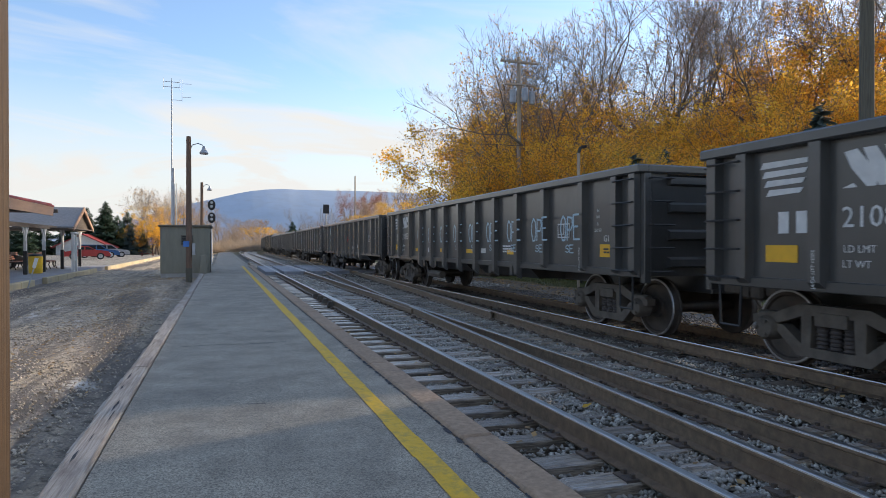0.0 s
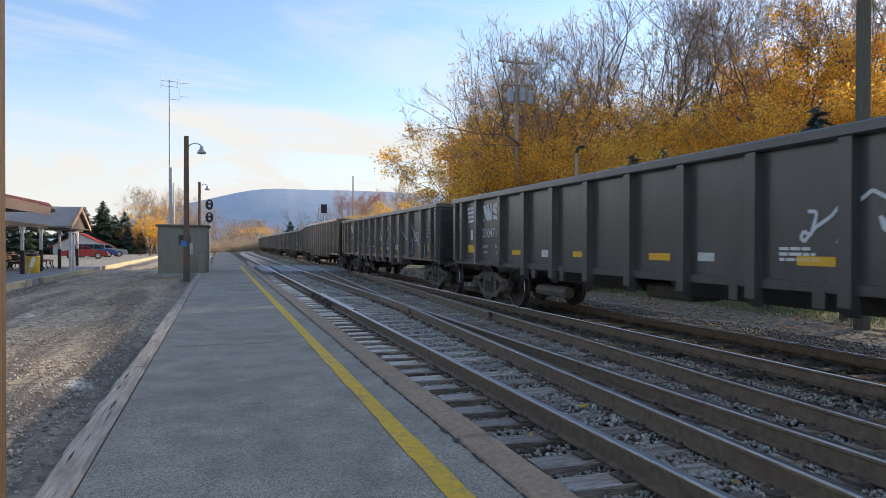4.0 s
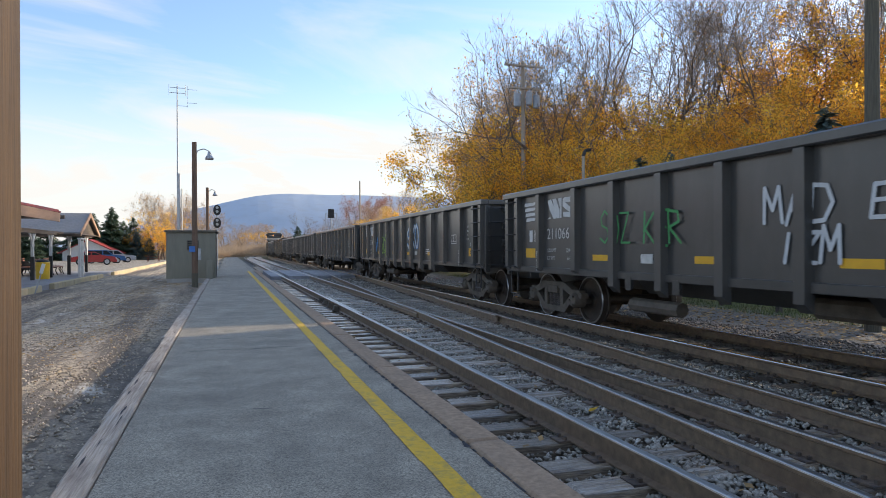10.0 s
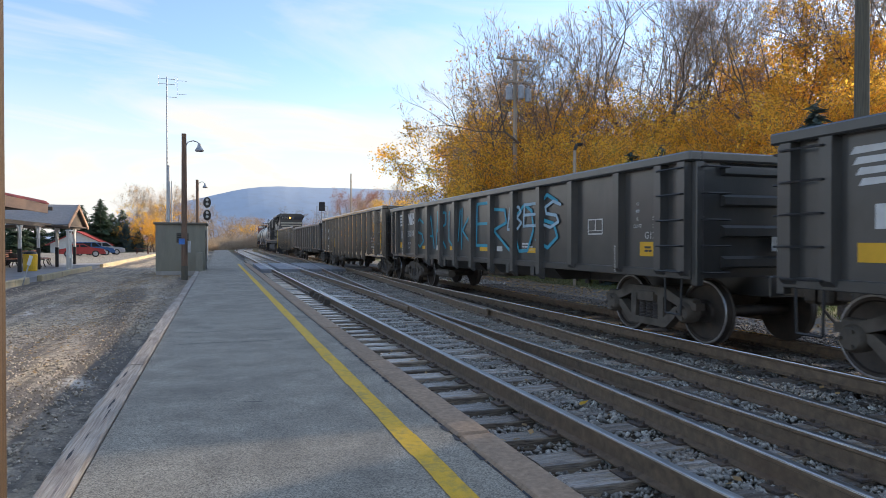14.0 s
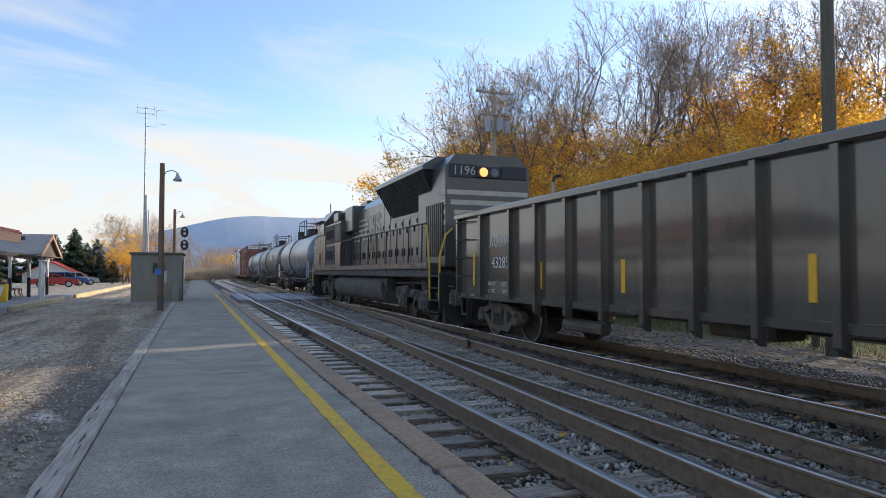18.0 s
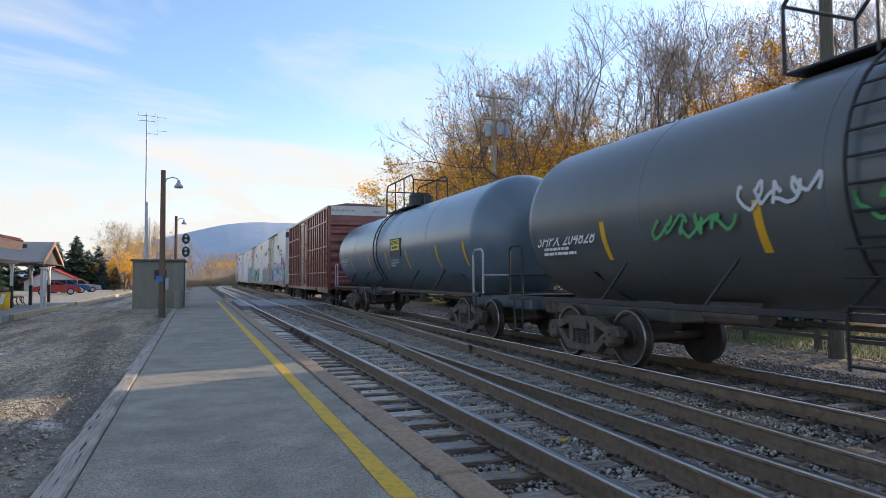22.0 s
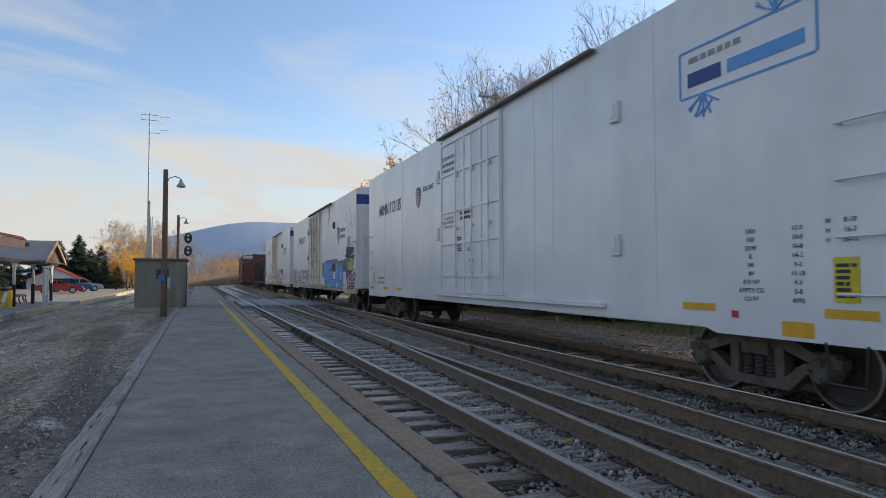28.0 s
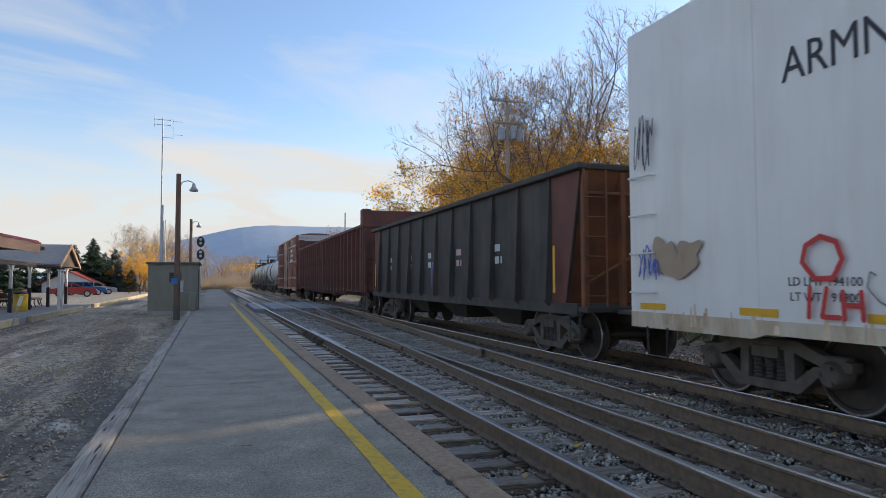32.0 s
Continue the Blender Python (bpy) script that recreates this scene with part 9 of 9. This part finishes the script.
def vehicle(name, label, paint, x, y, turn, L=4.4, hgt=1.45, estate=False):
    v = thing(name, label, "car", "cars parked by the station", pose(x, y, -.02, 0, 0, turn))
    w, h = .87, L / 2
    side = [(-h, .35), (-h + .05, .75), (-h + .85 if not estate else -h + .2, .92), (-h + 1.15 if not estate else -h + .35, hgt), (h - 1.9, hgt), (h - 1.25, .95), (h - .15, .80), (h, .55), (h, .30), (-h, .30)]
    part("body", MB().sweep(side, "x", -w, w), paint, v)
    glass = [(-h + 1.0 if not estate else -h + .35, .96), (-h + 1.22 if not estate else -h + .45, hgt - .08), (h - 1.92, hgt - .08), (h - 1.38, .96)]
    for s in (-1, 1):
        part("side_window", MB().sweep(glass, "x", min(s * w, s * (w + .008)), max(s * w, s * (w + .008))), M_glass, v)
        part("door_pillar", MB().box(min(s * w, s * (w + .012)), max(s * w, s * (w + .012)), -.25, -.15, .95, hgt - .05), paint, v)
        for yy in (-h + .8, h - .85):
            t = part("wheel", MB().lathe([(s * (w - .16), .28), (s * (w - .16), .32), (s * (w + .01), .32), (s * (w + .01), .26)], "x", 20, (0, yy, .32)), M_tyre, v)
            part("rim", MB().lathe([(s * (w + .005), .21), (s * (w + .018), .2), (s * (w + .018), .05)], "x", 14, (0, yy, .32)), M_rim, t)
        part("headlamp", MB().box(min(s * .5, s * .82), max(s * .5, s * .82), h - .06, h + .012, .58, .72, .02), M_headlamp, v)
        part("tail_lamp", MB().box(min(s * .6, s * .84), max(s * .6, s * .84), -h - .012, -h + .06, .62, .82, .02), M_taillamp, v)
    part("windscreen", MB().add([(-.7, h - 1.86, hgt - .06), (.7, h - 1.86, hgt - .06), (.76, h - 1.27, .99), (-.76, h - 1.27, .99)], [(0, 1, 2, 3)]), M_glass, v).location = (0, .012, .01)
    part("bumper", MB().box(-w, w, h - .02, h + .05, .30, .50, .02).box(-w, w, -h - .05, -h + .02, .32, .52, .02), paint, v)
    return v


vehicle("parked_car", "blue estate car parked beyond the station", M_carblue, -16.4, 80, -72, 4.2, estate=True)
vehicle("parked_car", "silver saloon car parked behind a blue one", M_carsilver, -16.0, 84, -72)
vehicle("parked_car", "small red car parked beside the benches", M_carred, -15.9, 72, -80, 4.0, 1.3)
vehicle("parked_car", "dark car parked behind the canopy", M_cardark, -16.5, 44.5, -80, 4.6, 1.5)
vehicle("parked_car", "dark car parked behind the canopy", M_cardark, -19.0, 47, -80, 4.6, 1.5)
vehicle("parked_car", "pale silver car parked behind the canopy", M_carsilver, -22.5, 55, -80)

house = thing("house", "white clapboard building with a red metal roof", "house", m=pose(-21.6, 100, 0))
part("wall", MB().sweep([(-3.2, -.4), (3.2, -.4), (3.2, 1.25), (0, 2.75), (-3.2, 1.25)], "y", 0, 6), M_whitewood, house)
for k in range(11):
    part("clapboard", MB().box(-3.19, 3.19, -.025, 0, -.1 + k * .125, -.1 + k * .125 + .10), M_whitewood, house)
for s in (-1, 1):
    part("roof", MB().add([(0, -.4, 2.92), (s * 3.75, -.4, 1.05), (s * 3.75, 6.4, 1.05), (0, 6.4, 2.92), (0, -.4, 2.80), (s * 3.75, -.4, .93), (s * 3.75, 6.4, .93), (0, 6.4, 2.80)],
                          [(0, 1, 2, 3), (4, 5, 6, 7), (0, 1, 5, 4), (1, 2, 6, 5), (2, 3, 7, 6), (3, 0, 4, 7)]), M_redroof, house, "red metal roof")
wn_ = part("window", MB().box(.9, 2.5, -.08, -.02, -.1, 1.15, .01), M_blacksteel, house)
for a, b in ((.96, 1.67), (1.73, 2.44)):
    part("pane", MB().box(a, b, -.09, -.08, -.04, 1.09), M_glass, wn_)
table = thing("picnic_table", "dark wooden picnic table on the grass", "table", m=pose(-12.2, 88, -.1))
part("tabletop", MB().box(-.9, .9, -.4, .4, .70, .75, .01), M_benchwood, table)
for s in (-1, 1):
    part("bench_seat", MB().box(-.9, .9, s * .75 - .13, s * .75 + .13, .42, .46, .01), M_benchwood, table)
    part("leg", MB().path([(s * .6, -.75, 0), (s * .6, 0, .72), (s * .6, .75, 0)], .05, 4), M_benchwood, table)


# ---- what moves ----
def motions():
    """The train rolls past at an even speed; its wheel sets turn while it is near."""
    for car, mid, wheels in TRAIN:
        half = 5.2
        rows = []
        for k in range(33):
            s = mid - SPEED * k
            a, b = along(s - half)[0], along(s + half)[0]
            d = b - a
            rows.append((k, Matrix.Translation((a + b) / 2) @ pose(0, 0, 0, 0, 0, -math.degrees(math.atan2(d.x, d.y)))))
        walk(car, rows)
        t0, t1 = (mid - 34) / SPEED, (mid + 12) / SPEED
        f0, f1 = max(0, math.ceil(t0 * FPS)), min(32 * FPS, math.floor(t1 * FPS))
        for name in wheels:
            w = bpy.data.objects[name]
            x, y, z = w.location
            r = z
            ts = sorted({0.0, 32.0} | {f / FPS for f in range(f0, f1 + 1)}) if f1 > f0 else [0.0, 32.0]
            lo, hi = f0 / FPS, max(f0, f1) / FPS
            walk(w, [(t, pose(x, y, z, math.degrees(SPEED * min(max(t, lo), hi) / r))) for t in ts])


motions()
